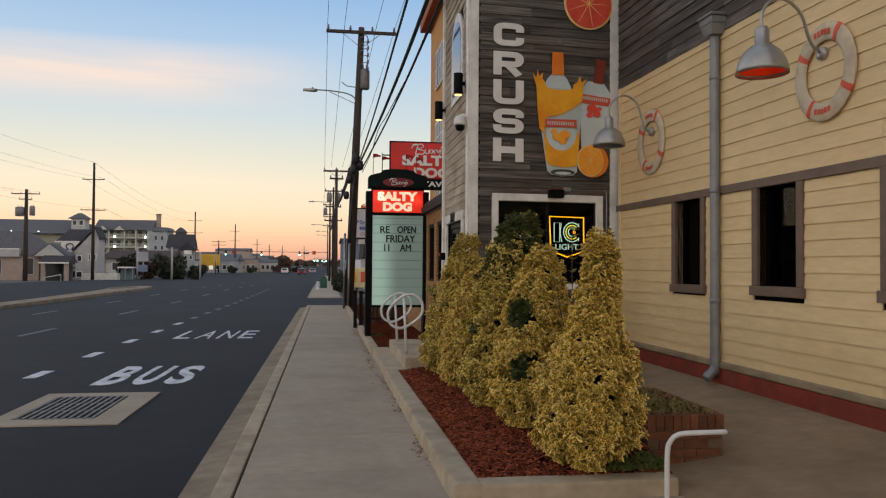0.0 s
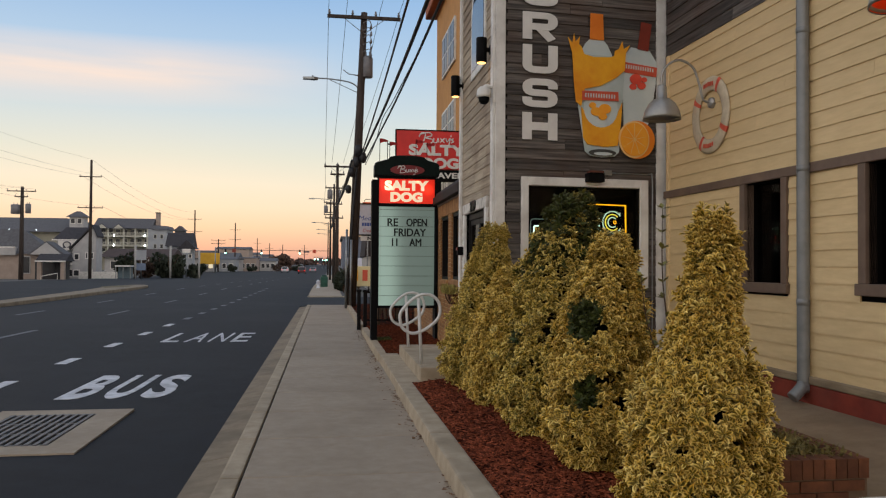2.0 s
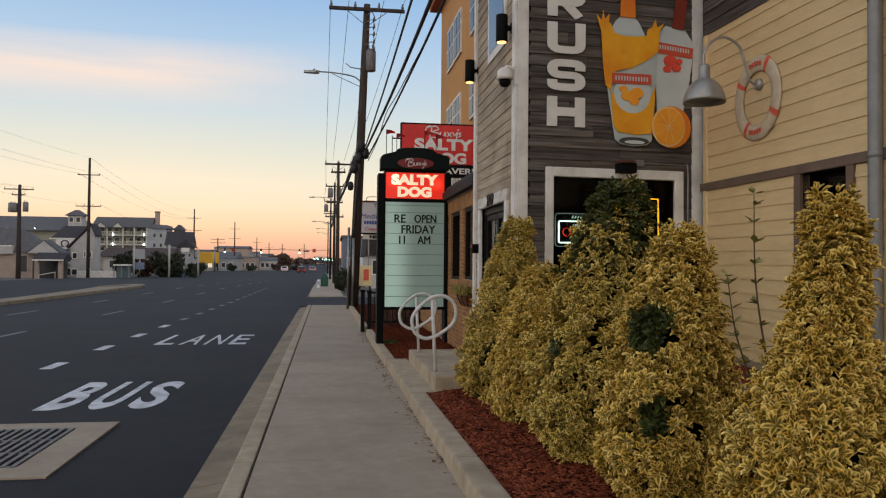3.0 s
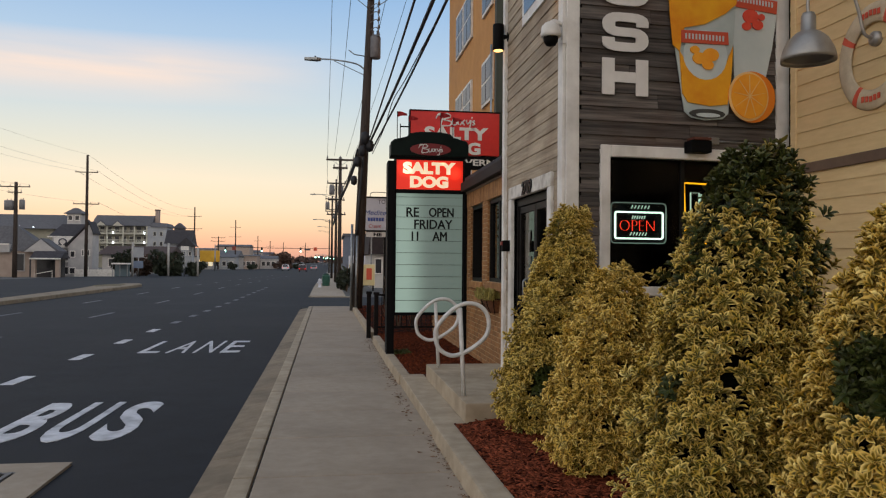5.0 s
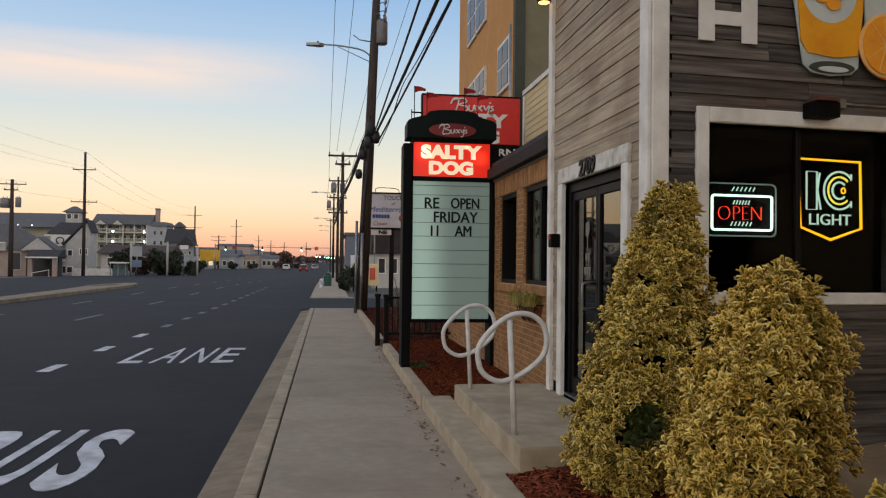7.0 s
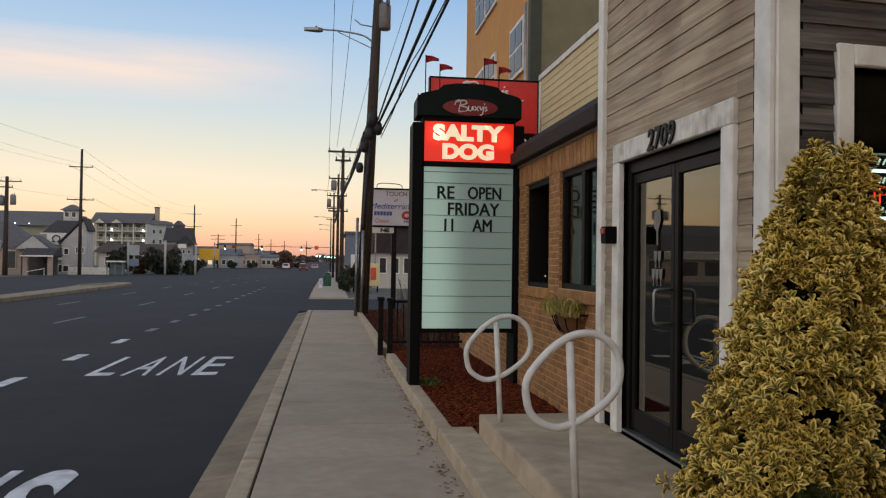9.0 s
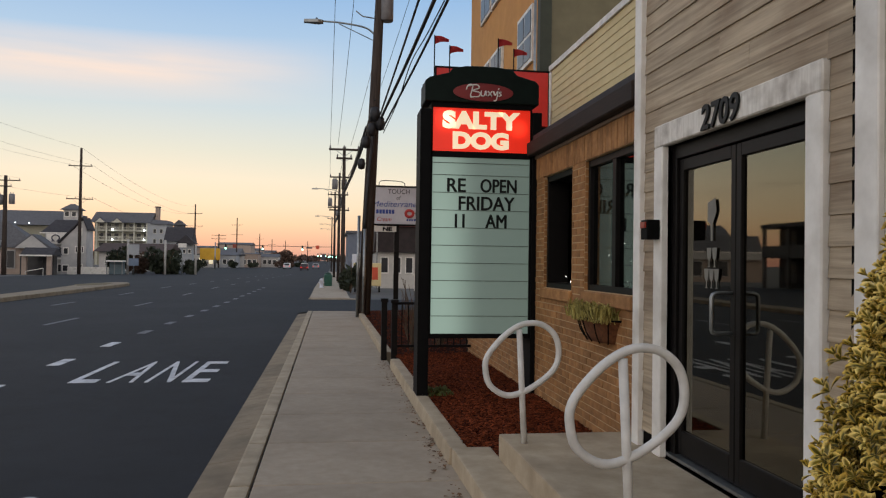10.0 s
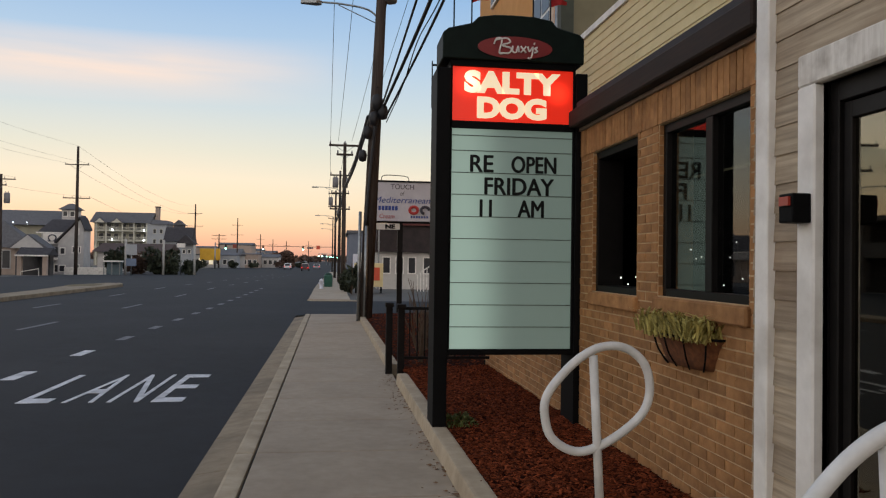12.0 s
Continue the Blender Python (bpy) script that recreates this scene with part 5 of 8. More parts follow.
for k in range(900):
    y = rng.uniform(5.5, 21)
    clump = 0.5 + 0.5 * math.sin(y * 2.3) * math.sin(y * 0.9 + 1)
    if rng.rand() > clump ** 2 + (0.10 if y < 12 else 0.35):
        continue
    x = 0.835 + drift(y) - abs(rng.randn()) * (0.05 if y < 12 else 0.085)
    if 10.95 < y < 14.0:
        x -= 0.035
    z, a, s = walk_z(y) + 0.004, rng.rand() * 6.28, 0.007 + 0.02 * rng.rand() ** 2
    b = len(v)
    for q in range(5):
        t = a + q * 1.257
        v.append((x + s * math.cos(t), y + s * math.sin(t) * 0.7, z + 0.012 * rng.rand()))
    f.append((b, b + 1, b + 2, b + 3, b + 4))
me = bpy.data.meshes.new("leaves")
me.from_pydata(v, [], f)
me.materials.append(LITTER)
lo = piece("leaves", me, litter, litter.matrix_basis.inverted())
lo["kind"] = litter["kind"] = "stuff"

# ---- fittings on the cream wall ----
spout = thing("downspout", (4.3, 8.1, 0.4), "grey metal downspout with a hopper head on the cream wall", "downspout")
bm = bmesh.new()
sx_, sy_ = 4.345, 8.12
tube(bm, smooth_path([(sx_, sy_, 4.45), (sx_, sy_, 3.0), (sx_, sy_, 0.72), (sx_ - 0.02, sy_ - 0.02, 0.58), (sx_ - 0.13, sy_ - 0.03, 0.47)], 5), 0.056, 14)
part("pipe", bm, SPOUT, spout)
for z, r in ((2.60, 0.060), (1.35, 0.060), (3.9, 0.060)):
    bm = bmesh.new()
    lathe(bm, [(r - 0.01, -0.03), (r, -0.025), (r, 0.025), (r - 0.01, 0.03)], (sx_, sy_, z), 16)
    part("collar", bm, SPOUT, spout)
bm = bmesh.new()
hexa(bm, [(sx_ - 0.08, sy_ - 0.09, 4.38), (sx_ + 0.08, sy_ - 0.09, 4.38), (sx_ + 0.08, sy_ + 0.09, 4.38), (sx_ - 0.08, sy_ + 0.09, 4.38),
          (sx_ - 0.11, sy_ - 0.14, 4.50), (sx_ + 0.08, sy_ - 0.14, 4.50), (sx_ + 0.08, sy_ + 0.14, 4.50), (sx_ - 0.11, sy_ + 0.14, 4.50)])
box(bm, sx_ - 0.115, sx_ + 0.08, sy_ - 0.145, sy_ + 0.145, 4.50, 4.58)
box(bm, sx_ - 0.135, sx_ + 0.08, sy_ - 0.165, sy_ + 0.165, 4.58, 4.615)
part("hopper", soften(bm, 0.008, 1), SPOUT, spout)

BULB = lit("warm_bulb", (255, 116, 36), 2.2)
SHADE_IN = mat("orange_lit_shade", (226, 92, 36), (238, 108, 48), 5, 0.5)


def gooseneck(x, y, z, wx, wy, wz, lit_up, label):
    lamp = thing("gooseneck_lamp", (wx, wy, wz), label, "wall lamp", "gooseneck lamps")
    bm = bmesh.new()
    prof = [(0.215, 0.0), (0.212, 0.035), (0.195, 0.10), (0.155, 0.18), (0.095, 0.235), (0.06, 0.25), (0.058, 0.37), (0.045, 0.40), (0.0, 0.405)]
    lathe(bm, [(0.19, 0.03)] + prof, (x, y, z), 28)
    bm.faces.ensure_lookup_table()
    bmesh.ops.delete(bm, geom=[fc for fc in bm.faces if len(fc.verts) > 4], context="FACES")
    part("shade", bm, LAMPGREY, lamp)
    bm = bmesh.new()
    lathe(bm, [(0.206, 0.006), (0.205, 0.035), (0.188, 0.10), (0.148, 0.178), (0.088, 0.230), (0.0, 0.235)], (x, y, z), 28)
    bm.faces.ensure_lookup_table()
    bmesh.ops.delete(bm, geom=[fc for fc in bm.faces if len(fc.verts) > 4], context="FACES")
    part("shade_lining", bm, SHADE_IN if lit_up else LAMPGREY, lamp)
    bm = bmesh.new()
    lathe(bm, [(0.0, 0.05), (0.03, 0.06), (0.042, 0.10), (0.03, 0.15), (0.02, 0.22), (0.0, 0.225)], (x, y, z), 14)
    part("bulb", bm, BULB if lit_up else LAMPGREY, lamp)
    bm = bmesh.new()
    dx, dy = wx - x, wy - y
    tube(bm, smooth_path([(x, y, z + 0.39), (x, y, z + 0.52), (x + dx * 0.12, y + dy * 0.12, z + 0.64), (x + dx * 0.35, y + dy * 0.35, z + 0.70), (x + dx * 0.60, y + dy * 0.60, z + 0.62),
                          (x + dx * 0.72, y + dy * 0.72, z + 0.44), (x + dx * 0.80, y + dy * 0.8, wz + 0.04), (wx - 0.04, wy, wz)], 6), 0.014, 9)
    part("arm", bm, LAMPGREY, lamp)
    bm = bmesh.new()
    tube(bm, [(wx - 0.06, wy, wz), (wx - 0.045, wy, wz), (wx + 0.01, wy, wz)], [0.03, 0.06, 0.065], 16)
    part("wall_plate", bm, LAMPGREY, lamp)


gooseneck(3.62, 5.95, 3.37, 4.465, 6.33, 3.69, True, "grey gooseneck wall lamp with a glowing orange inside")
gooseneck(3.73, 9.84, 3.36, 4.36, 9.84, 3.58, False, "grey gooseneck wall lamp, unlit")


def life_ring(x, y, z, label):
    ring = thing("life_ring", (x, y, z - 0.45), label, "life ring", "life rings")
    d = Vector((0.03, -1, 0)).normalized()
    bands = [0.55, 2.1, 3.7, 5.25]
    edges = []
    for b in bands:
        edges += [(b - 0.075, b + 0.075, True)]
    cuts, t = [], 0.0
    for a, b, _ in edges:
        cuts += [(t, a, False), (a, b, True)]
        t = b
    cuts.append((t, 2 * math.pi, False))
    for a, b, red in cuts:
        bm = bmesh.new()
        n_ = max(4, int((b - a) / 0.12))
        rows = []
        for i in range(n_ + 1):
            u = a + (b - a) * i / n_
            row_ = []
            for k in range(12):
                q = 2 * math.pi * k / 12
                big = 0.352 + (0.082 + (0.002 if red else 0)) * math.cos(q)
                row_.append(bm.verts.new(Vector((x, y, z)) + d * (big * math.sin(u) * 0.96) + Vector((0, 0, big * math.cos(u) * 1.04)) + Vector((-1, -0.03, 0)) * (0.022 * math.sin(q) * (1.12 if red else 1))))
            rows.append(row_)
        for r, q in zip(rows, rows[1:]):
            for k in range(12):
                bm.faces.new((r[k], r[(k + 1) % 12], q[(k + 1) % 12], q[k])).smooth = True
        part("red_band" if red else "ring_section", bm, RINGRED if red else RING, ring)
    for s in (1, -1):
        for k in range(5):
            bm = bmesh.new()
            c = Vector((x - 0.026, y, z + s * 0.362)) + d * (0.046 * (k - 2))
            box(bm, c.x - 0.004, c.x, c.y - 0.016, c.y + 0.016, c.z - 0.024 - 0.006 * abs(k - 2) * s, c.z + 0.024 - 0.006 * abs(k - 2) * s)
            part("letter_bar", bm, RINGRED, ring)


life_ring(4.435, 6.29, 3.51, "worn cream life ring with red bands on the cream wall")
life_ring(4.335, 9.86, 3.44, "small-looking cream life ring with red bands beside a lamp")

# ---- fittings on the tower ----
def plate(name, pts, off, material, parent, label="", thick=0.012):
    """A flat cut-out on the south face; pts: (x, z)."""
    bm = bmesh.new()
    lo_ = [bm.verts.new(SOUTH @ Vector(((x - 2) * 1.0032, -off - thick, z))) for x, z in pts]
    hi_ = [bm.verts.new(SOUTH @ Vector(((x - 2) * 1.0032, -off, z))) for x, z in pts]
    bm.faces.new(lo_)
    bm.faces.new(hi_[::-1])
    for i in range(len(lo_)):
        j = (i + 1) % len(lo_)
        bm.faces.new((lo_[i], hi_[i], hi_[j], lo_[j]))
    return part(name, bm, material, parent, label)


def disc(cx, cz, rx, rz=None, n=36, a0=0.0, a1=2 * math.pi):
    rz = rz or rx
    return [(cx + rx * math.cos(a0 + (a1 - a0) * k / n), cz + rz * math.sin(a0 + (a1 - a0) * k / n)) for k in range(n if a1 - a0 > 6.28 else n + 1)]


crush = thing("wall_lettering", (2.6, 10.93, 3.28), "white block letters CRUSH down a grey boarded wall", "lettering")


def ribbon(path, w):
    """Outline of a stroke of even width along a path."""
    left, right = [], []
    for i, (x, z) in enumerate(path):
        a = Vector(path[max(i - 1, 0)])
        c = Vector(path[min(i + 1, len(path) - 1)])
        p = Vector((x, z))
        d1 = (p - a).normalized() if i else (c - p).normalized()
        d2 = (c - p).normalized() if i < len(path) - 1 else d1
        n = Vector((-d1.y - d2.y, d1.x + d2.x)).normalized()
        off = n * (w / 2 / max(0.5, n.dot(Vector((-d1.y, d1.x)))))
        left.append(tuple(p + off))
        right.append(tuple(p - off))
    return left + right[::-1]


def arc_corner(path, r=0.10):
    """The same path with every inner corner rounded."""
    out_ = [path[0]]
    for a, p, c in zip(path, path[1:], path[2:]):
        a, p, c = Vector(a), Vector(p), Vector(c)
        ra, rc = min(r, (a - p).length * 0.49), min(r, (c - p).length * 0.49)
        p0, p1 = p + (a - p).normalized() * ra, p + (c - p).normalized() * rc
        for k in range(5):
            t = k / 4
            out_.append(tuple(p0 * (1 - t) ** 2 + p * 2 * t * (1 - t) + p1 * t * t))
    return out_ + [path[-1]]


STROKES = {"C": [[(1, 0.66), (1, 1), (0, 1), (0, 0), (1, 0), (1, 0.34)]],
           "R": [[(0, -0.2), (0, 1.2)], [(0.12, 1), (1, 1), (1, 0.46), (0.12, 0.46)], [(0.50, 0.40), (0.96, -0.2)]],
           "U": [[(0, 1.2), (0, 0), (1, 0), (1, 1.2)]],
           "S": [[(1, 0.7), (1, 1), (0, 1), (0, 0.5), (1, 0.5), (1, 0), (0, 0), (0, 0.3)]],
           "H": [[(0, -0.2), (0, 1.2)], [(1, -0.2), (1, 1.2)], [(0.16, 0.5), (0.84, 0.5)]]}


def block_letter(ch, x0, x1, z0, z1, w, wide, material, parent):
    """A heavy square letter cut from board; w: its level strokes, wide: its upright strokes."""
    k = wide / w
    bm = bmesh.new()
    for n_, stroke in enumerate(STROKES[ch]):
        pts_ = []
        for u, q in stroke:
            z = z0 + w / 2 + q * (z1 - z0 - w) if 0 <= q <= 1 else (z0 if q < 0 else z1)
            pts_.append((u * ((x1 - x0) / k - w) + w / 2, z))
        pts_ = ribbon(arc_corner(pts_, 0.07), w * (1.2 if ch == "H" and n_ == 2 else 1.0))
        pts_ = [(x0 + x * k, z) for x, z in pts_]
        lift = 0.034 - 0.003 * n_
        lo_ = [bm.verts.new(SOUTH @ Vector(((x - 2) * 1.0032, -lift - 0.012, z))) for x, z in pts_]
        hi_ = [bm.verts.new(SOUTH @ Vector(((x - 2) * 1.0032, -lift, z))) for x, z in pts_]
        bm.faces.new(lo_)
        bm.faces.new(hi_[::-1])
        for i in range(len(lo_)):
            j = (i + 1) % len(lo_)
            bm.faces.new((lo_[i], hi_[i], hi_[j], lo_[j]))
    part("letter", bm, material, parent)


for ch, z0, z1 in (("C", 4.985, 5.325), ("R", 4.55, 4.90), ("U", 4.12, 4.48), ("S", 3.685, 4.05), ("H", 3.27, 3.615)):
    block_letter(ch, 2.35, 2.82, z0, z1, 0.084, 0.125, SIGNWHITE, crush)
M_ORANGE = mat("printed_orange", (226, 136, 10), (248, 184, 36), 2.2, 0.5)
M_FRUIT = mat("printed_orange_flesh", (244, 156, 30), (250, 176, 52), 7, 0.5)
M_PEEL = mat("printed_orange_peel", (232, 124, 16), (240, 138, 24), 3, 0.5)
M_GLASSY = mat("printed_glass_grey", (168, 182, 180), (196, 206, 204), 2, 0.45)
M_CLEAR = mat("printed_bottle_white", (186, 198, 198), (208, 216, 214), 2, 0.45)
M_CAP1 = mat("printed_orange_cap", (226, 118, 24), (240, 136, 36), 3, 0.5)
M_CAP2 = mat("printed_brown_cap", (120, 44, 28), (142, 56, 36), 3, 0.5)
M_BAN = mat("printed_banner_red", (196, 74, 48), (208, 88, 60), 3, 0.5)
M_PINK = mat("printed_grapefruit", (214, 66, 48), (232, 88, 64), 6, 0.5)
M_RIM = mat("printed_fruit_rim", (236, 190, 120), (244, 204, 140), 4, 0.5)
drink = thing("drink_sign", (3.5, 10.98, 3.08), "cut-out wall sign of an orange drink glass and two bottles", "sign")
b2 = plate("bottle", [(3.84, 4.54), (4.10, 4.51), (4.205, 4.36), (4.21, 4.22), (4.15, 3.82), (4.05, 3.40), (3.74, 3.44), (3.70, 4.30), (3.74, 4.42)], 0.03, M_CLEAR, drink, "pale bottle with a brown cap")
plate("cap", [(3.925, 4.52), (4.075, 4.50), (4.125, 4.86), (3.975, 4.88)], 0.045, M_CAP2, b2, "brown cap")
plate("banner", [(3.715, 4.205), (4.19, 4.165), (4.20, 4.29), (3.715, 4.34)], 0.045, M_BAN, b2)
for k in range(12):
    x, z = 3.755 + 0.034 * k, 4.255 - 0.0028 * k
    plate("letter_bar", [(x, z), (x + 0.016, z), (x + 0.016, z + 0.05), (x, z + 0.05)], 0.059, M_CLEAR, b2, thick=0.003)
for cx, cz, r in ((3.90, 4.12, 0.085), (3.98, 4.04, 0.06), (3.86, 4.02, 0.05), (4.02, 4.12, 0.04)):
    plate("fruit", disc(cx, cz, r, r * 0.8, 18), 0.045 + r * 0.05, M_PINK, b2)
b1 = plate("bottle", [(3.13, 4.42), (3.20, 4.55), (3.27, 4.62), (3.43, 4.62), (3.50, 4.55), (3.57, 4.42), (3.57, 4.2), (3.13, 4.2)], 0.03, M_CLEAR, drink, "pale bottle with an orange cap")
plate("cap", [(3.255, 4.60), (3.45, 4.60), (3.435, 4.94), (3.265, 4.94)], 0.045, M_CAP1, b1, "orange cap")
gl = plate("glass", [(3.02, 4.40), (3.75, 4.40), (3.73, 4.1), (3.66, 3.15), (3.60, 3.095), (3.42, 3.075), (3.26, 3.095), (3.19, 3.15), (3.10, 3.7)], 0.045, M_GLASSY, drink, "tall glass")
rng = random.Random(6)
splash = [(3.03, 4.05), (3.06, 3.78), (3.13, 3.72), (3.18, 3.95), (3.40, 4.0), (3.62, 4.12), (3.735, 4.22), (3.75, 4.45), (3.81, 4.56), (3.72, 4.50), (3.70, 4.60), (3.655, 4.50), (3.60, 4.47), (3.585, 4.40), (3.52, 4.38), (3.30, 4.37), (3.17, 4.40), (3.13, 4.50), (3.10, 4.52), (3.11, 4.62), (3.05, 4.55), (3.03, 4.66), (3.01, 4.53), (2.95, 4.60), (2.985, 4.48), (3.01, 4.40)]
plate("juice", splash, 0.06, M_ORANGE, gl, "orange juice splash")
plate("juice", [(3.13, 3.72), (3.16, 3.32), (3.22, 3.235), (3.45, 3.21), (3.64, 3.235), (3.68, 3.5), (3.70, 3.80), (3.62, 3.62), (3.42, 3.48), (3.25, 3.55)], 0.062, M_ORANGE, gl)
plate("label", disc(3.40, 3.70, 0.235, 0.24, 24), 0.064, M_CLEAR, gl)
plate("banner", [(3.14, 3.80), (3.64, 3.81), (3.635, 3.93), (3.14, 3.92)], 0.078, M_BAN, gl)
for k in range(12):
    x = 3.175 + 0.036 * k
    plate("letter_bar", [(x, 3.838), (x + 0.017, 3.838), (x + 0.017, 3.89), (x, 3.89)], 0.092, M_CLEAR, gl, thick=0.003)
plate("foot_shade", disc(3.425, 3.135, 0.19, 0.045, 24), 0.064, mat("printed_dark_foot", (52, 54, 52), (84, 86, 82), 3, 0.5), gl)
plate("foot_glint", disc(3.43, 3.12, 0.13, 0.022, 20), 0.077, M_CLEAR, gl, thick=0.003)
for cx, cz, r in ((3.33, 3.66, 0.075), (3.45, 3.70, 0.085), (3.42, 3.60, 0.06), (3.28, 3.74, 0.05)):
    plate("fruit", disc(cx, cz, r, r * 0.75, 16), 0.078 + r * 0.05, M_FRUIT, gl)
orange = plate("orange", disc(3.90, 3.32, 0.255, 0.25), 0.075, M_PEEL, drink, "halved orange")
plate("rim", disc(3.855, 3.32, 0.215, 0.24), 0.088, M_RIM, orange)
plate("flesh", disc(3.855, 3.32, 0.195, 0.218), 0.101, M_FRUIT, orange)
for k in range(9):
    a = 2 * math.pi * k / 9 + 0.2
    ca, sa = math.cos(a), math.sin(a)
    plate("segment_line", [(3.855 - sa * 0.004, 3.32 + ca * 0.004), (3.855 + sa * 0.004, 3.32 - ca * 0.004), (3.855 + ca * 0.18 + sa * 0.003, 3.32 + sa * 0.205), (3.855 + ca * 0.18 - sa * 0.003, 3.32 + sa * 0.205)], 0.114, M_RIM, orange, thick=0.003)
grape = thing("fruit_sign", (3.9, 11.03, 5.32), "round cut-out wall sign of a halved grapefruit", "sign")
gr = plate("rind", disc(3.845, 5.715, 0.395), 0.03, M_RIM, grape)
plate("flesh", disc(3.845, 5.715, 0.362), 0.043, M_PINK, gr)
for k in range(9):
    a = 2 * math.pi * k / 9
    ca, sa = math.cos(a), math.sin(a)
    plate("segment_line", [(3.845 - sa * 0.006, 5.715 + ca * 0.006), (3.845 + sa * 0.006, 5.715 - ca * 0.006), (3.845 + ca * 0.34 + sa * 0.004, 5.715 + sa * 0.34), (3.845 + ca * 0.34 - sa * 0.004, 5.715 + sa * 0.34)], 0.056, M_RIM, gr, thick=0.003)

# flood light, junction box and conduit above the window
flood = thing("flood_light", SOUTH @ Vector((1.30, 0, 2.80)), "black flood light above the window frame", "flood light")
bm = bmesh.new()
for v in box(bm, 1.20, 1.42, -0.17, -0.04, 2.745, 2.86):
    v.co = SOUTH @ v.co
part("housing", soften(bm, 0.012, 2), BLACK, flood)
bm = bmesh.new()
for v in box(bm, 1.22, 1.40, -0.19, -0.06, 2.862, 2.885):
    v.co = SOUTH @ v.co
part("visor", bm, mat("rusty_visor", (86, 46, 34), (110, 60, 44), 9, 0.8), flood)
bm = bmesh.new()
for v in box(bm, 1.28, 1.34, -0.05, 0.0, 2.82, 2.90):
    v.co = SOUTH @ v.co
part("bracket", bm, BLACK, flood)
jb = thing("junction_box", SOUTH @ Vector((1.52, 0, 2.85)), "small grey junction box with thin conduit", "junction box")
bm = bmesh.new()
for v in box(bm, 1.455, 1.575, -0.05, 0.0, 2.845, 2.915):
    v.co = SOUTH @ v.co
part("box", soften(bm, 0.006, 1), GALV, jb)
bm = bmesh.new()
tube(bm, [SOUTH @ Vector(p) for p in smooth_path([(1.57, -0.03, 2.88), (2.08, -0.03, 2.875), (2.15, -0.035, 2.84), (2.155, -0.035, 2.3), (2.155, -0.035, 0.4)], 4)], 0.009, 7)
part("conduit", bm, GALV, jb)

# neon signs behind the south window
N_WHITE, N_RED, N_AMBER, N_YELLOW, N_MINT = lit("neon_white", (214, 246, 226), 2.6), lit("neon_red", (255, 60, 34), 2.4), lit("neon_amber", (255, 176, 20), 2.2), lit("neon_yellow", (226, 206, 70), 1.6), lit("neon_mint", (194, 226, 206), 1.1)


def neon(parent, pts, material, r=0.009, closed=False, depth=0.14, name="neon_tube"):
    bm = bmesh.new()
    tube(bm, [SOUTH @ Vector(((x - 2) * 1.0032, depth, z)) for x, z in pts], r, 6, closed)
    return part(name, bm, material, parent)


shield = thing("neon_sign", (3.55, 11.2, 1.86), "amber neon shield sign lit in a dark window", "neon sign", "neon window signs")
X0, X1 = 3.30, 3.85
neon(shield, [(X0, 2.485), (X1, 2.475), (X1 + 0.01, 1.96), (3.585, 1.87), (X0 + 0.02, 1.965)], N_AMBER, 0.011, True)
neon(shield, [(3.375, 2.39), (3.465, 2.39), (3.465, 2.10), (3.375, 2.10)], N_MINT, 0.007, True)
neon(shield, [(3.49, 2.38), (3.47, 2.25), (3.50, 2.10)], N_MINT, 0.007)
for r_, m_ in ((0.145, N_MINT), (0.105, N_YELLOW), (0.065, N_MINT)):
    neon(shield, disc(3.665, 2.25, r_ * 0.95, r_, 18, 0.75, 5.5), m_, 0.008)
neon(shield, disc(3.70, 2.25, 0.018, 0.022, 8), N_AMBER, 0.006, True)
neon(shield, [(3.77, 2.38), (3.77, 2.33)], N_MINT, 0.007)
neon(shield, [(3.77, 2.17), (3.77, 2.12)], N_MINT, 0.007)
words("neon_word", "LIGHT", 0.1, SOUTH @ pose(1.585, 0.135, 2.025, 90, 0, 0), N_MINT, shield, 0.004, 0.37, 0.085)
opn = thing("neon_sign", (2.85, 11.1, 1.9), "lit open sign with red neon word in a white neon frame", "neon sign", "neon window signs")


def rounded(x0, x1, z0, z1, r):
    pts_ = []
    for cx, cz, a in ((x1 - r, z1 - r, 0), (x0 + r, z1 - r, 90), (x0 + r, z0 + r, 180), (x1 - r, z0 + r, 270)):
        pts_ += [(cx + r * math.cos(radians(a + t)), cz + r * math.sin(radians(a + t))) for t in (0, 30, 60, 90)]
    return pts_


neon(opn, rounded(2.53, 3.11, 1.885, 2.275, 0.04), lit("sign_edge_glow", (150, 170, 160), 0.35), 0.006, True)
neon(opn, rounded(2.575, 3.075, 1.93, 2.185, 0.02), N_WHITE, 0.010, True)
words("neon_word", "OPEN", 0.1, SOUTH @ pose(0.805, 0.135, 2.055, 90, 0, 0), N_RED, opn, 0.004, 0.36, 0.10, -0.004)
for x0, x1, z in ((2.74, 2.95, 2.235), (2.75, 2.90, 2.135), (2.73, 2.92, 1.975)):
    for k in range(6):
        w_ = (x1 - x0) / 6
        neon(opn, [(x0 + w_ * k, z - 0.015), (x0 + w_ * k + w_ * 0.5, z + 0.015)], N_MINT, 0.005)
bm = bmesh.new()
for v in box(bm, 0.52, 1.12, 0.155, 0.165, 1.88, 2.28):
    v.co = SOUTH @ v.co
part("backing", bm, BLACK, opn)

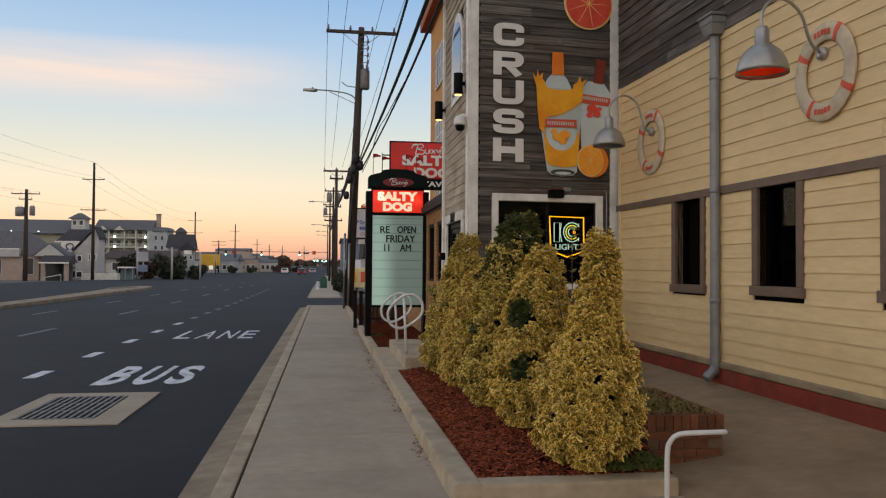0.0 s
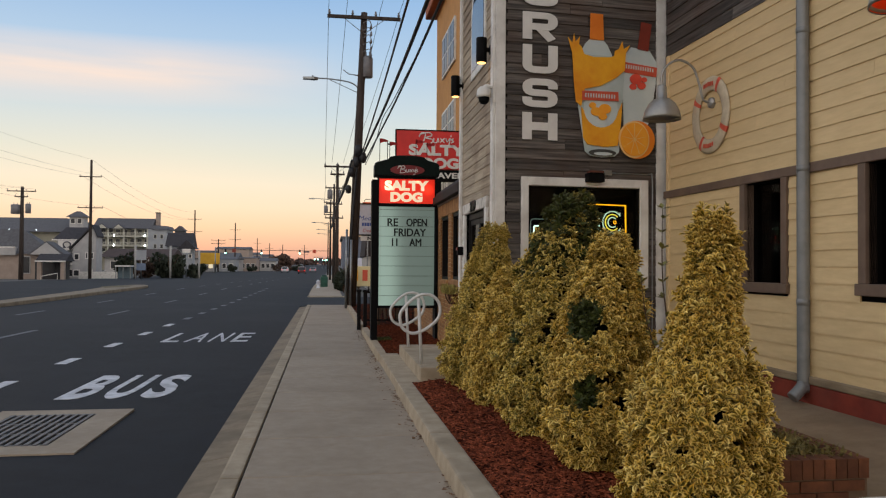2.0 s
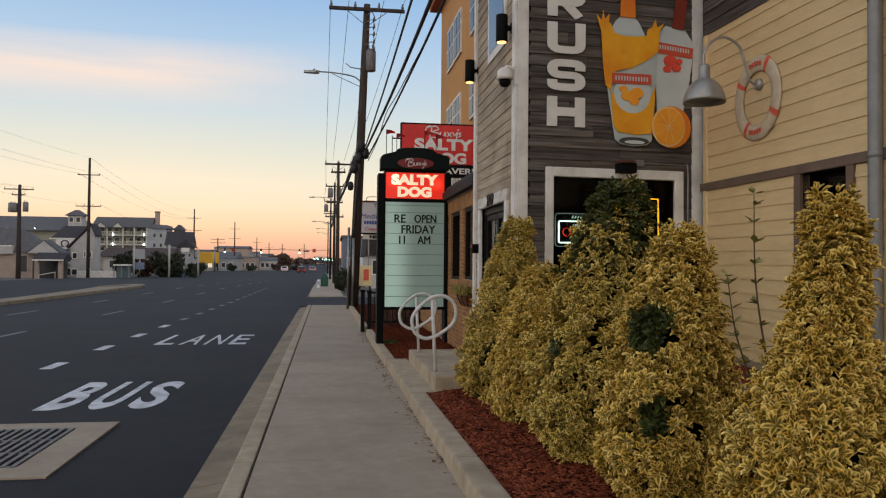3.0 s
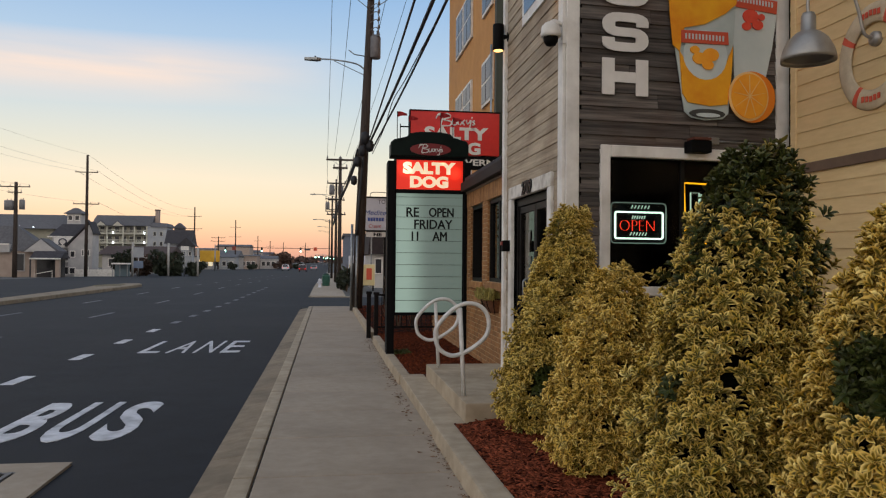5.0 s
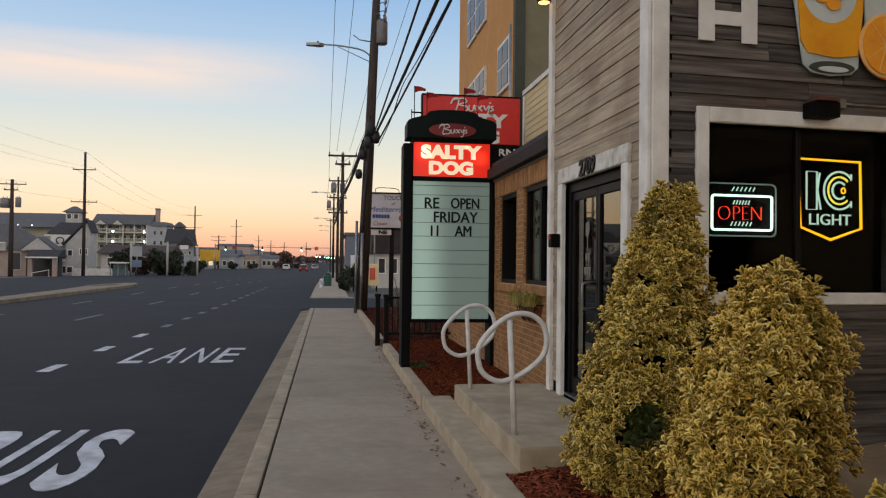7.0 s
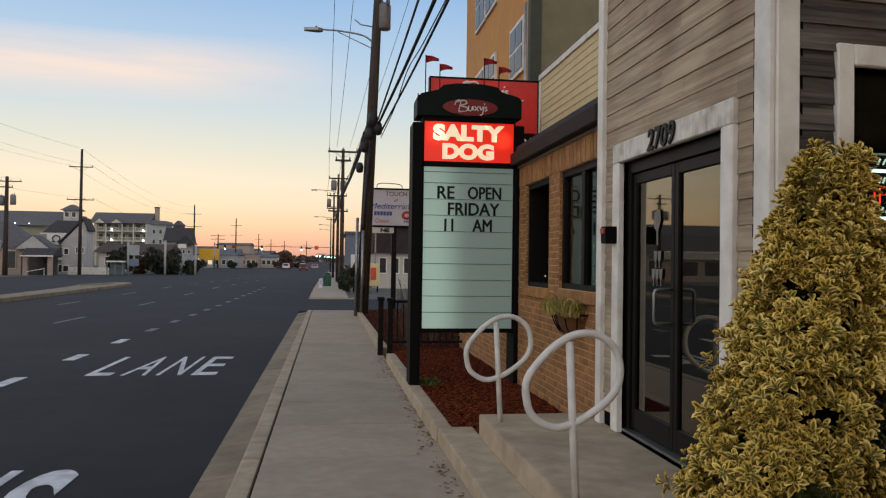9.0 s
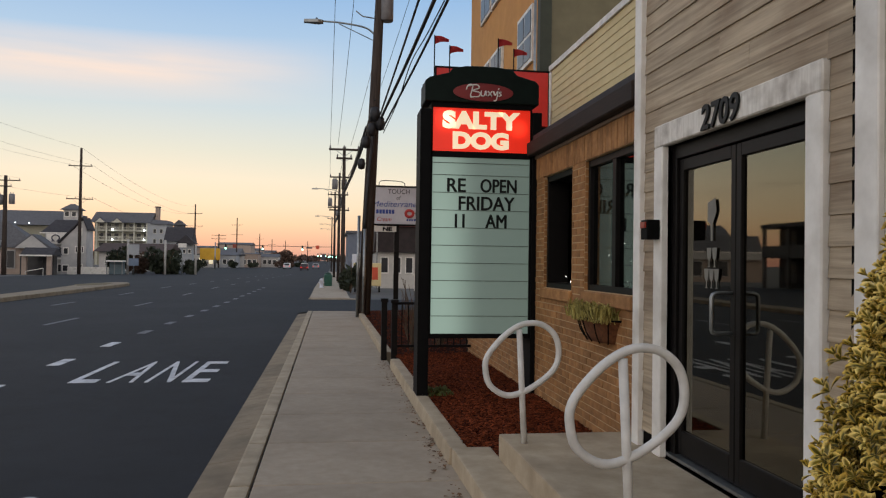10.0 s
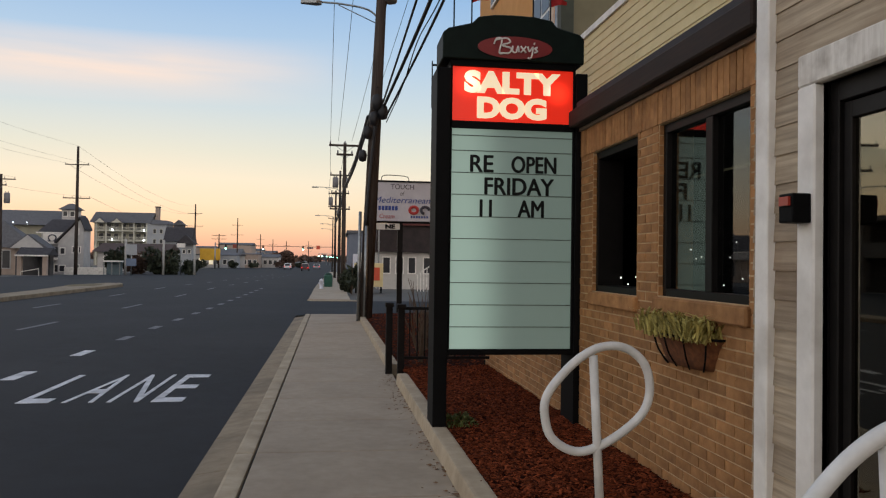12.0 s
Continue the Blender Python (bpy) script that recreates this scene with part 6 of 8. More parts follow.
# sconces and dome camera on the street face
for y, z, lab in ((11.15, 4.28, "black cylinder wall sconce with warm light below"), (13.25, 4.30, "black cylinder wall sconce with warm light below")):
    sc = thing("wall_sconce", (1.9, y, z), lab, "wall sconce", "street face sconces")
    bm = bmesh.new()
    lathe(bm, [(0.066, 0.0), (0.07, 0.01), (0.07, 0.31), (0.066, 0.32)], (1.87, y, z), 18)
    bm.faces.ensure_lookup_table()
    part("cylinder", bm, BLACK, sc)
    bm = bmesh.new()
    lathe(bm, [(0.0, -0.012), (0.05, -0.008), (0.058, 0.0)], (1.87, y, z), 18)
    part("lens", bm, lit("sconce_glow", (255, 190, 110), 3.0) if y < 12 else bpy.data.materials["sconce_glow"], sc)
    bm = bmesh.new()
    tube(bm, [(1.93, y, z + 0.17), (2.0, y, z + 0.17)], 0.03, 10)
    tube(bm, [(1.975, y, z + 0.17), (1.99, y, z + 0.17)], 0.06, 14)
    part("bracket", bm, BLACK, sc)
cam_dome = thing("dome_camera", (1.9, 10.95, 3.8), "white dome security camera on the tower corner", "security camera")
bm = bmesh.new()
lathe(bm, [(0.0, 0.16), (0.05, 0.155), (0.085, 0.12), (0.095, 0.05), (0.09, 0.02), (0.0, 0.02)], (1.86, 10.92, 3.76), 20)
part("housing", bm, WHITE, cam_dome)
bm = bmesh.new()
lathe(bm, [(0.07, 0.02), (0.066, -0.02), (0.045, -0.055), (0.0, -0.068)], (1.86, 10.92, 3.76), 18)
part("dome", bm, BLACK, cam_dome)
bm = bmesh.new()
tube(bm, smooth_path([(1.86, 10.92, 3.91), (1.90, 10.92, 3.93), (1.99, 10.93, 3.90)], 4), 0.022, 8)
box(bm, 1.965, 2.0, 10.885, 11.03, 3.72, 3.96)
part("arm", bm, WHITE, cam_dome)

# by the door: alarm light, decals
alarm = thing("alarm_box", (1.95, 12.95, 1.82), "small black alarm box with red lens by the door", "alarm box")
bm = bmesh.new()
box(bm, 1.865, 1.955, 12.90, 13.005, 1.82, 1.95)
part("case", soften(bm, 0.01, 2), BLACK, alarm)
bm = bmesh.new()
box(bm, 1.853, 1.867, 12.915, 12.985, 1.895, 1.935)
part("lens", bm, mat("red_lens", (150, 50, 40), (170, 64, 50), 6, 0.3), alarm)
DECAL = mat("white_decal", (104, 102, 95), (124, 122, 114), 5, 0.6)
decal = thing("door_decal", (2.06, 12.4, 1.6), "pale bottle and glasses decal on the door glass", "decal")


def west_plate(pts, x, material, parent, name="decal_shape"):
    bm = bmesh.new()
    lo_, hi_ = [bm.verts.new((x, y, z)) for y, z in pts], [bm.verts.new((x + 0.002, y, z)) for y, z in pts]
    bm.faces.new(lo_)
    bm.faces.new(hi_[::-1])
    for i in range(len(lo_)):
        j = (i + 1) % len(lo_)
        bm.faces.new((lo_[i], hi_[i], hi_[j], lo_[j]))
    part(name, bm, material, parent)


for y, z in ((12.44, 1.70), (12.375, 1.70), (12.47, 1.575), (12.41, 1.575), (12.35, 1.575)):
    west_plate([(y + 0.028, z + 0.06), (y + 0.02, z), (y + 0.004, z - 0.015), (y + 0.004, z - 0.05), (y + 0.02, z - 0.055), (y - 0.02, z - 0.055), (y - 0.004, z - 0.05), (y - 0.004, z - 0.015), (y - 0.02, z), (y - 0.028, z + 0.06)], 2.058, DECAL, decal)
west_plate([(12.46, 2.03), (12.37, 2.05), (12.355, 1.97), (12.40, 1.90), (12.40, 1.80), (12.42, 1.80), (12.425, 1.90), (12.46, 1.92)], 2.058, DECAL, decal)

# planter basket on the brick wall
basket = thing("wall_basket", (1.95, 14.2, 1.05), "brown half-round wall basket with dry yellow plants", "planter")
bm = bmesh.new()
rows = []
for j in range(5):
    q = j / 4
    rows.append([bm.verts.new((2.05 - (0.17 - 0.06 * q) * math.sin(math.pi * k / 12) * (1 - 0.25 * q), 14.22 + (0.41 - 0.12 * q) * math.cos(math.pi * k / 12), 1.20 - 0.18 * q ** 1.5)) for k in range(13)])
for r, q in zip(rows, rows[1:]):
    for k in range(12):
        bm.faces.new((r[k], r[k + 1], q[k + 1], q[k])).smooth = True
bm.faces.new(rows[-1])
bm.faces.new(rows[0])
part("coir_liner", bm, mat("coir", (82, 46, 24), (120, 74, 40), 24, 0.95, 0.012), basket)
bm = bmesh.new()
tube(bm, [(2.04, 14.635, 1.21)] + [(2.05 - 0.175 * math.sin(math.pi * k / 12), 14.22 + 0.415 * math.cos(math.pi * k / 12), 1.21) for k in range(13)], 0.008, 6)
part("rim_wire", bm, BLACK, basket)
for k in range(2, 12, 2):
    bm = bmesh.new()
    c, s = math.cos(math.pi * k / 12), math.sin(math.pi * k / 12)
    tube(bm, smooth_path([(2.05 - 0.177 * s, 14.22 + 0.417 * c, 1.21), (2.05 - 0.145 * s, 14.22 + 0.375 * c, 1.10), (2.05 - 0.09 * s, 14.22 + 0.29 * c, 1.015)], 3), 0.006, 5)
    part("rib_wire", bm, BLACK, basket)
blades(basket, "dry_foliage", lambda r: (1.955 + 0.19 * (r.rand() - 0.5), 14.22 + 0.80 * (r.rand() - 0.5), 1.18 + 0.04 * r.rand()), 700, 0.15, mat("dry_yellow_plant", (132, 122, 62), (186, 172, 98), 12, 0.8, vary=0.25, island=True), 5)


# ---- fence, roof sign, buildings behind ----
FENCE = mat("black_iron_fence", (17, 14, 13), (28, 24, 22), 9, 0.7, 0.002, spec=0.15)
fence = thing("fence", (1.3, 20.3, 0.1), "black iron railing with square posts at the end of the bed", "fence")
for x in (0.66, 0.80):
    bm = bmesh.new()
    box(bm, x - 0.045, x + 0.045, 20.22 + (0.0 if x > 0.7 else 0.35), 20.34 + (0.0 if x > 0.7 else 0.35), 0.0, 1.02)
    box(bm, x - 0.06, x + 0.06, 20.2 + (0.0 if x > 0.7 else 0.35), 20.36 + (0.0 if x > 0.7 else 0.35), 0.98, 1.04)
    part("post", soften(bm, 0.008, 1), FENCE, fence)
for z in (0.98, 0.30):
    bm = bmesh.new()
    box(bm, 0.84, 2.04, 20.27, 20.30, z - 0.02, z + 0.02)
    part("rail", bm, FENCE, fence)
bm = bmesh.new()
box(bm, -0.009, 0.009, -0.009, 0.009, 0, 0.70)
bar = mesh_of("baluster", bm, FENCE)
for k in range(11):
    piece("baluster", bar, fence, fence.matrix_basis.inverted() @ Matrix.Translation((0.92 + 0.105 * k, 20.285, 0.29)))
# bare shrubs behind the railing
for k, (x, y) in enumerate(((1.2, 21.3), (1.75, 21.8), (1.5, 23.0))):
    bare = thing("bare_shrub", (x, y, 0.0), "leafless brown shrub behind the railing", "shrub", "bare shrubs")
    rr = random.Random(k)
    for j in range(16):
        bm = bmesh.new()
        a, s = rr.uniform(0, 6.28), rr.uniform(0.1, 0.4)
        tube(bm, smooth_path([(x, y, 0.0), (x + s * 0.4 * math.cos(a), y + s * 0.4 * math.sin(a), 0.5), (x + s * math.cos(a + 0.4), y + s * math.sin(a + 0.4), rr.uniform(0.8, 1.35))], 3), [0.012, 0.011, 0.010, 0.009, 0.008, 0.006, 0.004], 5)
        part("twig", bm, BARK, bare)

roof_sign = thing("roof_sign", (2.9, 22.8, 3.06), "large red roof sign with white letters above a black strip", "sign")
bm = bmesh.new()
box(bm, 1.74, 3.99, 22.8, 23.0, 4.36, 5.44)
panel = part("panel", soften(bm, 0.01, 1), REDSIGN, roof_sign)
bm = bmesh.new()
box(bm, 1.72, 4.01, 22.79, 23.01, 5.44, 5.47)
box(bm, 1.72, 1.745, 22.79, 23.01, 4.36, 5.44)
part("edge", bm, BLACK, roof_sign)
script_mark(2.86, 22.79, 5.22, 1.0, 0.33, SIGNWHITE, panel)
words("lettering", "SALTY", 0.3, facing_south(2.90, 22.79, 4.90), SIGNWHITE, panel, 0.006, 1.62, 0.32, 0.014)
words("lettering", "DOG", 0.3, facing_south(2.98, 22.79, 4.53), SIGNWHITE, panel, 0.006, 1.06, 0.31, 0.014)
bm = bmesh.new()
box(bm, 2.2, 3.99, 22.8, 23.0, 4.02, 4.34)
strip_ = part("strip", bm, BLACK, roof_sign, "black strip with white word")
words("lettering", "'S TAVERN", 0.2, facing_south(3.16, 22.79, 4.19), SIGNWHITE, strip_, 0.004, 1.45, 0.17, 0.006)
for x in (2.4, 3.6):
    bm = bmesh.new()
    box(bm, x - 0.05, x + 0.05, 22.85, 22.95, 3.02, 4.36)
    part("leg", bm, BLACK, roof_sign)
bm = bmesh.new()
tube(bm, [(1.72, 22.9, 5.05), (1.50, 22.9, 5.05)], 0.02, 6)
tube(bm, [(1.50, 22.9, 5.12), (1.50, 22.9, 4.3)], 0.012, 6)
part("bracket", bm, BLACK, roof_sign)

house = thing("orange_building", (6.5, 28, 0), "four-storey building with orange stucco front and olive side", "building")
bm = bmesh.new()
box(bm, 4.36, 11.0, 24.7, 33.8, -0.1, 12.3)
part("wall", bm, ORANGEWALL, house, "orange stucco front")
bm = bmesh.new()
box(bm, 4.33, 11.0, 24.45, 24.7, -0.1, 12.3)
part("wall", bm, OLIVE, house, "olive side wall")
bm = bmesh.new()
box(bm, 4.24, 4.50, 24.38, 24.62, 0.0, 12.3)
part("corner_trim", bm, mat("dark_green_trim", (42, 46, 34), (54, 58, 44), 4, 0.7), house, "dark green corner trim")
bm = bmesh.new()
box(bm, 3.9, 11.2, 24.2, 34.2, 12.3, 12.7)
part("roof", soften(bm, 0.03, 1), mat("rust_eave", (150, 78, 44), (168, 92, 54), 4, 0.8), house, "rust-red eave")
for (ya, yb) in ((25.3, 26.9), (28.6, 31.9)):
    for z0, z1 in ((3.6, 5.0), (6.35, 7.7), (9.1, 10.7)):
        n_ = 2 if yb - ya > 2 else 1
        for k in range(n_):
            a = ya + (yb - ya) / n_ * k
            b = a + (yb - ya) / n_ - 0.15
            bm = bmesh.new()
            box(bm, 4.29, 4.37, a, b, z0, z1)
            wn_ = part("window", bm, WHITE, house, "white framed sash window")
            for (c, d) in ((a + 0.1, (a + b) / 2 - 0.05), ((a + b) / 2 + 0.05, b - 0.1)):
                bm = bmesh.new()
                box(bm, 4.275, 4.292, c, d, z0 + 0.1, (z0 + z1) / 2 - 0.04)
                box(bm, 4.275, 4.292, c, d, (z0 + z1) / 2 + 0.04, z1 - 0.1)
                part("pane", bm, DARKPANE, wn_)
bm = bmesh.new()
tube(bm, [(4.0, 23.9, 3.0), (4.0, 23.9, 7.5)], 0.03, 6)
single("vent_pipe", bm, GALV, "thin grey pipe rising from the roof", "pipe")


# ---- poles and wires ----
def utility_pole(x, y, z0, top, lean=(0, 0), r=0.16, arms=(), tank=None, label="weathered wooden utility pole", group="utility poles", lamp=None):
    ob = thing("utility_pole", (x, y, z0), label, "utility pole", group)

    def at(z):
        u = (z - z0) / (top - z0)
        return Vector((x + lean[0] * u, y + lean[1] * u, z))
    bm = bmesh.new()
    tube(bm, [at(z0 - 0.2), at(z0 + (top - z0) * 0.5), at(top)], [r, r * 0.85, r * 0.62], 14)
    part("pole", bm, POLE, ob)
    for z, half, ins in arms:
        bm = bmesh.new()
        c = at(z)
        box(bm, c.x - half, c.x + half, c.y - r - 0.05, c.y - r + 0.06, z - 0.06, z + 0.06)
        arm = part("crossarm", bm, POLE, ob)
        for k in range(ins):
            xx = c.x - half + 0.08 + (2 * half - 0.16) * k / max(1, ins - 1)
            bm = bmesh.new()
            lathe(bm, [(0.02, 0), (0.05, 0.05), (0.055, 0.10), (0.03, 0.13), (0.04, 0.18), (0.0, 0.22)], (xx, c.y - r, z + 0.06), 8)
            part("insulator", bm, CERAMIC, arm)
        for s in (-1, 1):
            bm = bmesh.new()
            tube(bm, [(c.x + s * half * 0.55, c.y - r, z - 0.05), (c.x, c.y - r, z - half * 0.45)], 0.014, 5)
            part("brace", bm, GALV, arm)
    if tank:
        for (dx, z, rr, hh) in tank:
            bm = bmesh.new()
            c = at(z)
            lathe(bm, [(rr * 0.9, 0), (rr, 0.03), (rr, hh - 0.05), (rr * 0.8, hh), (0.1, hh + 0.04), (0, hh + 0.04)], (c.x + dx, c.y - 0.05, z), 16)
            t_ = part("transformer", bm, CERAMIC, ob, "grey transformer can")
            for s in (-0.4, 0.4):
                bm = bmesh.new()
                lathe(bm, [(0.03, 0), (0.05, 0.06), (0.03, 0.12), (0.045, 0.18), (0, 0.24)], (c.x + dx + s * rr, c.y - 0.05, z + hh), 8)
                part("bushing", bm, CERAMIC, t_)
    if lamp:
        z, reach, rise = lamp
        c = at(z)
        bm = bmesh.new()
        tube(bm, smooth_path([(c.x, c.y, z), (c.x - 0.35, c.y, z + rise * 0.72), (c.x - reach * 0.5, c.y, z + rise), (c.x - reach + 0.45, c.y, z + rise + 0.02)], 5), 0.028, 7)
        arm = part("lamp_arm", bm, GALV, ob)
        bm = bmesh.new()
        tube(bm, [(c.x, c.y, z - 0.12), (c.x - reach * 0.55, c.y, z + rise - 0.03)], 0.014, 6)
        part("stay", bm, GALV, arm)
        bm = bmesh.new()
        hx = c.x - reach
        slab(bm, [(hx - 0.08, c.y - 0.06), (hx + 0.35, c.y - 0.14), (hx + 0.5, c.y - 0.06), (hx + 0.5, c.y + 0.06), (hx + 0.35, c.y + 0.14), (hx - 0.08, c.y + 0.06)], z + rise - 0.05, z + rise + 0.05)
        part("lamp_head", soften(bm, 0.02, 2), GALV, arm)
        bm = bmesh.new()
        lathe(bm, [(0.03, 0), (0.03, 0.06), (0, 0.08)], (hx + 0.3, c.y, z + rise + 0.05), 8)
        part("photocell", bm, BLACK, arm)
    return ob


main_pole = utility_pole(0.72, 31.3, -0.05, 11.5, (0.42, 0), 0.20, ((11.25, 1.42, 4),), ((0.24, 8.95, 0.20, 0.80),), "tall leaning wooden utility pole with transformer and street lamp", lamp=(8.42, 2.15, 0.42))
for dx, dy, top, r in ((-0.20, -0.16, 3.0, 0.045), (-0.02, -0.25, 2.6, 0.05)):
    bm = bmesh.new()
    tube(bm, [(0.72 + dx, 31.3 + dy, -0.1), (0.74 + dx, 31.3 + dy, top)], r, 9)
    part("conduit", bm, GALV, main_pole, "grey conduit")
bm = bmesh.new()
tube(bm, smooth_path([(0.70, 31.08, 2.6), (0.78, 31.06, 3.8), (0.90, 31.05, 5.2), (0.95, 31.05, 5.9)], 4), 0.05, 8)
part("riser_cable", bm, CABLE, main_pole)
for x, z, r in ((0.96, 6.05, 0.17), (1.12, 5.78, 0.15), (0.70, 5.2, 0.13), (0.58, 4.55, 0.12), (0.88, 5.6, 0.14)):
    bm = bmesh.new()
    lathe(bm, [(0.0, -1.5 * r), (r * 0.8, -1.2 * r), (r, 0), (r * 0.75, 1.1 * r), (0, 1.4 * r)], (x, 31.0, z), 10)
    part("splice_case", bm, CABLE, main_pole)
bm = bmesh.new()
tube(bm, [(0.95, 31.2, 9.0), (0.55, 31.2, 9.05), (0.35, 31.2, 9.2)], 0.02, 6)
part("pin", bm, GALV, main_pole)
for k in range(5):
    bm = bmesh.new()
    z = 9.9 + 0.28 * k
    tube(bm, smooth_path([(1.1, 31.1, z), (1.32, 31.05, z + 0.12), (1.42, 31.05, z - 0.1)], 3), 0.018, 5)
    lathe(bm, [(0.03, 0), (0.05, 0.08), (0.03, 0.16)], (1.40, 31.05, z - 0.22), 7)
    part("cutout", bm, CERAMIC, main_pole)

p3 = utility_pole(0.30, 56, -0.25, 8.75, (0, 0), 0.15, ((8.55, 0.95, 3), (8.0, 0.5, 2)), None)
utility_pole(0.12, 78, -0.35, 9.6, (0, 0), 0.15, ((9.2, 0.9, 3), (7.6, 0.8, 3), (6.2, 0.9, 2)), ((-0.42, 8.1, 0.26, 0.9), (0.42, 8.1, 0.26, 0.9)), lamp=(7.7, 2.4, 0.4))
utility_pole(-0.30, 104, -0.6, 10.2, (0, 0), 0.16, ((9.8, 0.9, 3), (8.2, 0.9, 3)), ((-0.62, 8.4, 0.27, 0.95), (0.62, 8.4, 0.27, 0.95)), lamp=(6.7, 2.4, 0.4))
utility_pole(-0.35, 136, -0.9, 11.0, (0, 0), 0.16, ((10.6, 1.0, 3),), ((0.4, 9.0, 0.25, 0.9),), lamp=(7.2, 2.4, 0.4))
utility_pole(-1.0, 175, -0.9, 11.0, (0, 0), 0.16, ((10.6, 1.0, 3),), None, lamp=(8.0, 2.4, 0.4))
utility_pole(-39.2, 105, -0.75, 11.2, (0, 0), 0.30, ((10.6, 1.75, 4), (9.9, 0.8, 2)), ((-0.75, 7.7, 0.55, 1.2), (0.75, 7.8, 0.33, 1.2)), "pale utility pole with two transformer cans")
utility_pole(-33.9, 115, -0.85, 16.1, (0, 0), 0.24, ((13.7, 1.5, 3), (9.3, 1.7, 4)), None, "tall dark utility pole across the street")
for x, y, top in ((-44.8, 260, 18.9), (-40.5, 330, 18.5), (-42.9, 450, 16), (-36.0, 450, 13), (-33.0, 520, 14), (-20, 560, 15)):
    utility_pole(x, y, -0.95, top, (0, 0), 0.3, ((top - 3, 2.2, 2), (top - 7, 2.4, 2)), None, "distant tall utility pole", "distant poles")
utility_pole(-32.9, 230, -0.95, 8.6, (0, 0), 0.22, ((8.2, 2.0, 3), (7.2, 2.0, 3)), None, "distant utility pole with crossarms", "distant poles")
utility_pole(-20.0, 42.6, -0.25, 7.7, (0, 0), 0.15, ((7.4, 1.0, 3), (6.2, 0.7, 2)), None, "utility pole across the street", lamp=(5.2, 2.0, 0.3))
utility_pole(2.0, -16, 0.2, 11.5, (0, 0), 0.2, ((11.2, 1.4, 4),), None)


def wire(points, r, label, group, name="cable", steps=7):
    bm = bmesh.new()
    tube(bm, smooth_path(points, steps), r, 6)
    single(name, bm, CABLE, label, "cable", group)


def sagging(a, b, sag, n=8):
    return [(a[0] + (b[0] - a[0]) * k / n, a[1] + (b[1] - a[1]) * k / n, a[2] + (b[2] - a[2]) * k / n - 4 * sag * (k / n) * (1 - k / n)) for k in range(n + 1)]


for a, m1, m2, e, r in (((1.12, 31, 6.05), (1.38, 24, 6.75), (1.35, 13.4, 6.6), (1.6, -16, 8.2), 0.026), ((1.15, 31, 5.95), (1.58, 24, 6.55), (1.66, 13.4, 6.45), (1.85, -16, 8.0), 0.042), ((1.18, 31, 5.6), (1.78, 24, 6.45), (1.88, 13.4, 6.40), (2.1, -16, 7.9), 0.030)):
    wire([a, m1, m2, ((m2[0] + e[0]) / 2, 0.0, 6.9), e], r, "thick black cable bundle overhead", "overhead cables")
wire([(1.22, 31, 5.5), (1.45, 28.5, 5.95), (1.55, 26, 6.35), (1.72, 24, 6.5), (1.80, 19, 6.35)], 0.014, "thin black drop wire overhead", "overhead cables")
for k, x in enumerate((-0.24, 0.45, 1.75, 2.52)):
    wire(sagging((x, 31.1, 11.55), (x + 0.9 - 0.1 * k, -16, 11.6), 0.5), 0.009, "thin black overhead power wire", "power wires")
    wire(sagging((x, 31.1, 11.55), (0.30 + (-0.87, -0.4, 0.4, 0.87)[k], 56, 8.85), 0.35), 0.010, "thin black overhead power wire", "power wires")
for dz, dx, r in ((0, 0, 0.045), (-0.25, -0.15, 0.035), (0.25, 0.05, 0.03), (-0.5, -0.2, 0.025), (0.6, 0.1, 0.02)):
    wire(sagging((0.85 + dx, 31, 5.9 + dz), (0.25 + dx, 56, 5.9 + dz), 0.35), r, "black cable sagging between poles", "cables along the street")
    wire(sagging((0.25 + dx, 56, 5.9 + dz), (0.10 + dx, 78, 6.0 + dz), 0.3), r, "black cable sagging between poles", "cables along the street")
    wire(sagging((0.10 + dx, 78, 6.0 + dz), (-0.3 + dx, 104, 6.3 + dz), 0.3), r, "black cable sagging between poles", "cables along the street")
for k, dx in enumerate((-0.87, 0.0, 0.87)):
    wire(sagging((0.30 + dx, 56, 8.8), (0.12 + dx, 78, 9.4), 0.25), 0.012, "thin black overhead power wire", "power wires")
    wire(sagging((0.12 + dx, 78, 9.4), (-0.3 + dx, 104, 10.0), 0.3), 0.014, "thin black overhead power wire", "power wires")
    wire(sagging((-0.3 + dx, 104, 10.0), (-0.35 + dx, 136, 10.8), 0.3), 0.016, "thin black overhead power wire", "power wires")
for dx, z in ((-1.4, 13.9), (1.4, 13.9), (0, 16.2), (1.6, 9.5)):
    wire(sagging((-33.9 + dx, 115, z), (-44.8 + dx, 260, z + 2), 2.0), 0.014, "thin black wire across the street", "far wires")
    wire(sagging((-33.9 + dx, 115, z), (-36 + dx, 25, z + 1), 1.5), 0.009, "thin black wire across the street", "far wires")
for dx in (-1.6, 0.5, 1.6):
    wire(sagging((-39.2 + dx, 105, 10.9), (-43 + dx, 20, 11.5), 1.2), 0.008, "thin black wire across the street", "far wires")

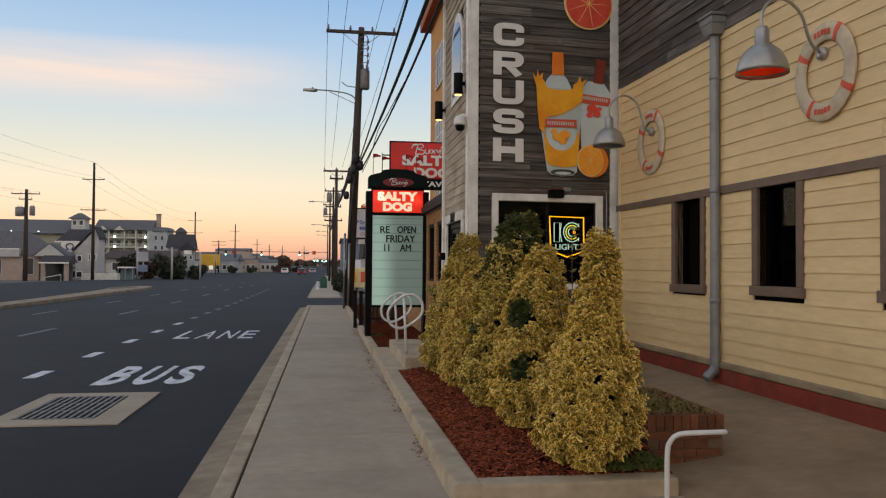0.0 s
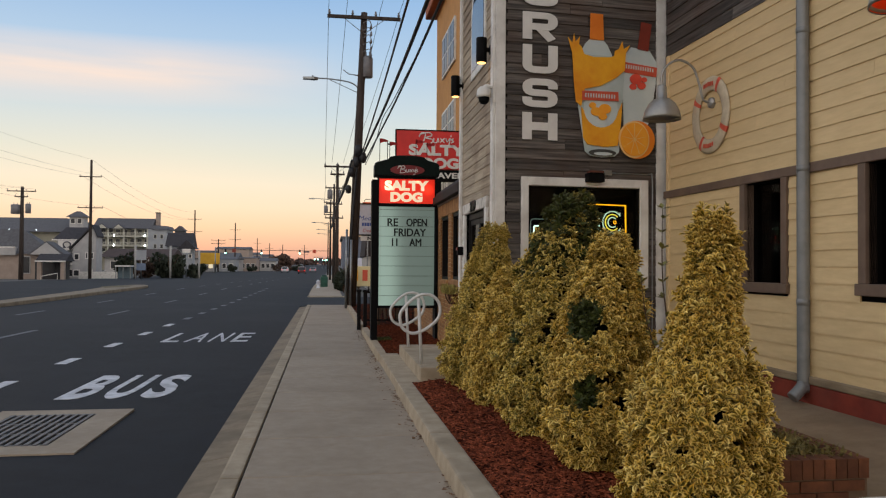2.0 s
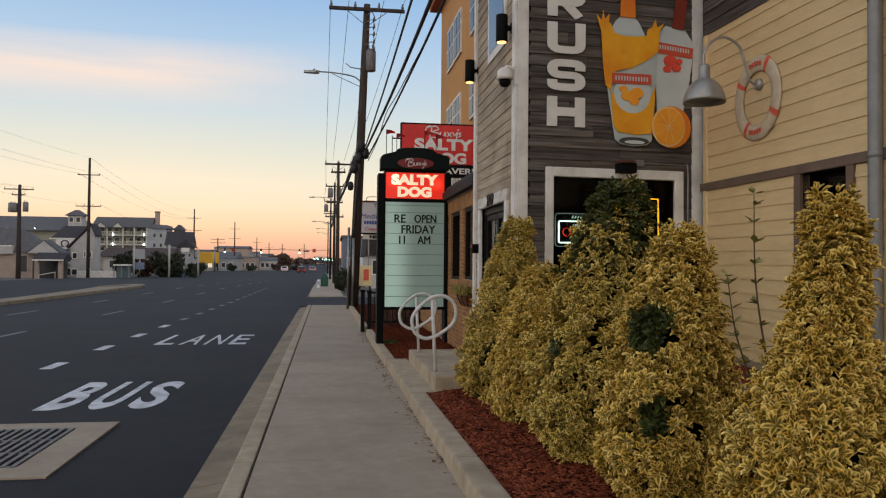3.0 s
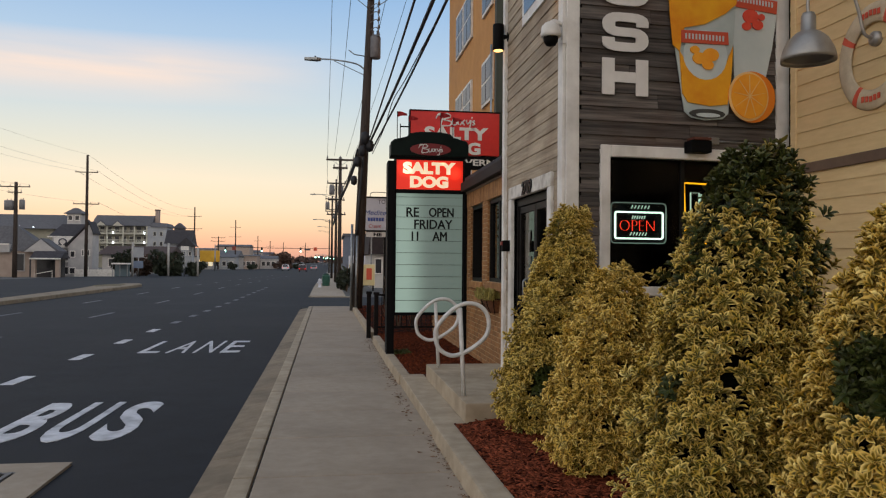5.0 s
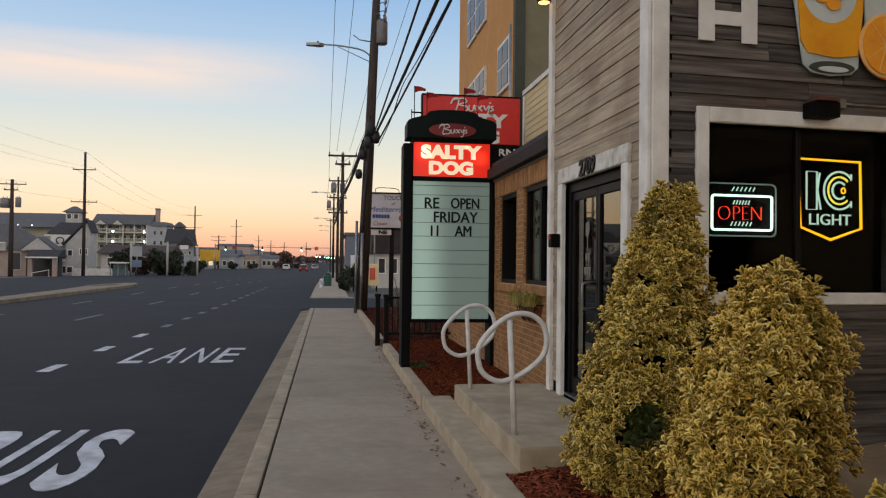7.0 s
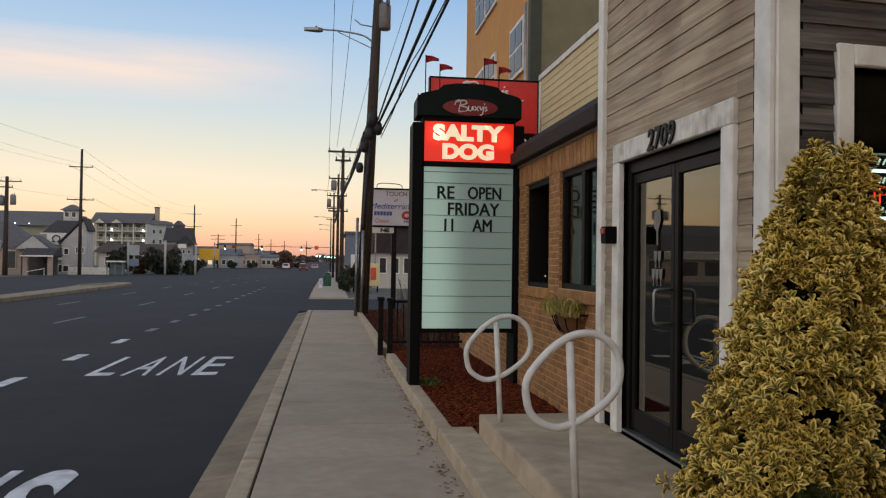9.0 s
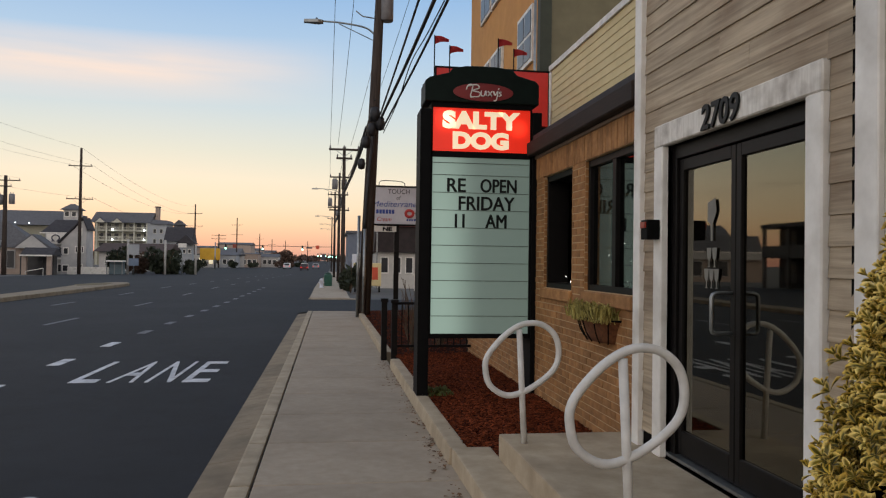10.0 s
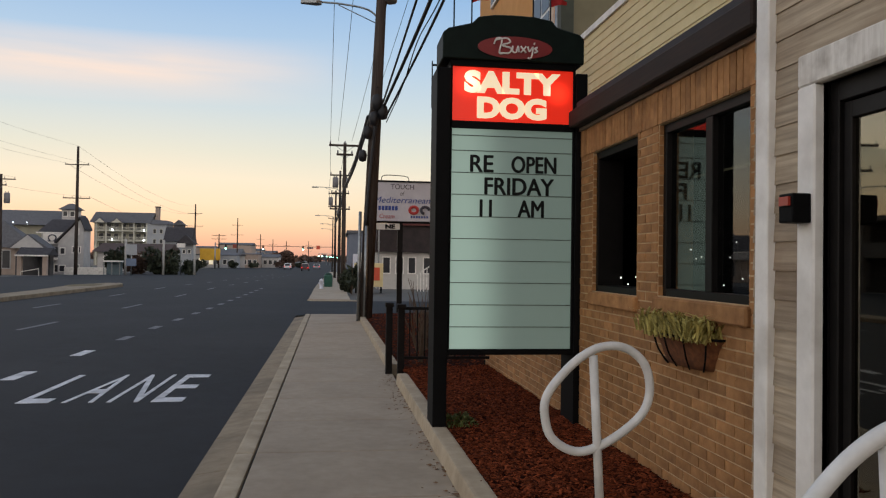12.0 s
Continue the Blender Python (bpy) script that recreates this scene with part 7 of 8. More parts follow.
# ---- right side beyond the driveway ----
SIGNGREY = mat("sign_panel_lilac", (196, 196, 206), (212, 212, 220), 3, 0.5)
BLUEINK, REDINK, DARKINK = mat("sign_blue", (52, 74, 148), (62, 86, 160), 3, 0.5), mat("sign_red", (176, 50, 50), (190, 64, 60), 3, 0.5), mat("sign_dark", (52, 52, 66), (64, 64, 78), 3, 0.5)
cafe = thing("shop_sign", (2.1, 36, -0.1), "pale lilac shop sign with blue lettering on a dark post", "sign")
bm = bmesh.new()
box(bm, 1.02, 3.40, 36.0, 36.25, 3.0, 4.36)
pan = part("panel", soften(bm, 0.02, 1), SIGNGREY, cafe)
bm = bmesh.new()
for q in ((0.98, 3.44, 4.36, 4.41), (0.98, 3.44, 2.95, 3.0), (0.98, 1.02, 3.0, 4.36), (3.40, 3.44, 3.0, 4.36)):
    box(bm, q[0], q[1], 35.97, 36.28, q[2], q[3])
part("frame", bm, BLACK, cafe)
bm = bmesh.new()
box(bm, 1.98, 2.16, 36.05, 36.2, -0.2, 2.95)
part("post", bm, DARKFRAME, cafe)
words("lettering", "TOUCH", 0.2, facing_south(2.12, 35.99, 4.20), DARKINK, pan, 0.004, 0.80, 0.17)
words("lettering", "of", 0.2, facing_south(2.12, 35.99, 3.97), DARKINK, pan, 0.004, 0.16, 0.15, 0, "", 0.25)
words("lettering", "Mediterranean", 0.2, facing_south(2.12, 35.99, 3.74), BLUEINK, pan, 0.004, 1.95, 0.21, 0, "", 0.25)
for k in range(6):
    bm = bmesh.new()
    box(bm, 1.30 + 0.115 * k, 1.39 + 0.115 * k, 35.985, 36.0, 3.38, 3.53)
    part("letter_bar", bm, BLUEINK, pan)
words("lettering", "Cream", 0.2, facing_south(1.60, 35.99, 3.18), REDINK, pan, 0.004, 0.52, 0.15, 0, "", 0.25)
for cx in (2.52, 2.92):
    bm = bmesh.new()
    ring_pts = [(cx + 0.14 * math.cos(a), 35.985, 3.40 + 0.12 * math.sin(a)) for a in [2 * math.pi * k / 14 for k in range(14 if cx < 2.7 else 11)]]
    tube(bm, ring_pts, 0.055, 6, closed=cx < 2.7)
    part("doughnut_shape", bm, REDINK if cx < 2.7 else DARKINK, pan)
for k in range(7):
    bm = bmesh.new()
    box(bm, 2.42 + 0.09 * k, 2.48 + 0.09 * k, 35.985, 36.0, 3.13, 3.20)
    part("letter_bar", bm, BLUEINK, pan)
bm = bmesh.new()
tube(bm, smooth_path([(1.4, 36.1, 4.38), (1.45, 36.1, 4.58), (1.9, 36.1, 4.60), (2.3, 36.1, 4.55), (2.35, 36.1, 4.38)], 4), 0.015, 6)
part("lamp_bar", bm, BLACK, cafe)
bm = bmesh.new()
box(bm, 1.25, 2.05, 36.02, 36.2, 2.72, 2.93)
sub = part("lower_panel", bm, SIGNWHITE, cafe)
words("lettering", "NE", 0.2, facing_south(1.72, 36.01, 2.825), LETTER, sub, 0.003, 0.34, 0.15, 0.01)

diner = thing("low_shop", (6, 63, 0), "low white shop with dark windows and a dark sloping roof", "building")
bm = bmesh.new()
box(bm, 2.7, 12, 62, 72, -0.3, 2.35)
part("wall", bm, mat("white_shop_wall", (176, 172, 166), (192, 188, 182), 2, 0.8), diner)
bm = bmesh.new()
hexa(bm, [(2.5, 61.6, 2.25), (12.3, 61.6, 2.25), (12.3, 72, 2.25), (2.5, 72, 2.25), (2.7, 62.1, 4.15), (12.3, 62.1, 4.15), (12.3, 72, 4.3), (2.7, 72, 4.3)])
part("roof", bm, mat("dark_brown_roof", (34, 26, 25), (50, 39, 37), 2, 0.9), diner)
bm = bmesh.new()
box(bm, 3.4, 12, 61.9, 62.1, 4.1, 4.45)
part("parapet", bm, mat("dark_red_parapet", (84, 40, 36), (98, 50, 44), 3, 0.8), diner)
for x in (3.0, 3.9, 4.75, 5.8, 6.9):
    bm = bmesh.new()
    box(bm, x, x + 0.6, 61.95, 62.02, 0.75, 1.95)
    w_ = part("window", bm, WHITE, diner)
    bm = bmesh.new()
    box(bm, x + 0.08, x + 0.52, 61.93, 61.955, 0.83, 1.87)
    part("pane", bm, DARKPANE, w_)
stair = thing("outdoor_stair", (5.6, 58, 0), "white wooden outdoor stair rail", "stair")
for k in range(9):
    bm = bmesh.new()
    box(bm, 5.0 + 0.2 * k, 5.05 + 0.2 * k, 57.9, 57.95, -0.3, 0.35 + 0.13 * k + 0.45)
    part("baluster", bm, WHITE, stair)
bm = bmesh.new()
tube(bm, [(4.9, 57.92, 0.75), (6.9, 57.92, 2.05)], 0.04, 6)
part("rail", bm, WHITE, stair)
grey_shop = thing("grey_building", (2.5, 95, -0.5), "far grey building with a flat roof", "building")
bm = bmesh.new()
box(bm, 1.2, 11, 95, 110, -0.6, 4.7)
part("wall", bm, mat("grey_blue_wall", (96, 102, 116), (112, 118, 130), 1, 0.85), grey_shop)
bm = bmesh.new()
box(bm, 1.0, 11.2, 94.8, 110, 4.7, 5.0)
part("roof", bm, ROOFGREY, grey_shop)
bm = bmesh.new()
box(bm, 1.6, 4.0, 86, 90, -0.5, 2.3)
gs = part("kiosk", bm, SIGNGREY, grey_shop)
topsign = thing("roof_sign", (2.6, 60, 4.3), "small orange and white sign above the low shop", "sign")
bm = bmesh.new()
box(bm, 2.25, 3.05, 60, 60.15, 5.5, 5.95)
part("panel", bm, SIGNWHITE, topsign)
bm = bmesh.new()
box(bm, 2.25, 3.05, 59.98, 60.17, 5.95, 6.4)
part("panel", bm, mat("orange_sign", (226, 92, 48), (236, 106, 60), 3, 0.5), topsign)
bm = bmesh.new()
box(bm, 2.6, 2.7, 60.02, 60.12, -0.3, 5.5)
part("post", bm, GALV, topsign)
cart = thing("vendor_box", (1.8, 54, 0), "cream vendor box with coloured picture panels", "vendor box")
bm = bmesh.new()
box(bm, 0.95, 2.6, 54, 55.2, 0.12, 1.5)
part("body", soften(bm, 0.03, 1), CREAMWALL, cart)
for x0, x1, m_ in ((1.15, 1.5, REDINK), (1.55, 1.75, M_ORANGE), (2.05, 2.4, M_BAN)):
    bm = bmesh.new()
    box(bm, x0, x1, 53.98, 54.0, 0.5, 1.25)
    part("picture_panel", bm, m_, cart)
for x in (1.05, 2.5):
    bm = bmesh.new()
    box(bm, x - 0.05, x + 0.05, 54.2, 54.3, -0.25, 0.12)
    part("leg", bm, BLACK, cart)
bm = bmesh.new()
tube(bm, [(1.05, 40.5, -0.2), (1.05, 40.5, 2.0)], 0.03, 7)
post_sign = thing("street_sign", (1.05, 44.5, -0.1), "white street sign plate on a thin post", "sign")
part("post", bm, GALV, post_sign)
bm = bmesh.new()
box(bm, 0.86, 1.24, 40.46, 40.48, 1.35, 1.95)
part("plate", bm, SIGNWHITE, post_sign)


def leafy(name, at, r, h, count, size, material, label, group, seed, trunk=True):
    """A rough crown of many small leaf clumps on a trunk."""
    ob = thing(name, at, label, "shrub" if h < 3 else "tree", group)
    rng = np.random.RandomState(seed)
    if trunk:
        for k in range(4):
            bm = bmesh.new()
            a = k * 1.6
            tube(bm, smooth_path([(at[0], at[1], at[2] - 0.1), (at[0] + 0.2 * r * math.cos(a), at[1] + 0.2 * r * math.sin(a), at[2] + h * 0.4), (at[0] + 0.6 * r * math.cos(a), at[1] + 0.6 * r * math.sin(a), at[2] + h * 0.85)], 3), [0.06 * r, 0.055 * r, 0.05 * r, 0.045 * r, 0.035 * r, 0.025 * r, 0.012 * r], 6)
            part("limb" if k else "trunk", bm, BARK, ob)
    v, f = [], []
    lobes = [(rng.uniform(-0.6, 0.6), rng.uniform(-0.6, 0.6), rng.uniform(0.25, 0.8), rng.uniform(0.35, 0.6)) for _ in range(9)]
    for k in range(count):
        lx, ly, lz, lr = lobes[rng.randint(9)]
        d = rng.randn(3)
        d /= np.linalg.norm(d)
        q = lr * rng.uniform(0.6, 1.05)
        c = (at[0] + r * (lx + d[0] * q), at[1] + r * (ly + d[1] * q), at[2] + h * min(1.05, max(0.04, lz + d[2] * q * 0.55)))
        a, b = rng.randn(3) * size, rng.randn(3) * size
        i = len(v)
        v += [(c[0] + a[0], c[1] + a[1], c[2] + a[2]), (c[0] + b[0], c[1] + b[1], c[2] + b[2]), (c[0] - a[0], c[1] - a[1], c[2] - a[2]), (c[0] - b[0], c[1] - b[1], c[2] - b[2])]
        f.append((i, i + 1, i + 2, i + 3))
    me = bpy.data.meshes.new("crown")
    me.from_pydata(v, [], f)
    me.materials.append(material)
    piece("crown", me, ob, ob.matrix_basis.inverted())
    return ob


DARKGREEN = mat("dark_evergreen", (30, 38, 26), (50, 56, 36), 3, 0.8, vary=0.3, island=True)
TWIGGY = mat("bare_twig_brown", (70, 52, 44), (96, 74, 62), 3, 0.9, vary=0.3, island=True)
leafy("shrub", (0.75, 52.5, -0.12), 0.75, 1.9, 1500, 0.07, DARKGREEN, "dark evergreen shrub beside the pavement", "far shrubs", 1)
leafy("shrub", (1.9, 57, -0.12), 1.0, 1.3, 900, 0.08, DARKGREEN, "dark evergreen shrub before the low shop", "far shrubs", 2)
bin_ = thing("litter_bin", (-0.62, 61, -0.12), "green litter bin on the pavement", "bin")
bm = bmesh.new()
lathe(bm, [(0.26, 0), (0.28, 0.05), (0.29, 0.70), (0.30, 0.74), (0.22, 0.80), (0.0, 0.80)], (-0.62, 61, walk_z(61)), 16)
part("drum", bm, mat("green_bin_paint", (32, 74, 62), (44, 90, 76), 5, 0.5), bin_)
bm = bmesh.new()
lathe(bm, [(0.24, 0.0), (0.20, 0.10), (0.0, 0.16)], (-0.62, 61, walk_z(61) + 0.80), 14)
part("lid", bm, mat("dark_green_lid", (24, 56, 48), (34, 68, 58), 5, 0.5), bin_)
hyd = thing("fire_hydrant", (-1.0, 57, -0.1), "pale fire hydrant at the kerb", "hydrant")
bm = bmesh.new()
lathe(bm, [(0.14, 0), (0.14, 0.05), (0.10, 0.06), (0.10, 0.42), (0.13, 0.44), (0.12, 0.52), (0.05, 0.60), (0, 0.62)], (-1.0, 57, walk_z(57)), 12)
part("barrel", bm, SIGNGREY, hyd)
bm = bmesh.new()
tube(bm, [(-1.17, 57, walk_z(57) + 0.34), (-0.83, 57, walk_z(57) + 0.34)], 0.05, 8)
part("nozzle", bm, SIGNGREY, hyd)


# ---- across the street ----
def gable(bm, x0, x1, y0, y1, z0, z1, ridge="x", over=0.3):
    if ridge == "x":
        m_ = (y0 + y1) / 2
        pts = [(x0 - over, y0 - over, z0), (x0 - over, y1 + over, z0), (x0 - over, m_, z1), (x1 + over, y0 - over, z0), (x1 + over, y1 + over, z0), (x1 + over, m_, z1)]
    else:
        m_ = (x0 + x1) / 2
        pts = [(x0 - over, y0 - over, z0), (x1 + over, y0 - over, z0), (m_, y0 - over, z1), (x0 - over, y1 + over, z0), (x1 + over, y1 + over, z0), (m_, y1 + over, z1)]
    v = [bm.verts.new(p) for p in pts]
    for fc in ((0, 1, 2), (3, 5, 4), (0, 2, 5, 3), (1, 4, 5, 2), (0, 3, 4, 1)):
        bm.faces.new([v[i] for i in fc])


PALE = mat("pale_house_siding", (160, 158, 158), (182, 180, 178), 0.8, 0.85, 0.002)
PALE2 = mat("grey_hotel_siding", (142, 146, 152), (160, 164, 168), 0.6, 0.85, 0.002)
FARBRICK = mat("far_tan_brick", (150, 134, 124), (168, 152, 140), 1.2, 0.9)
HOTLAMP = lit("white_porch_lamp", (240, 250, 255), 9.0)


def facade_window(parent, x, y, z, w, h, frame_m=WHITE):
    bm = bmesh.new()
    box(bm, x - w / 2, x + w / 2, y - 0.06, y + 0.02, z, z + h)
    w_ = part("window", bm, frame_m, parent)
    bm = bmesh.new()
    box(bm, x - w / 2 + 0.12, x + w / 2 - 0.12, y - 0.09, y - 0.055, z + 0.12, z + h - 0.12)
    part("pane", bm, DARKPANE, w_)


HOTELWALL = mat("beige_hotel_siding", (134, 132, 118), (154, 151, 136), 0.6, 0.85, 0.002)
BALCONY = mat("balcony_paint", (170, 168, 156), (188, 186, 174), 0.8, 0.75)
shop = thing("corner_shop", (-41, 113, -0.9), "low pale shop with a gabled porch across the street", "building")
bm = bmesh.new()
box(bm, -58, -37.9, 112, 116, -1.0, 2.75)
part("wall", bm, FARBRICK, shop)
bm = bmesh.new()
box(bm, -58, -42.4, 111.4, 112.2, 2.5, 3.6)
part("parapet", bm, PALE, shop)
bm = bmesh.new()
box(bm, -58, -42.4, 111.3, 111.42, 3.5, 3.66)
part("coping", bm, WHITE, shop)
bm = bmesh.new()
hexa(bm, [(-58, 111.7, 2.7), (-37.7, 111.7, 2.7), (-37.7, 116, 2.7), (-58, 116, 2.7), (-58, 113.6, 6.1), (-42.2, 113.6, 6.1), (-42.2, 114.2, 6.1), (-58, 114.2, 6.1)])
part("roof", bm, ROOFGREY, shop)
bm = bmesh.new()
gable(bm, -40.3, -35.9, 110.6, 113, 2.6, 4.4, "y", 0.25)
part("gable_roof", bm, ROOFGREY, shop)
bm = bmesh.new()
gable(bm, -40.1, -36.1, 110.25, 110.4, 2.6, 4.25, "y", 0.0)
part("gable_end", bm, PALE, shop)
for x, w, h in ((-46.6, 3.6, 2.3), (-50.8, 3.2, 2.3), (-41.2, 1.1, 2.4)):
    facade_window(shop, x, 112, 0.0, w, h, PALE)
bm = bmesh.new()
gable(bm, -38.3, -34.9, 107.8, 111, 1.75, 2.7, "x", 0.2)
part("porch_roof", bm, ROOFDARK, shop)
bm = bmesh.new()
box(bm, -38.5, -34.7, 107.5, 107.6, 1.62, 1.8)
part("fascia", bm, WHITE, shop)
for x in (-38.1, -35.2):
    bm = bmesh.new()
    box(bm, x - 0.25, x + 0.25, 107.9, 108.4, -1.0, 1.7)
    part("porch_pier", bm, FARBRICK, shop)
# solid dark block that stands in for the shade inside the porch
bm = bmesh.new()
box(bm, -39.6, -35.6, 110.7, 112.0, -1.0, 1.9)
part("porch_recess", bm, DARKPANE, shop)
bm = bmesh.new()
box(bm, -37.9, -36.9, 110.6, 110.72, -0.95, 1.2)
part("doorway", bm, DARKPANE, shop)
bm = bmesh.new()
tube(bm, [(-37.6, 107.2, -0.95), (-37.6, 107.2, -0.25), (-35.5, 107.0, 0.15), (-35.5, 107.0, -0.95)], 0.05, 6)
part("ramp_rail", bm, WHITE, shop)

omega = thing("signed_house", (-37.5, 122, -0.9), "pale three-storey house with dark roofs and a round emblem sign", "building")
bm = bmesh.new()
box(bm, -40.6, -36.6, 121.6, 127, -1.0, 5.1)
part("wall", bm, PALE, omega)
bm = bmesh.new()
hexa(bm, [(-41.0, 121.1, 4.95), (-36.4, 121.1, 4.95), (-36.4, 127, 4.95), (-41.0, 127, 4.95), (-40.0, 124, 6.9), (-35.9, 124, 6.9), (-35.9, 125, 6.9), (-40.0, 125, 6.9)])
part("roof", bm, ROOFDARK, omega)
bm = bmesh.new()
box(bm, -41.1, -36.3, 121.0, 121.1, 4.82, 5.0)
part("eave_board", bm, WHITE, omega)
# saltbox gable towards the street
gab = [(-38.0, -1.2), (-34.7, -1.2), (-34.7, 5.4), (-35.2, 6.75), (-38.0, 3.7)]
bm = bmesh.new()
lo, hi = [bm.verts.new((x, 120.5, z)) for x, z in gab], [bm.verts.new((x, 123.5, z)) for x, z in gab]
bm.faces.new(lo)
bm.faces.new(hi[::-1])
for i in range(len(gab)):
    j = (i + 1) % len(gab)
    bm.faces.new((lo[i], hi[i], hi[j], lo[j]))
part("gable_wing", bm, PALE, omega)
bm = bmesh.new()
hexa(bm, [(-38.4, 120.2, 3.45), (-35.2, 120.2, 6.95), (-35.2, 123.6, 6.95), (-38.4, 123.6, 3.45), (-38.4, 120.2, 3.7), (-35.2, 120.2, 7.2), (-35.2, 123.6, 7.2), (-38.4, 123.6, 3.7)])
hexa(bm, [(-35.2, 120.2, 6.95), (-34.5, 120.2, 5.3), (-34.5, 123.6, 5.3), (-35.2, 123.6, 6.95), (-35.2, 120.2, 7.2), (-34.5, 120.2, 5.55), (-34.5, 123.6, 5.55), (-35.2, 123.6, 7.2)])
part("gable_roof", bm, ROOFDARK, omega)
bm = bmesh.new()
box(bm, -40.2, -37.7, 121.0, 121.15, 3.35, 4.8)
ps = part("sign_board", bm, SIGNWHITE, omega, "white board with a dark round emblem")
bm = bmesh.new()
tube(bm, [(-38.95 + 0.50 * math.cos(a), 120.95, 4.2 + 0.42 * math.sin(a)) for a in [math.radians(-55 + 290 * k / 16) for k in range(17)]], 0.09, 6)
part("emblem", bm, DARKINK, ps)
bm = bmesh.new()
box(bm, -39.5, -39.05, 120.9, 121.0, 3.70, 3.83)
box(bm, -38.85, -38.4, 120.9, 121.0, 3.70, 3.83)
part("emblem_foot", bm, DARKINK, ps)
# dark sheet on the wall, painted as the shade of a recess
bm = bmesh.new()
box(bm, -40.5, -37.7, 121.45, 121.58, 1.6, 2.9)
part("porch_opening", bm, DARKPANE, omega)
bm = bmesh.new()
box(bm, -40.7, -37.5, 121.2, 121.5, 1.2, 1.45)
part("storey_band", bm, WHITE, omega)
for x, z in ((-39.8, -0.6), (-38.4, -0.6)):
    facade_window(omega, x, 121.6, z, 0.9, 1.2)
for x, z, w in ((-37.4, 1.9, 0.75), (-37.4, -0.5, 0.9), (-35.5, 4.6, 0.45), (-35.2, 2.1, 0.4), (-36.0, 2.1, 0.4), (-35.4, -0.4, 0.5)):
    facade_window(omega, x, 120.5, z, w, 1.0)

long_roof = thing("long_house", (-62, 180, -0.9), "long building with a grey shingle roof and small lamps", "building")
bm = bmesh.new()
box(bm, -90, -57.5, 180, 194, -1.0, 8.6)
part("wall", bm, HOTELWALL, long_roof)
bm = bmesh.new()
hexa(bm, [(-90, 178.6, 8.2), (-56.8, 178.6, 8.2), (-56.8, 195, 8.2), (-90, 195, 8.2), (-90, 184, 11.5), (-59.6, 184, 11.5), (-59.6, 190, 11.5), (-90, 190, 11.5)])
part("roof", bm, ROOFGREY, long_roof)
bm = bmesh.new()
box(bm, -59.6, -56.0, 186, 190, -1.0, 10.8)
part("link_block", bm, ROOFGREY, long_roof)
bm = bmesh.new()
box(bm, -57.1, -54.2, 178, 181, 5.0, 11.6)
part("cupola", bm, PALE, long_roof)
bm = bmesh.new()
hexa(bm, [(-57.7, 177.4, 11.5), (-53.6, 177.4, 11.5), (-53.6, 181.6, 11.5), (-57.7, 181.6, 11.5), (-56.0, 179, 12.8), (-55.3, 179, 12.8), (-55.3, 180, 12.8), (-56.0, 180, 12.8)])
part("cupola_roof", bm, ROOFGREY, long_roof)
for x in (-56.4, -55.0):
    facade_window(long_roof, x, 178, 10.0, 1.0, 1.2)
for x in (-72.5, -69.6, -66.8, -64.0):
    bm = bmesh.new()
    lathe(bm, [(0, -0.12), (0.12, 0), (0, 0.14)], (x, 178.4, 8.6), 8)
    part("lamp", bm, HOTLAMP, long_roof)

hotel = thing("hotel", (-67, 270, -1), "beige-grey hotel with railed balconies and lit lamps", "building")
bm = bmesh.new()
box(bm, -79, -60.5, 272.5, 282, -1.0, 13.2)
part("wall", bm, HOTELWALL, hotel)
bm = bmesh.new()
box(bm, -61.6, -55.6, 269.5, 280, -1.0, 12.9)
part("wing", bm, PALE2, hotel)
bm = bmesh.new()
hexa(bm, [(-79.6, 269.4, 13.0), (-60.6, 269.4, 13.0), (-60.6, 283, 13.0), (-79.6, 283, 13.0), (-79.0, 274, 16.6), (-60.2, 274, 16.6), (-60.2, 279, 16.6), (-79.0, 279, 16.6)])
part("roof", bm, ROOFGREY, hotel)
bm = bmesh.new()
hexa(bm, [(-60.6, 268.9, 12.7), (-54.9, 268.9, 12.7), (-54.9, 281, 12.7), (-60.6, 281, 12.7), (-60.2, 270.5, 14.2), (-55.8, 270.5, 14.0), (-55.8, 280, 14.0), (-60.2, 280, 14.2)])
part("wing_roof", bm, ROOFGREY, hotel)
bm = bmesh.new()
box(bm, -60.2, -59.0, 274, 276, 13.5, 18.5)
part("chimney", bm, FARBRICK, hotel)
bm = bmesh.new()
box(bm, -60.35, -58.85, 273.8, 276.2, 18.5, 18.8)
part("chimney_cap", bm, ROOFDARK, hotel)
for z in (4.1, 7.3, 10.5):
    bm = bmesh.new()
    box(bm, -78.2, -61.8, 270.0, 272.5, z - 0.35, z)
    part("balcony", bm, BALCONY, hotel)
    bm = bmesh.new()
    box(bm, -78.2, -61.8, 270.0, 270.08, z + 0.95, z + 1.1)
    for k in range(66):
        box(bm, -78.1 + 0.25 * k, -78.02 + 0.25 * k, 270.02, 270.06, z, z + 0.95)
    part("balcony_rail", bm, BALCONY, hotel)
    for k in range(7):
        facade_window(hotel, -76.8 + 2.35 * k, 272.5, z + 0.2, 1.6, 2.1, BALCONY)
for x in (-77.6, -74.6, -69.5, -65.9, -61.9):
    bm = bmesh.new()
    box(bm, x - 0.2, x + 0.2, 269.7, 270.1, -1.0, 13.0)
    part("pillar", bm, BALCONY, hotel)
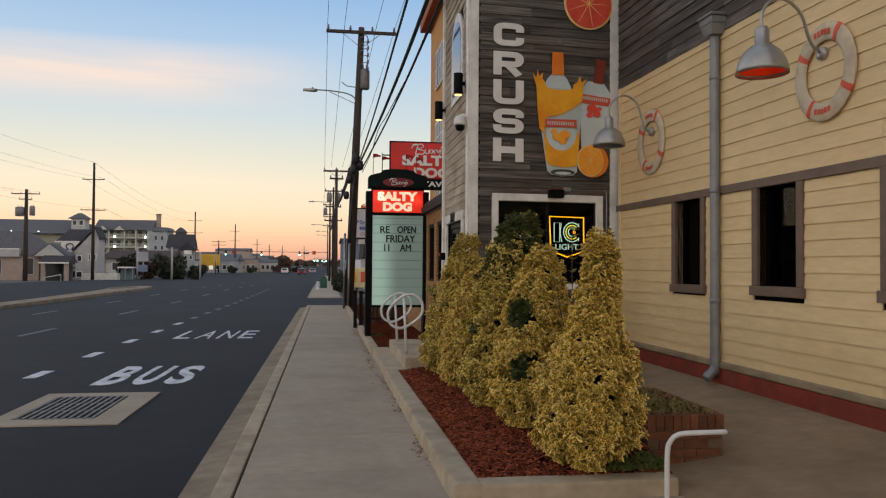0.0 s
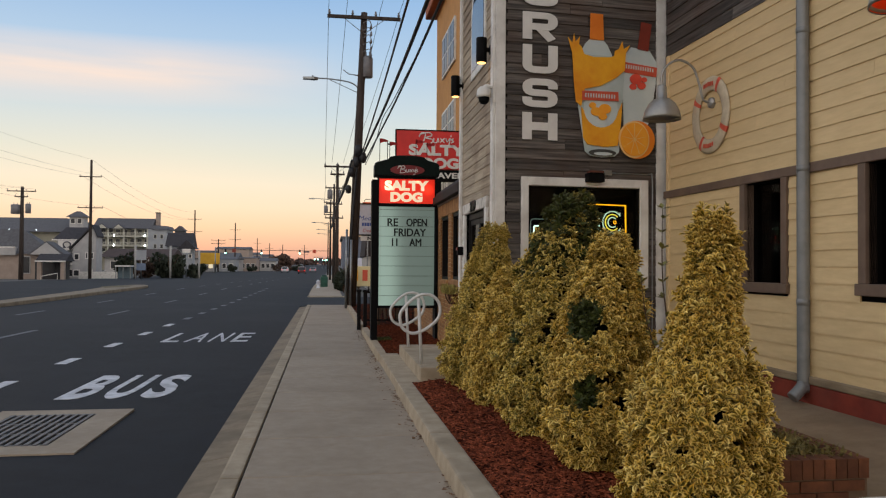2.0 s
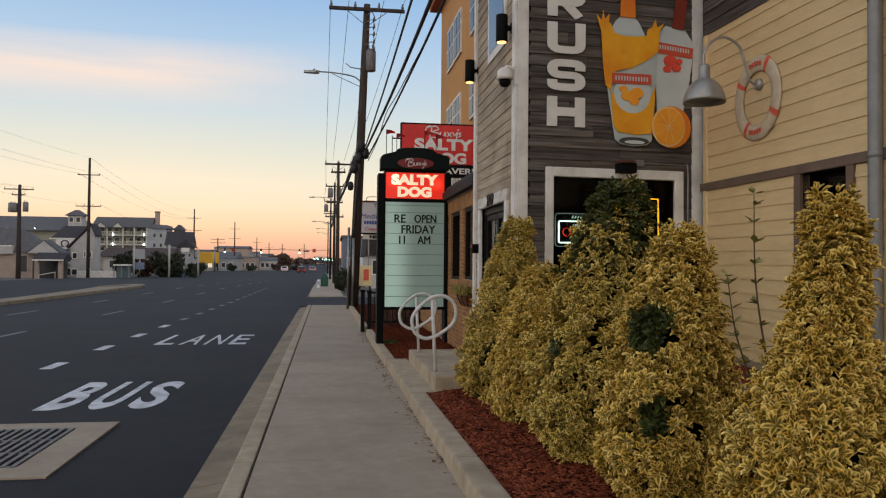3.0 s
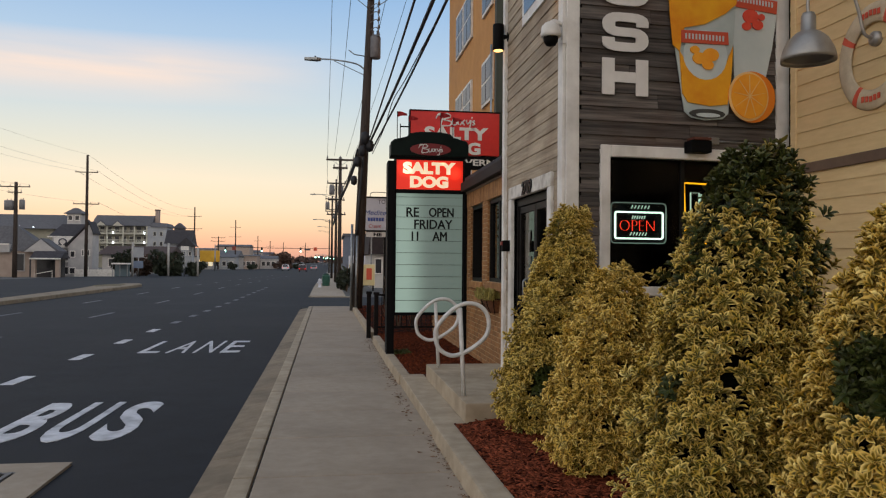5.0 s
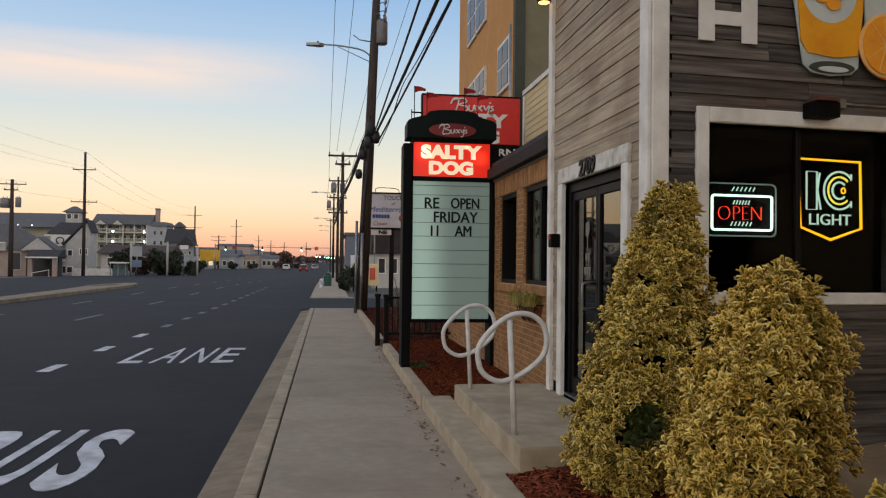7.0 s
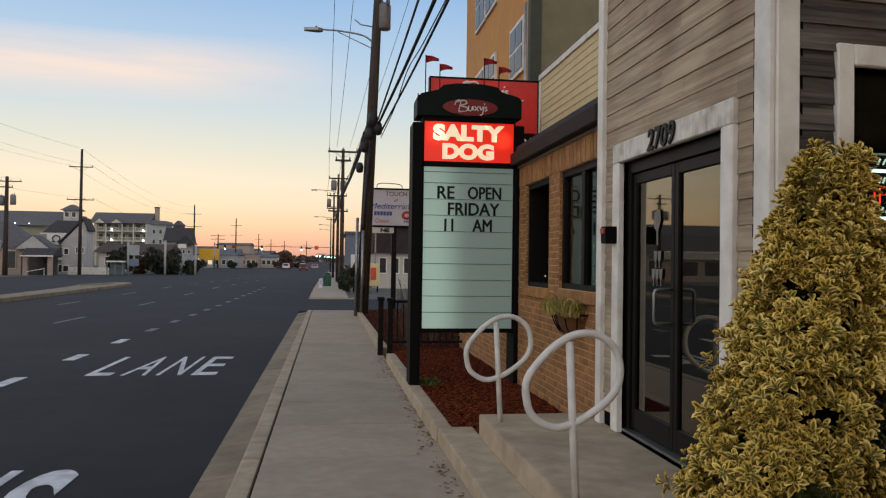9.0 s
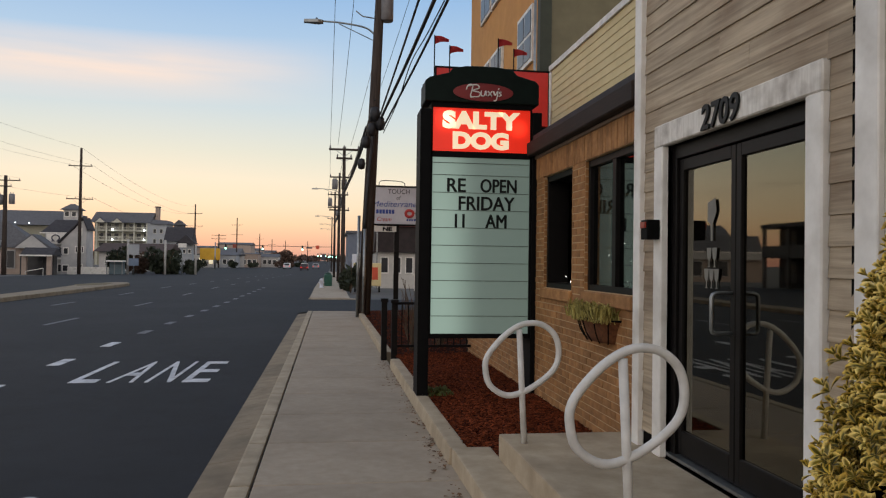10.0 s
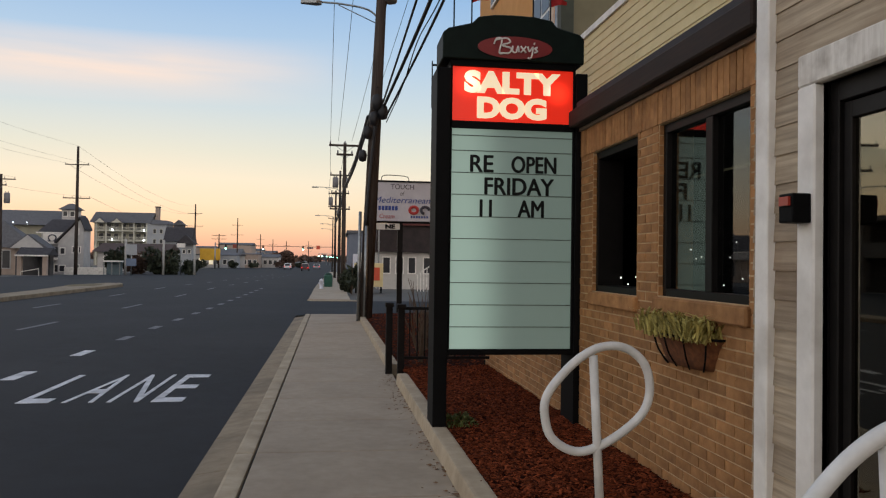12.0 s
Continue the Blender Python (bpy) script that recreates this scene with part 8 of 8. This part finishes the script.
for x in (-76.3, -71.0):
    bm = bmesh.new()
    gable(bm, x - 1.9, x + 1.9, 269.0, 273, 12.9, 14.6, "y", 0.2)
    part("dormer_roof", bm, ROOFGREY, hotel)
    bm = bmesh.new()
    gable(bm, x - 1.6, x + 1.6, 268.7, 268.82, 12.9, 14.3, "y", 0.0)
    part("dormer_face", bm, BALCONY, hotel)
for x in (-72.6, -62.7):
    for z in (7.3, 10.6):
        bm = bmesh.new()
        lathe(bm, [(0, -0.4), (0.2, -0.2), (0.2, 0.25), (0, 0.4)], (x, 269.5, z), 8)
        part("lamp", bm, HOTLAMP, hotel)
for x, z in ((-59.3, 9.6), (-57.2, 9.6), (-59.3, 6.3), (-57.2, 6.3)):
    facade_window(hotel, x, 269.5, z, 1.0, 1.5, BALCONY)

house2 = thing("far_house", (-40, 210, -1), "grey house with a dark hipped roof and a small cupola", "building")
bm = bmesh.new()
box(bm, -43.2, -36.6, 210, 213, -1.0, 6.0)
part("wall", bm, PALE2, house2)
bm = bmesh.new()
gable(bm, -43.2, -36.8, 209.5, 216, 5.9, 9.6, "x", 0.3)
part("roof", bm, ROOFDARK, house2)
bm = bmesh.new()
gable(bm, -40.0, -35.6, 208.5, 212, 5.2, 7.6, "y", 0.3)
part("gable_roof", bm, ROOFDARK, house2)
bm = bmesh.new()
box(bm, -42.2, -39.8, 215, 218, 8.4, 10.2)
gable(bm, -42.3, -39.6, 214.8, 218.2, 10.2, 11.6, "y", 0.2)
part("cupola", bm, ROOFGREY, house2)
for x in (-38.5, -37.2):
    facade_window(house2, x, 210, 2.8, 0.8, 1.1)

mid_shop = thing("far_shop", (-32, 160, -1), "low far shop row with awning and windows", "building")
bm = bmesh.new()
box(bm, -46, -33.5, 165, 178, -1.0, 2.8)
part("wall", bm, PALE, mid_shop)
bm = bmesh.new()
gable(bm, -46.5, -33, 164, 178, 2.7, 4.5, "x", 0.3)
part("roof", bm, mat("brown_shingle", (58, 44, 40), (74, 57, 51), 1, 0.9), mid_shop)
for k in range(5):
    facade_window(mid_shop, -44.2 + 2.3 * k, 165, 0.2, 1.4, 1.7)
white_wall = thing("low_wall", (-33.4, 117, -0.9), "low white garden wall across the street", "wall", kind="structure")
bm = bmesh.new()
box(bm, -36.2, -30.9, 117.6, 117.9, -1.0, 0.25)
part("wall", bm, WHITE, white_wall)
shelter = thing("bus_shelter", (-30, 117, -0.9), "small glass bus shelter with a pale roof", "bus shelter")
bm = bmesh.new()
box(bm, -30.9, -28.7, 116.3, 118, 1.0, 1.2)
part("roof", bm, SIGNWHITE, shelter)
for x in (-30.8, -29.8, -28.8):
    bm = bmesh.new()
    box(bm, x - 0.05, x + 0.05, 116.4, 116.5, -0.95, 1.0)
    part("post", bm, GALV, shelter)
bm = bmesh.new()
box(bm, -30.8, -28.8, 117.8, 117.84, -0.7, 1.0)
part("pane", bm, mat("shelter_panel", (92, 112, 122), (110, 128, 136), 2, 0.3), shelter)
for x, y, z, w, h, m_ in ((-27.2, 116, 2.0, 1.4, 1.4, PALE2), (-27.2, 116, 0.5, 1.3, 1.0, mat("muted_blue_panel", (92, 106, 128), (108, 122, 144), 2, 0.6)), (-22.6, 125, 3.2, 1.2, 0.6, SIGNWHITE)):
    st = thing("street_sign", (x, y, -0.9), "street sign panel on a pale post across the street", "sign", "far street signs")
    bm = bmesh.new()
    tube(bm, [(x, y, -1.0), (x, y, z + h)], 0.08, 6)
    part("post", bm, GALV, st)
    bm = bmesh.new()
    box(bm, x - w / 2, x + w / 2, y - 0.12, y - 0.06, z, z + h)
    part("panel", bm, m_, st)
for x, y, z in ((-29.0, 120, 4.2), (-24.4, 122, 4.2), (-20.5, 124, 3.6)):
    bm = bmesh.new()
    tube(bm, [(x, y, -1.0), (x, y, z)], 0.16, 8)
    single("street_post", bm, mat("pale_post", (150, 148, 144), (166, 164, 160), 3, 0.7), "pale street post across the street", "post", "far posts")
for k, (x, y, r, h) in enumerate(((-32.4, 128, 1.9, 4.0), (-29.6, 131, 2.6, 3.6), (-25.8, 128, 2.4, 4.2), (-24.6, 127, 1.4, 2.6), (-22.4, 131, 1.6, 2.2), (-27.5, 133, 2.4, 3.6))):
    leafy("tree", (x, y, -0.95), r, h, 1100, 0.16, DARKGREEN if k not in (1, 5) else TWIGGY, "dark bushy tree across the street", "far trees", 20 + k)
leafy("tree", (-20, 300, -0.95), 4.5, 5.6, 1800, 0.35, TWIGGY, "bare brown tree on the far median", "far trees", 40)
for k, (x, y, r) in enumerate(((-33, 118.5, 0.8), (-21.5, 126, 0.9), (-34.5, 210, 1.8))):
    leafy("shrub", (x, y, -0.95), r, 1.4 * r, 400, 0.12, DARKGREEN, "dark low shrub across the street", "far shrubs", 50 + k)

yellow = thing("yellow_sign", (-34.4, 225, -1), "large yellow roadside sign", "sign")
bm = bmesh.new()
box(bm, -37.2, -31.8, 225, 225.6, 1.2, 4.4)
part("panel", soften(bm, 0.1, 1), mat("yellow_sign_panel", (206, 156, 40), (220, 172, 54), 0.8, 0.6), yellow)
for x in (-36, -33):
    bm = bmesh.new()
    box(bm, x - 0.2, x + 0.2, 225.1, 225.5, -1, 1.2)
    part("post", bm, GALV, yellow)
SHOPLIGHT = lit("shop_window_light", (255, 236, 196), 0.6)
row = thing("far_shop_row", (-30, 240, -1), "far row of pale low shops with lit windows", "building")
bm = bmesh.new()
box(bm, -52, -27, 240, 255, -1, 2.6)
part("wall", bm, PALE, row)
bm = bmesh.new()
box(bm, -52.3, -26.8, 239.6, 255, 2.6, 3.0)
part("roof", bm, ROOFGREY, row)
for x in (-39, -36.2, -33.4):
    bm = bmesh.new()
    box(bm, x - 0.9, x + 0.9, 239.8, 239.95, 0, 1.8)
    part("window", bm, SHOPLIGHT, row)
for k in range(16):
    rr = random.Random(k + 70)
    y = 300 + 40 * k
    for side in (-1, 1):
        x = side * rr.uniform(0, 8) + (-34 - 0.035 * y if side < 0 else 14 + 0.01 * y)
        w, h = rr.uniform(9, 20), rr.uniform(3.5, 8.5)
        far = thing("far_building", (x, y, -1), "distant low building along the street", "building", "distant buildings")
        bm = bmesh.new()
        box(bm, x - w / 2, x + w / 2, y, y + 18, -1, h)
        part("wall", bm, PALE2 if k % 2 else FARBRICK, far)
        bm = bmesh.new()
        gable(bm, x - w / 2, x + w / 2, y, y + 18, h, h + rr.uniform(0.3, 2.6), "x", 0.3)
        part("roof", bm, ROOFGREY, far)
        for j in range(3):
            facade_window(far, x + (j - 1) * w * 0.28, y, 0.6, 1.8, 1.6)
# low shops and parked cars along the far bend
for k, (x, w, h, roof) in enumerate(((-31.5, 6.5, 2.6, 0.9), (-25.6, 5.0, 3.1, 0.3), (-20.4, 5.0, 2.3, 1.0))):
    far = thing("far_building", (x, 232 + 9 * k, -1), "distant low shop along the street", "building", "distant buildings")
    y = 232 + 9 * k
    bm = bmesh.new()
    box(bm, x - w / 2, x + w / 2, y, y + 10, -1.1, h)
    part("wall", bm, (PALE2, FARBRICK, PALE)[k], far)
    bm = bmesh.new()
    gable(bm, x - w / 2, x + w / 2, y, y + 10, h, h + roof, "x", 0.3)
    part("roof", bm, ROOFGREY, far)
    for j in range(3):
        facade_window(far, x + (j - 1) * w * 0.3, y, 0.0, 1.2, 1.5)
for k, (x, y, r, h) in enumerate(((-28, 222, 1.3, 1.9), (-22.8, 226, 1.5, 1.6), (-17.0, 246, 2.0, 2.4), (-14.5, 252, 1.6, 1.7), (-12.0, 262, 1.7, 2.0))):
    leafy("shrub", (x, y, -0.98), r, h, 500, 0.16, TWIGGY if k in (2, 3) else DARKGREEN, "dark low shrub along the far verge", "far shrubs", 90 + k, False)
# a wood at the end of the view
v, f = [], []
rng = np.random.RandomState(77)
for k in range(5200):
    x = rng.uniform(-420, 420)
    y = 950 + rng.uniform(0, 80)
    h = 7.0 + 3.5 * noise.noise(Vector((x * 0.02, 0, 3)))
    c = np.array((x, y, -1 + h * rng.rand() ** 0.7))
    a, b = rng.randn(3) * 1.6, rng.randn(3) * 1.6
    i = len(v)
    v += [tuple(c + a), tuple(c + b), tuple(c - a), tuple(c - b)]
    f.append((i, i + 1, i + 2, i + 3))
me = bpy.data.meshes.new("far_trees")
me.from_pydata(v, [], f)
me.materials.append(TWIGGY)
tagged(new("far_trees", me), "dusky line of trees at the end of the street", "trees", kind="stuff")

# traffic signals
GREEN = lit("green_signal", (170, 255, 226), 5.0)
signals = thing("traffic_signal", (-28, 200, -1), "traffic signals hung on a wire across the street, lit green", "traffic light")
for x in (-29.3, -0.6):
    bm = bmesh.new()
    tube(bm, [(x, 200, -1), (x, 200, 5.6)], [0.2, 0.13], 8)
    part("mast", bm, GALV, signals)
bm = bmesh.new()
tube(bm, sagging((-29.3, 200, 5.2), (-0.6, 200, 4.9), 0.15), 0.07, 6)
part("span_wire", bm, CABLE, signals)
for x in (-26.8, -17.9, -8.3):
    bm = bmesh.new()
    box(bm, x - 0.2, x + 0.2, 199.7, 200.1, 3.9, 5.1)
    hd = part("signal_head", soften(bm, 0.04, 1), BLACK, signals)
    for j, z in enumerate((4.15, 4.5, 4.85)):
        bm = bmesh.new()
        tube(bm, [(x, 199.72, z), (x, 199.62, z)], 0.21 if j == 0 else 0.13, 10)
        part("lens", bm, GREEN if j == 0 else DARKPANE, hd)
for x, w, m_ in ((-24.7, 0.9, M_CAP2), (-6.6, 1.5, DARKINK), (-4.6, 0.9, M_BAN)):
    bm = bmesh.new()
    box(bm, x - w / 2, x + w / 2, 199.8, 199.9, 4.4 if w > 1 else 4.3, 4.75 if w > 1 else 5.2)
    part("plate", bm, m_, signals)
bm = bmesh.new()
box(bm, -3.5, -2.6, 199.6, 199.7, 1.6, 3.1)
part("plate", bm, DARKINK, signals)
for x, y in ((-9.5, 420), (-6.2, 480), (-3.5, 480), (-5.2, 560), (-2.0, 560), (0.4, 620), (-7.8, 420), (-1.5, 700)):
    sg = thing("traffic_signal", (x, y, -1), "distant green traffic signal", "traffic light", "distant signals")
    bm = bmesh.new()
    box(bm, x - 0.25, x + 0.25, y, y + 0.3, 3.4, 5.0)
    part("signal_head", bm, BLACK, sg)
    bm = bmesh.new()
    tube(bm, [(x, y - 0.02, 3.8), (x, y - 0.2, 3.8)], 0.42, 8)
    part("lens", bm, GREEN, sg)
    bm = bmesh.new()
    tube(bm, [(x + 4, y + 0.1, -1), (x + 4, y + 0.1, 5.2), (x, y + 0.1, 5.2), (x, y + 0.1, 5.0)], 0.1, 5)
    part("mast", bm, GALV, sg)


# parked-looking traffic far ahead
TAIL = lit("tail_lamp", (255, 40, 30), 0.9)
TYRE = mat("tyre_rubber", (20, 20, 20), (30, 30, 30), 8, 0.8)


def car(x, y, paint, label, tall=1.5):
    ob = thing("car", (x, y, road_z(y)), label, "car", "cars ahead")
    z = road_z(y)
    bm = bmesh.new()
    prof = [(0, 0.35), (0, 0.85), (0.15, 0.95), (0.55, tall - 0.05), (2.5, tall), (3.3, 0.98), (4.3, 0.85), (4.4, 0.40)]
    lo_ = [bm.verts.new((x - 0.9 + (0.12 if h > 1.1 else 0), y + l, z + h)) for l, h in prof]
    hi_ = [bm.verts.new((x + 0.9 - (0.12 if h > 1.1 else 0), y + l, z + h)) for l, h in prof]
    bm.faces.new(lo_)
    bm.faces.new(hi_[::-1])
    for i in range(len(prof)):
        j = (i + 1) % len(prof)
        bm.faces.new((lo_[i], hi_[i], hi_[j], lo_[j]))
    part("body", soften(bm, 0.06, 2), paint, ob)
    bm = bmesh.new()
    hexa(bm, [(x - 0.68, y + 0.16, z + 0.98), (x + 0.68, y + 0.16, z + 0.98), (x + 0.68, y + 0.3, z + 0.98), (x - 0.68, y + 0.3, z + 0.98), (x - 0.6, y + 0.48, z + tall - 0.1), (x + 0.6, y + 0.48, z + tall - 0.1), (x + 0.6, y + 0.6, z + tall - 0.1), (x - 0.6, y + 0.6, z + tall - 0.1)])
    part("rear_window", bm, DARKPANE, ob)
    for s in (-1, 1):
        bm = bmesh.new()
        box(bm, x + s * 0.72 - 0.14, x + s * 0.72 + 0.14, y - 0.03, y + 0.05, z + 0.68, z + 0.86)
        part("tail_light", bm, TAIL, ob)
        for l in (0.8, 3.5):
            bm = bmesh.new()
            tube(bm, [(x + s * 0.72, y + l, z + 0.31), (x + s * 0.9, y + l, z + 0.31)], 0.31, 12)
            part("wheel", bm, TYRE, ob)


car(-13.0, 215, mat("white_car_paint", (190, 190, 192), (200, 200, 202), 2, 0.3), "white car seen from behind on the road", 1.6)
car(-7.4, 190, mat("dark_red_car_paint", (70, 22, 24), (80, 28, 28), 2, 0.3), "dark red car with lit tail lamps on the road", 1.7)
car(-5.6, 225, mat("silver_car_paint", (130, 132, 136), (142, 144, 148), 2, 0.3), "silver car seen from behind on the road", 1.5)
car(-9.4, 235, mat("grey_car_paint", (90, 92, 96), (100, 102, 106), 2, 0.3), "grey car seen from behind on the road", 1.6)

# motel block further back on the other side of the street
MOTELTRIM = mat("motel_trim", (72, 70, 70), (86, 84, 82), 0.8, 0.85)
motel = thing("motel", (-39, 64, -0.4), "two-storey motel block with open balconies across the street", "building")
bm = bmesh.new()
box(bm, -50, -38, 44, 76, -0.5, 5.2)
part("wall", bm, mat("motel_wall", (44, 41, 40), (56, 53, 51), 0.8, 0.9, spec=0.2), motel)
bm = bmesh.new()
box(bm, -50.3, -36.2, 43.7, 76.3, 5.2, 5.6)
part("roof", bm, ROOFDARK, motel)
for z in (2.6,):
    bm = bmesh.new()
    box(bm, -38.0, -36.4, 44, 76, z - 0.2, z)
    part("balcony_floor", bm, MOTELTRIM, motel)
    bm = bmesh.new()
    box(bm, -36.45, -36.35, 44, 76, z, z + 0.95)
    part("balcony_rail", bm, MOTELTRIM, motel)
for k in range(9):
    bm = bmesh.new()
    box(bm, -36.6, -36.3, 44 + 4 * k - 0.15, 44 + 4 * k + 0.15, -0.5, 5.2)
    part("pillar", bm, MOTELTRIM, motel)
for z in (0.1, 3.0):
    for k in range(8):
        bm = bmesh.new()
        box(bm, -38.05, -37.95, 45.2 + 4 * k, 47.0 + 4 * k, z, z + 2.0)
        part("window", bm, DARKPANE, motel)

# small string lights behind the brick front's windows
FAIRY = lit("string_light", (255, 250, 240), 4.0)
fairy = thing("string_lights", (2.3, 14.2, 1.5), "string of tiny white lights inside the window", "string lights")
rr = random.Random(12)
line = [(2.27, 13.72 + 0.95 * k / 13, 1.50 + 0.55 * abs(math.sin(k * 0.9)) * rr.uniform(0.2, 1.0)) for k in range(14)] + [(2.27, 15.15 + 0.8 * k / 5, 1.46 + 0.08 * rr.random()) for k in range(6)]
for x, y, z in line:
    bm = bmesh.new()
    lathe(bm, [(0, -0.006), (0.006, 0), (0, 0.008)], (x, y, z), 6)
    part("bulb", bm, FAIRY, fairy)
bm = bmesh.new()
tube(bm, line[:14], 0.002, 4)
part("cord", bm, BLACK, fairy)
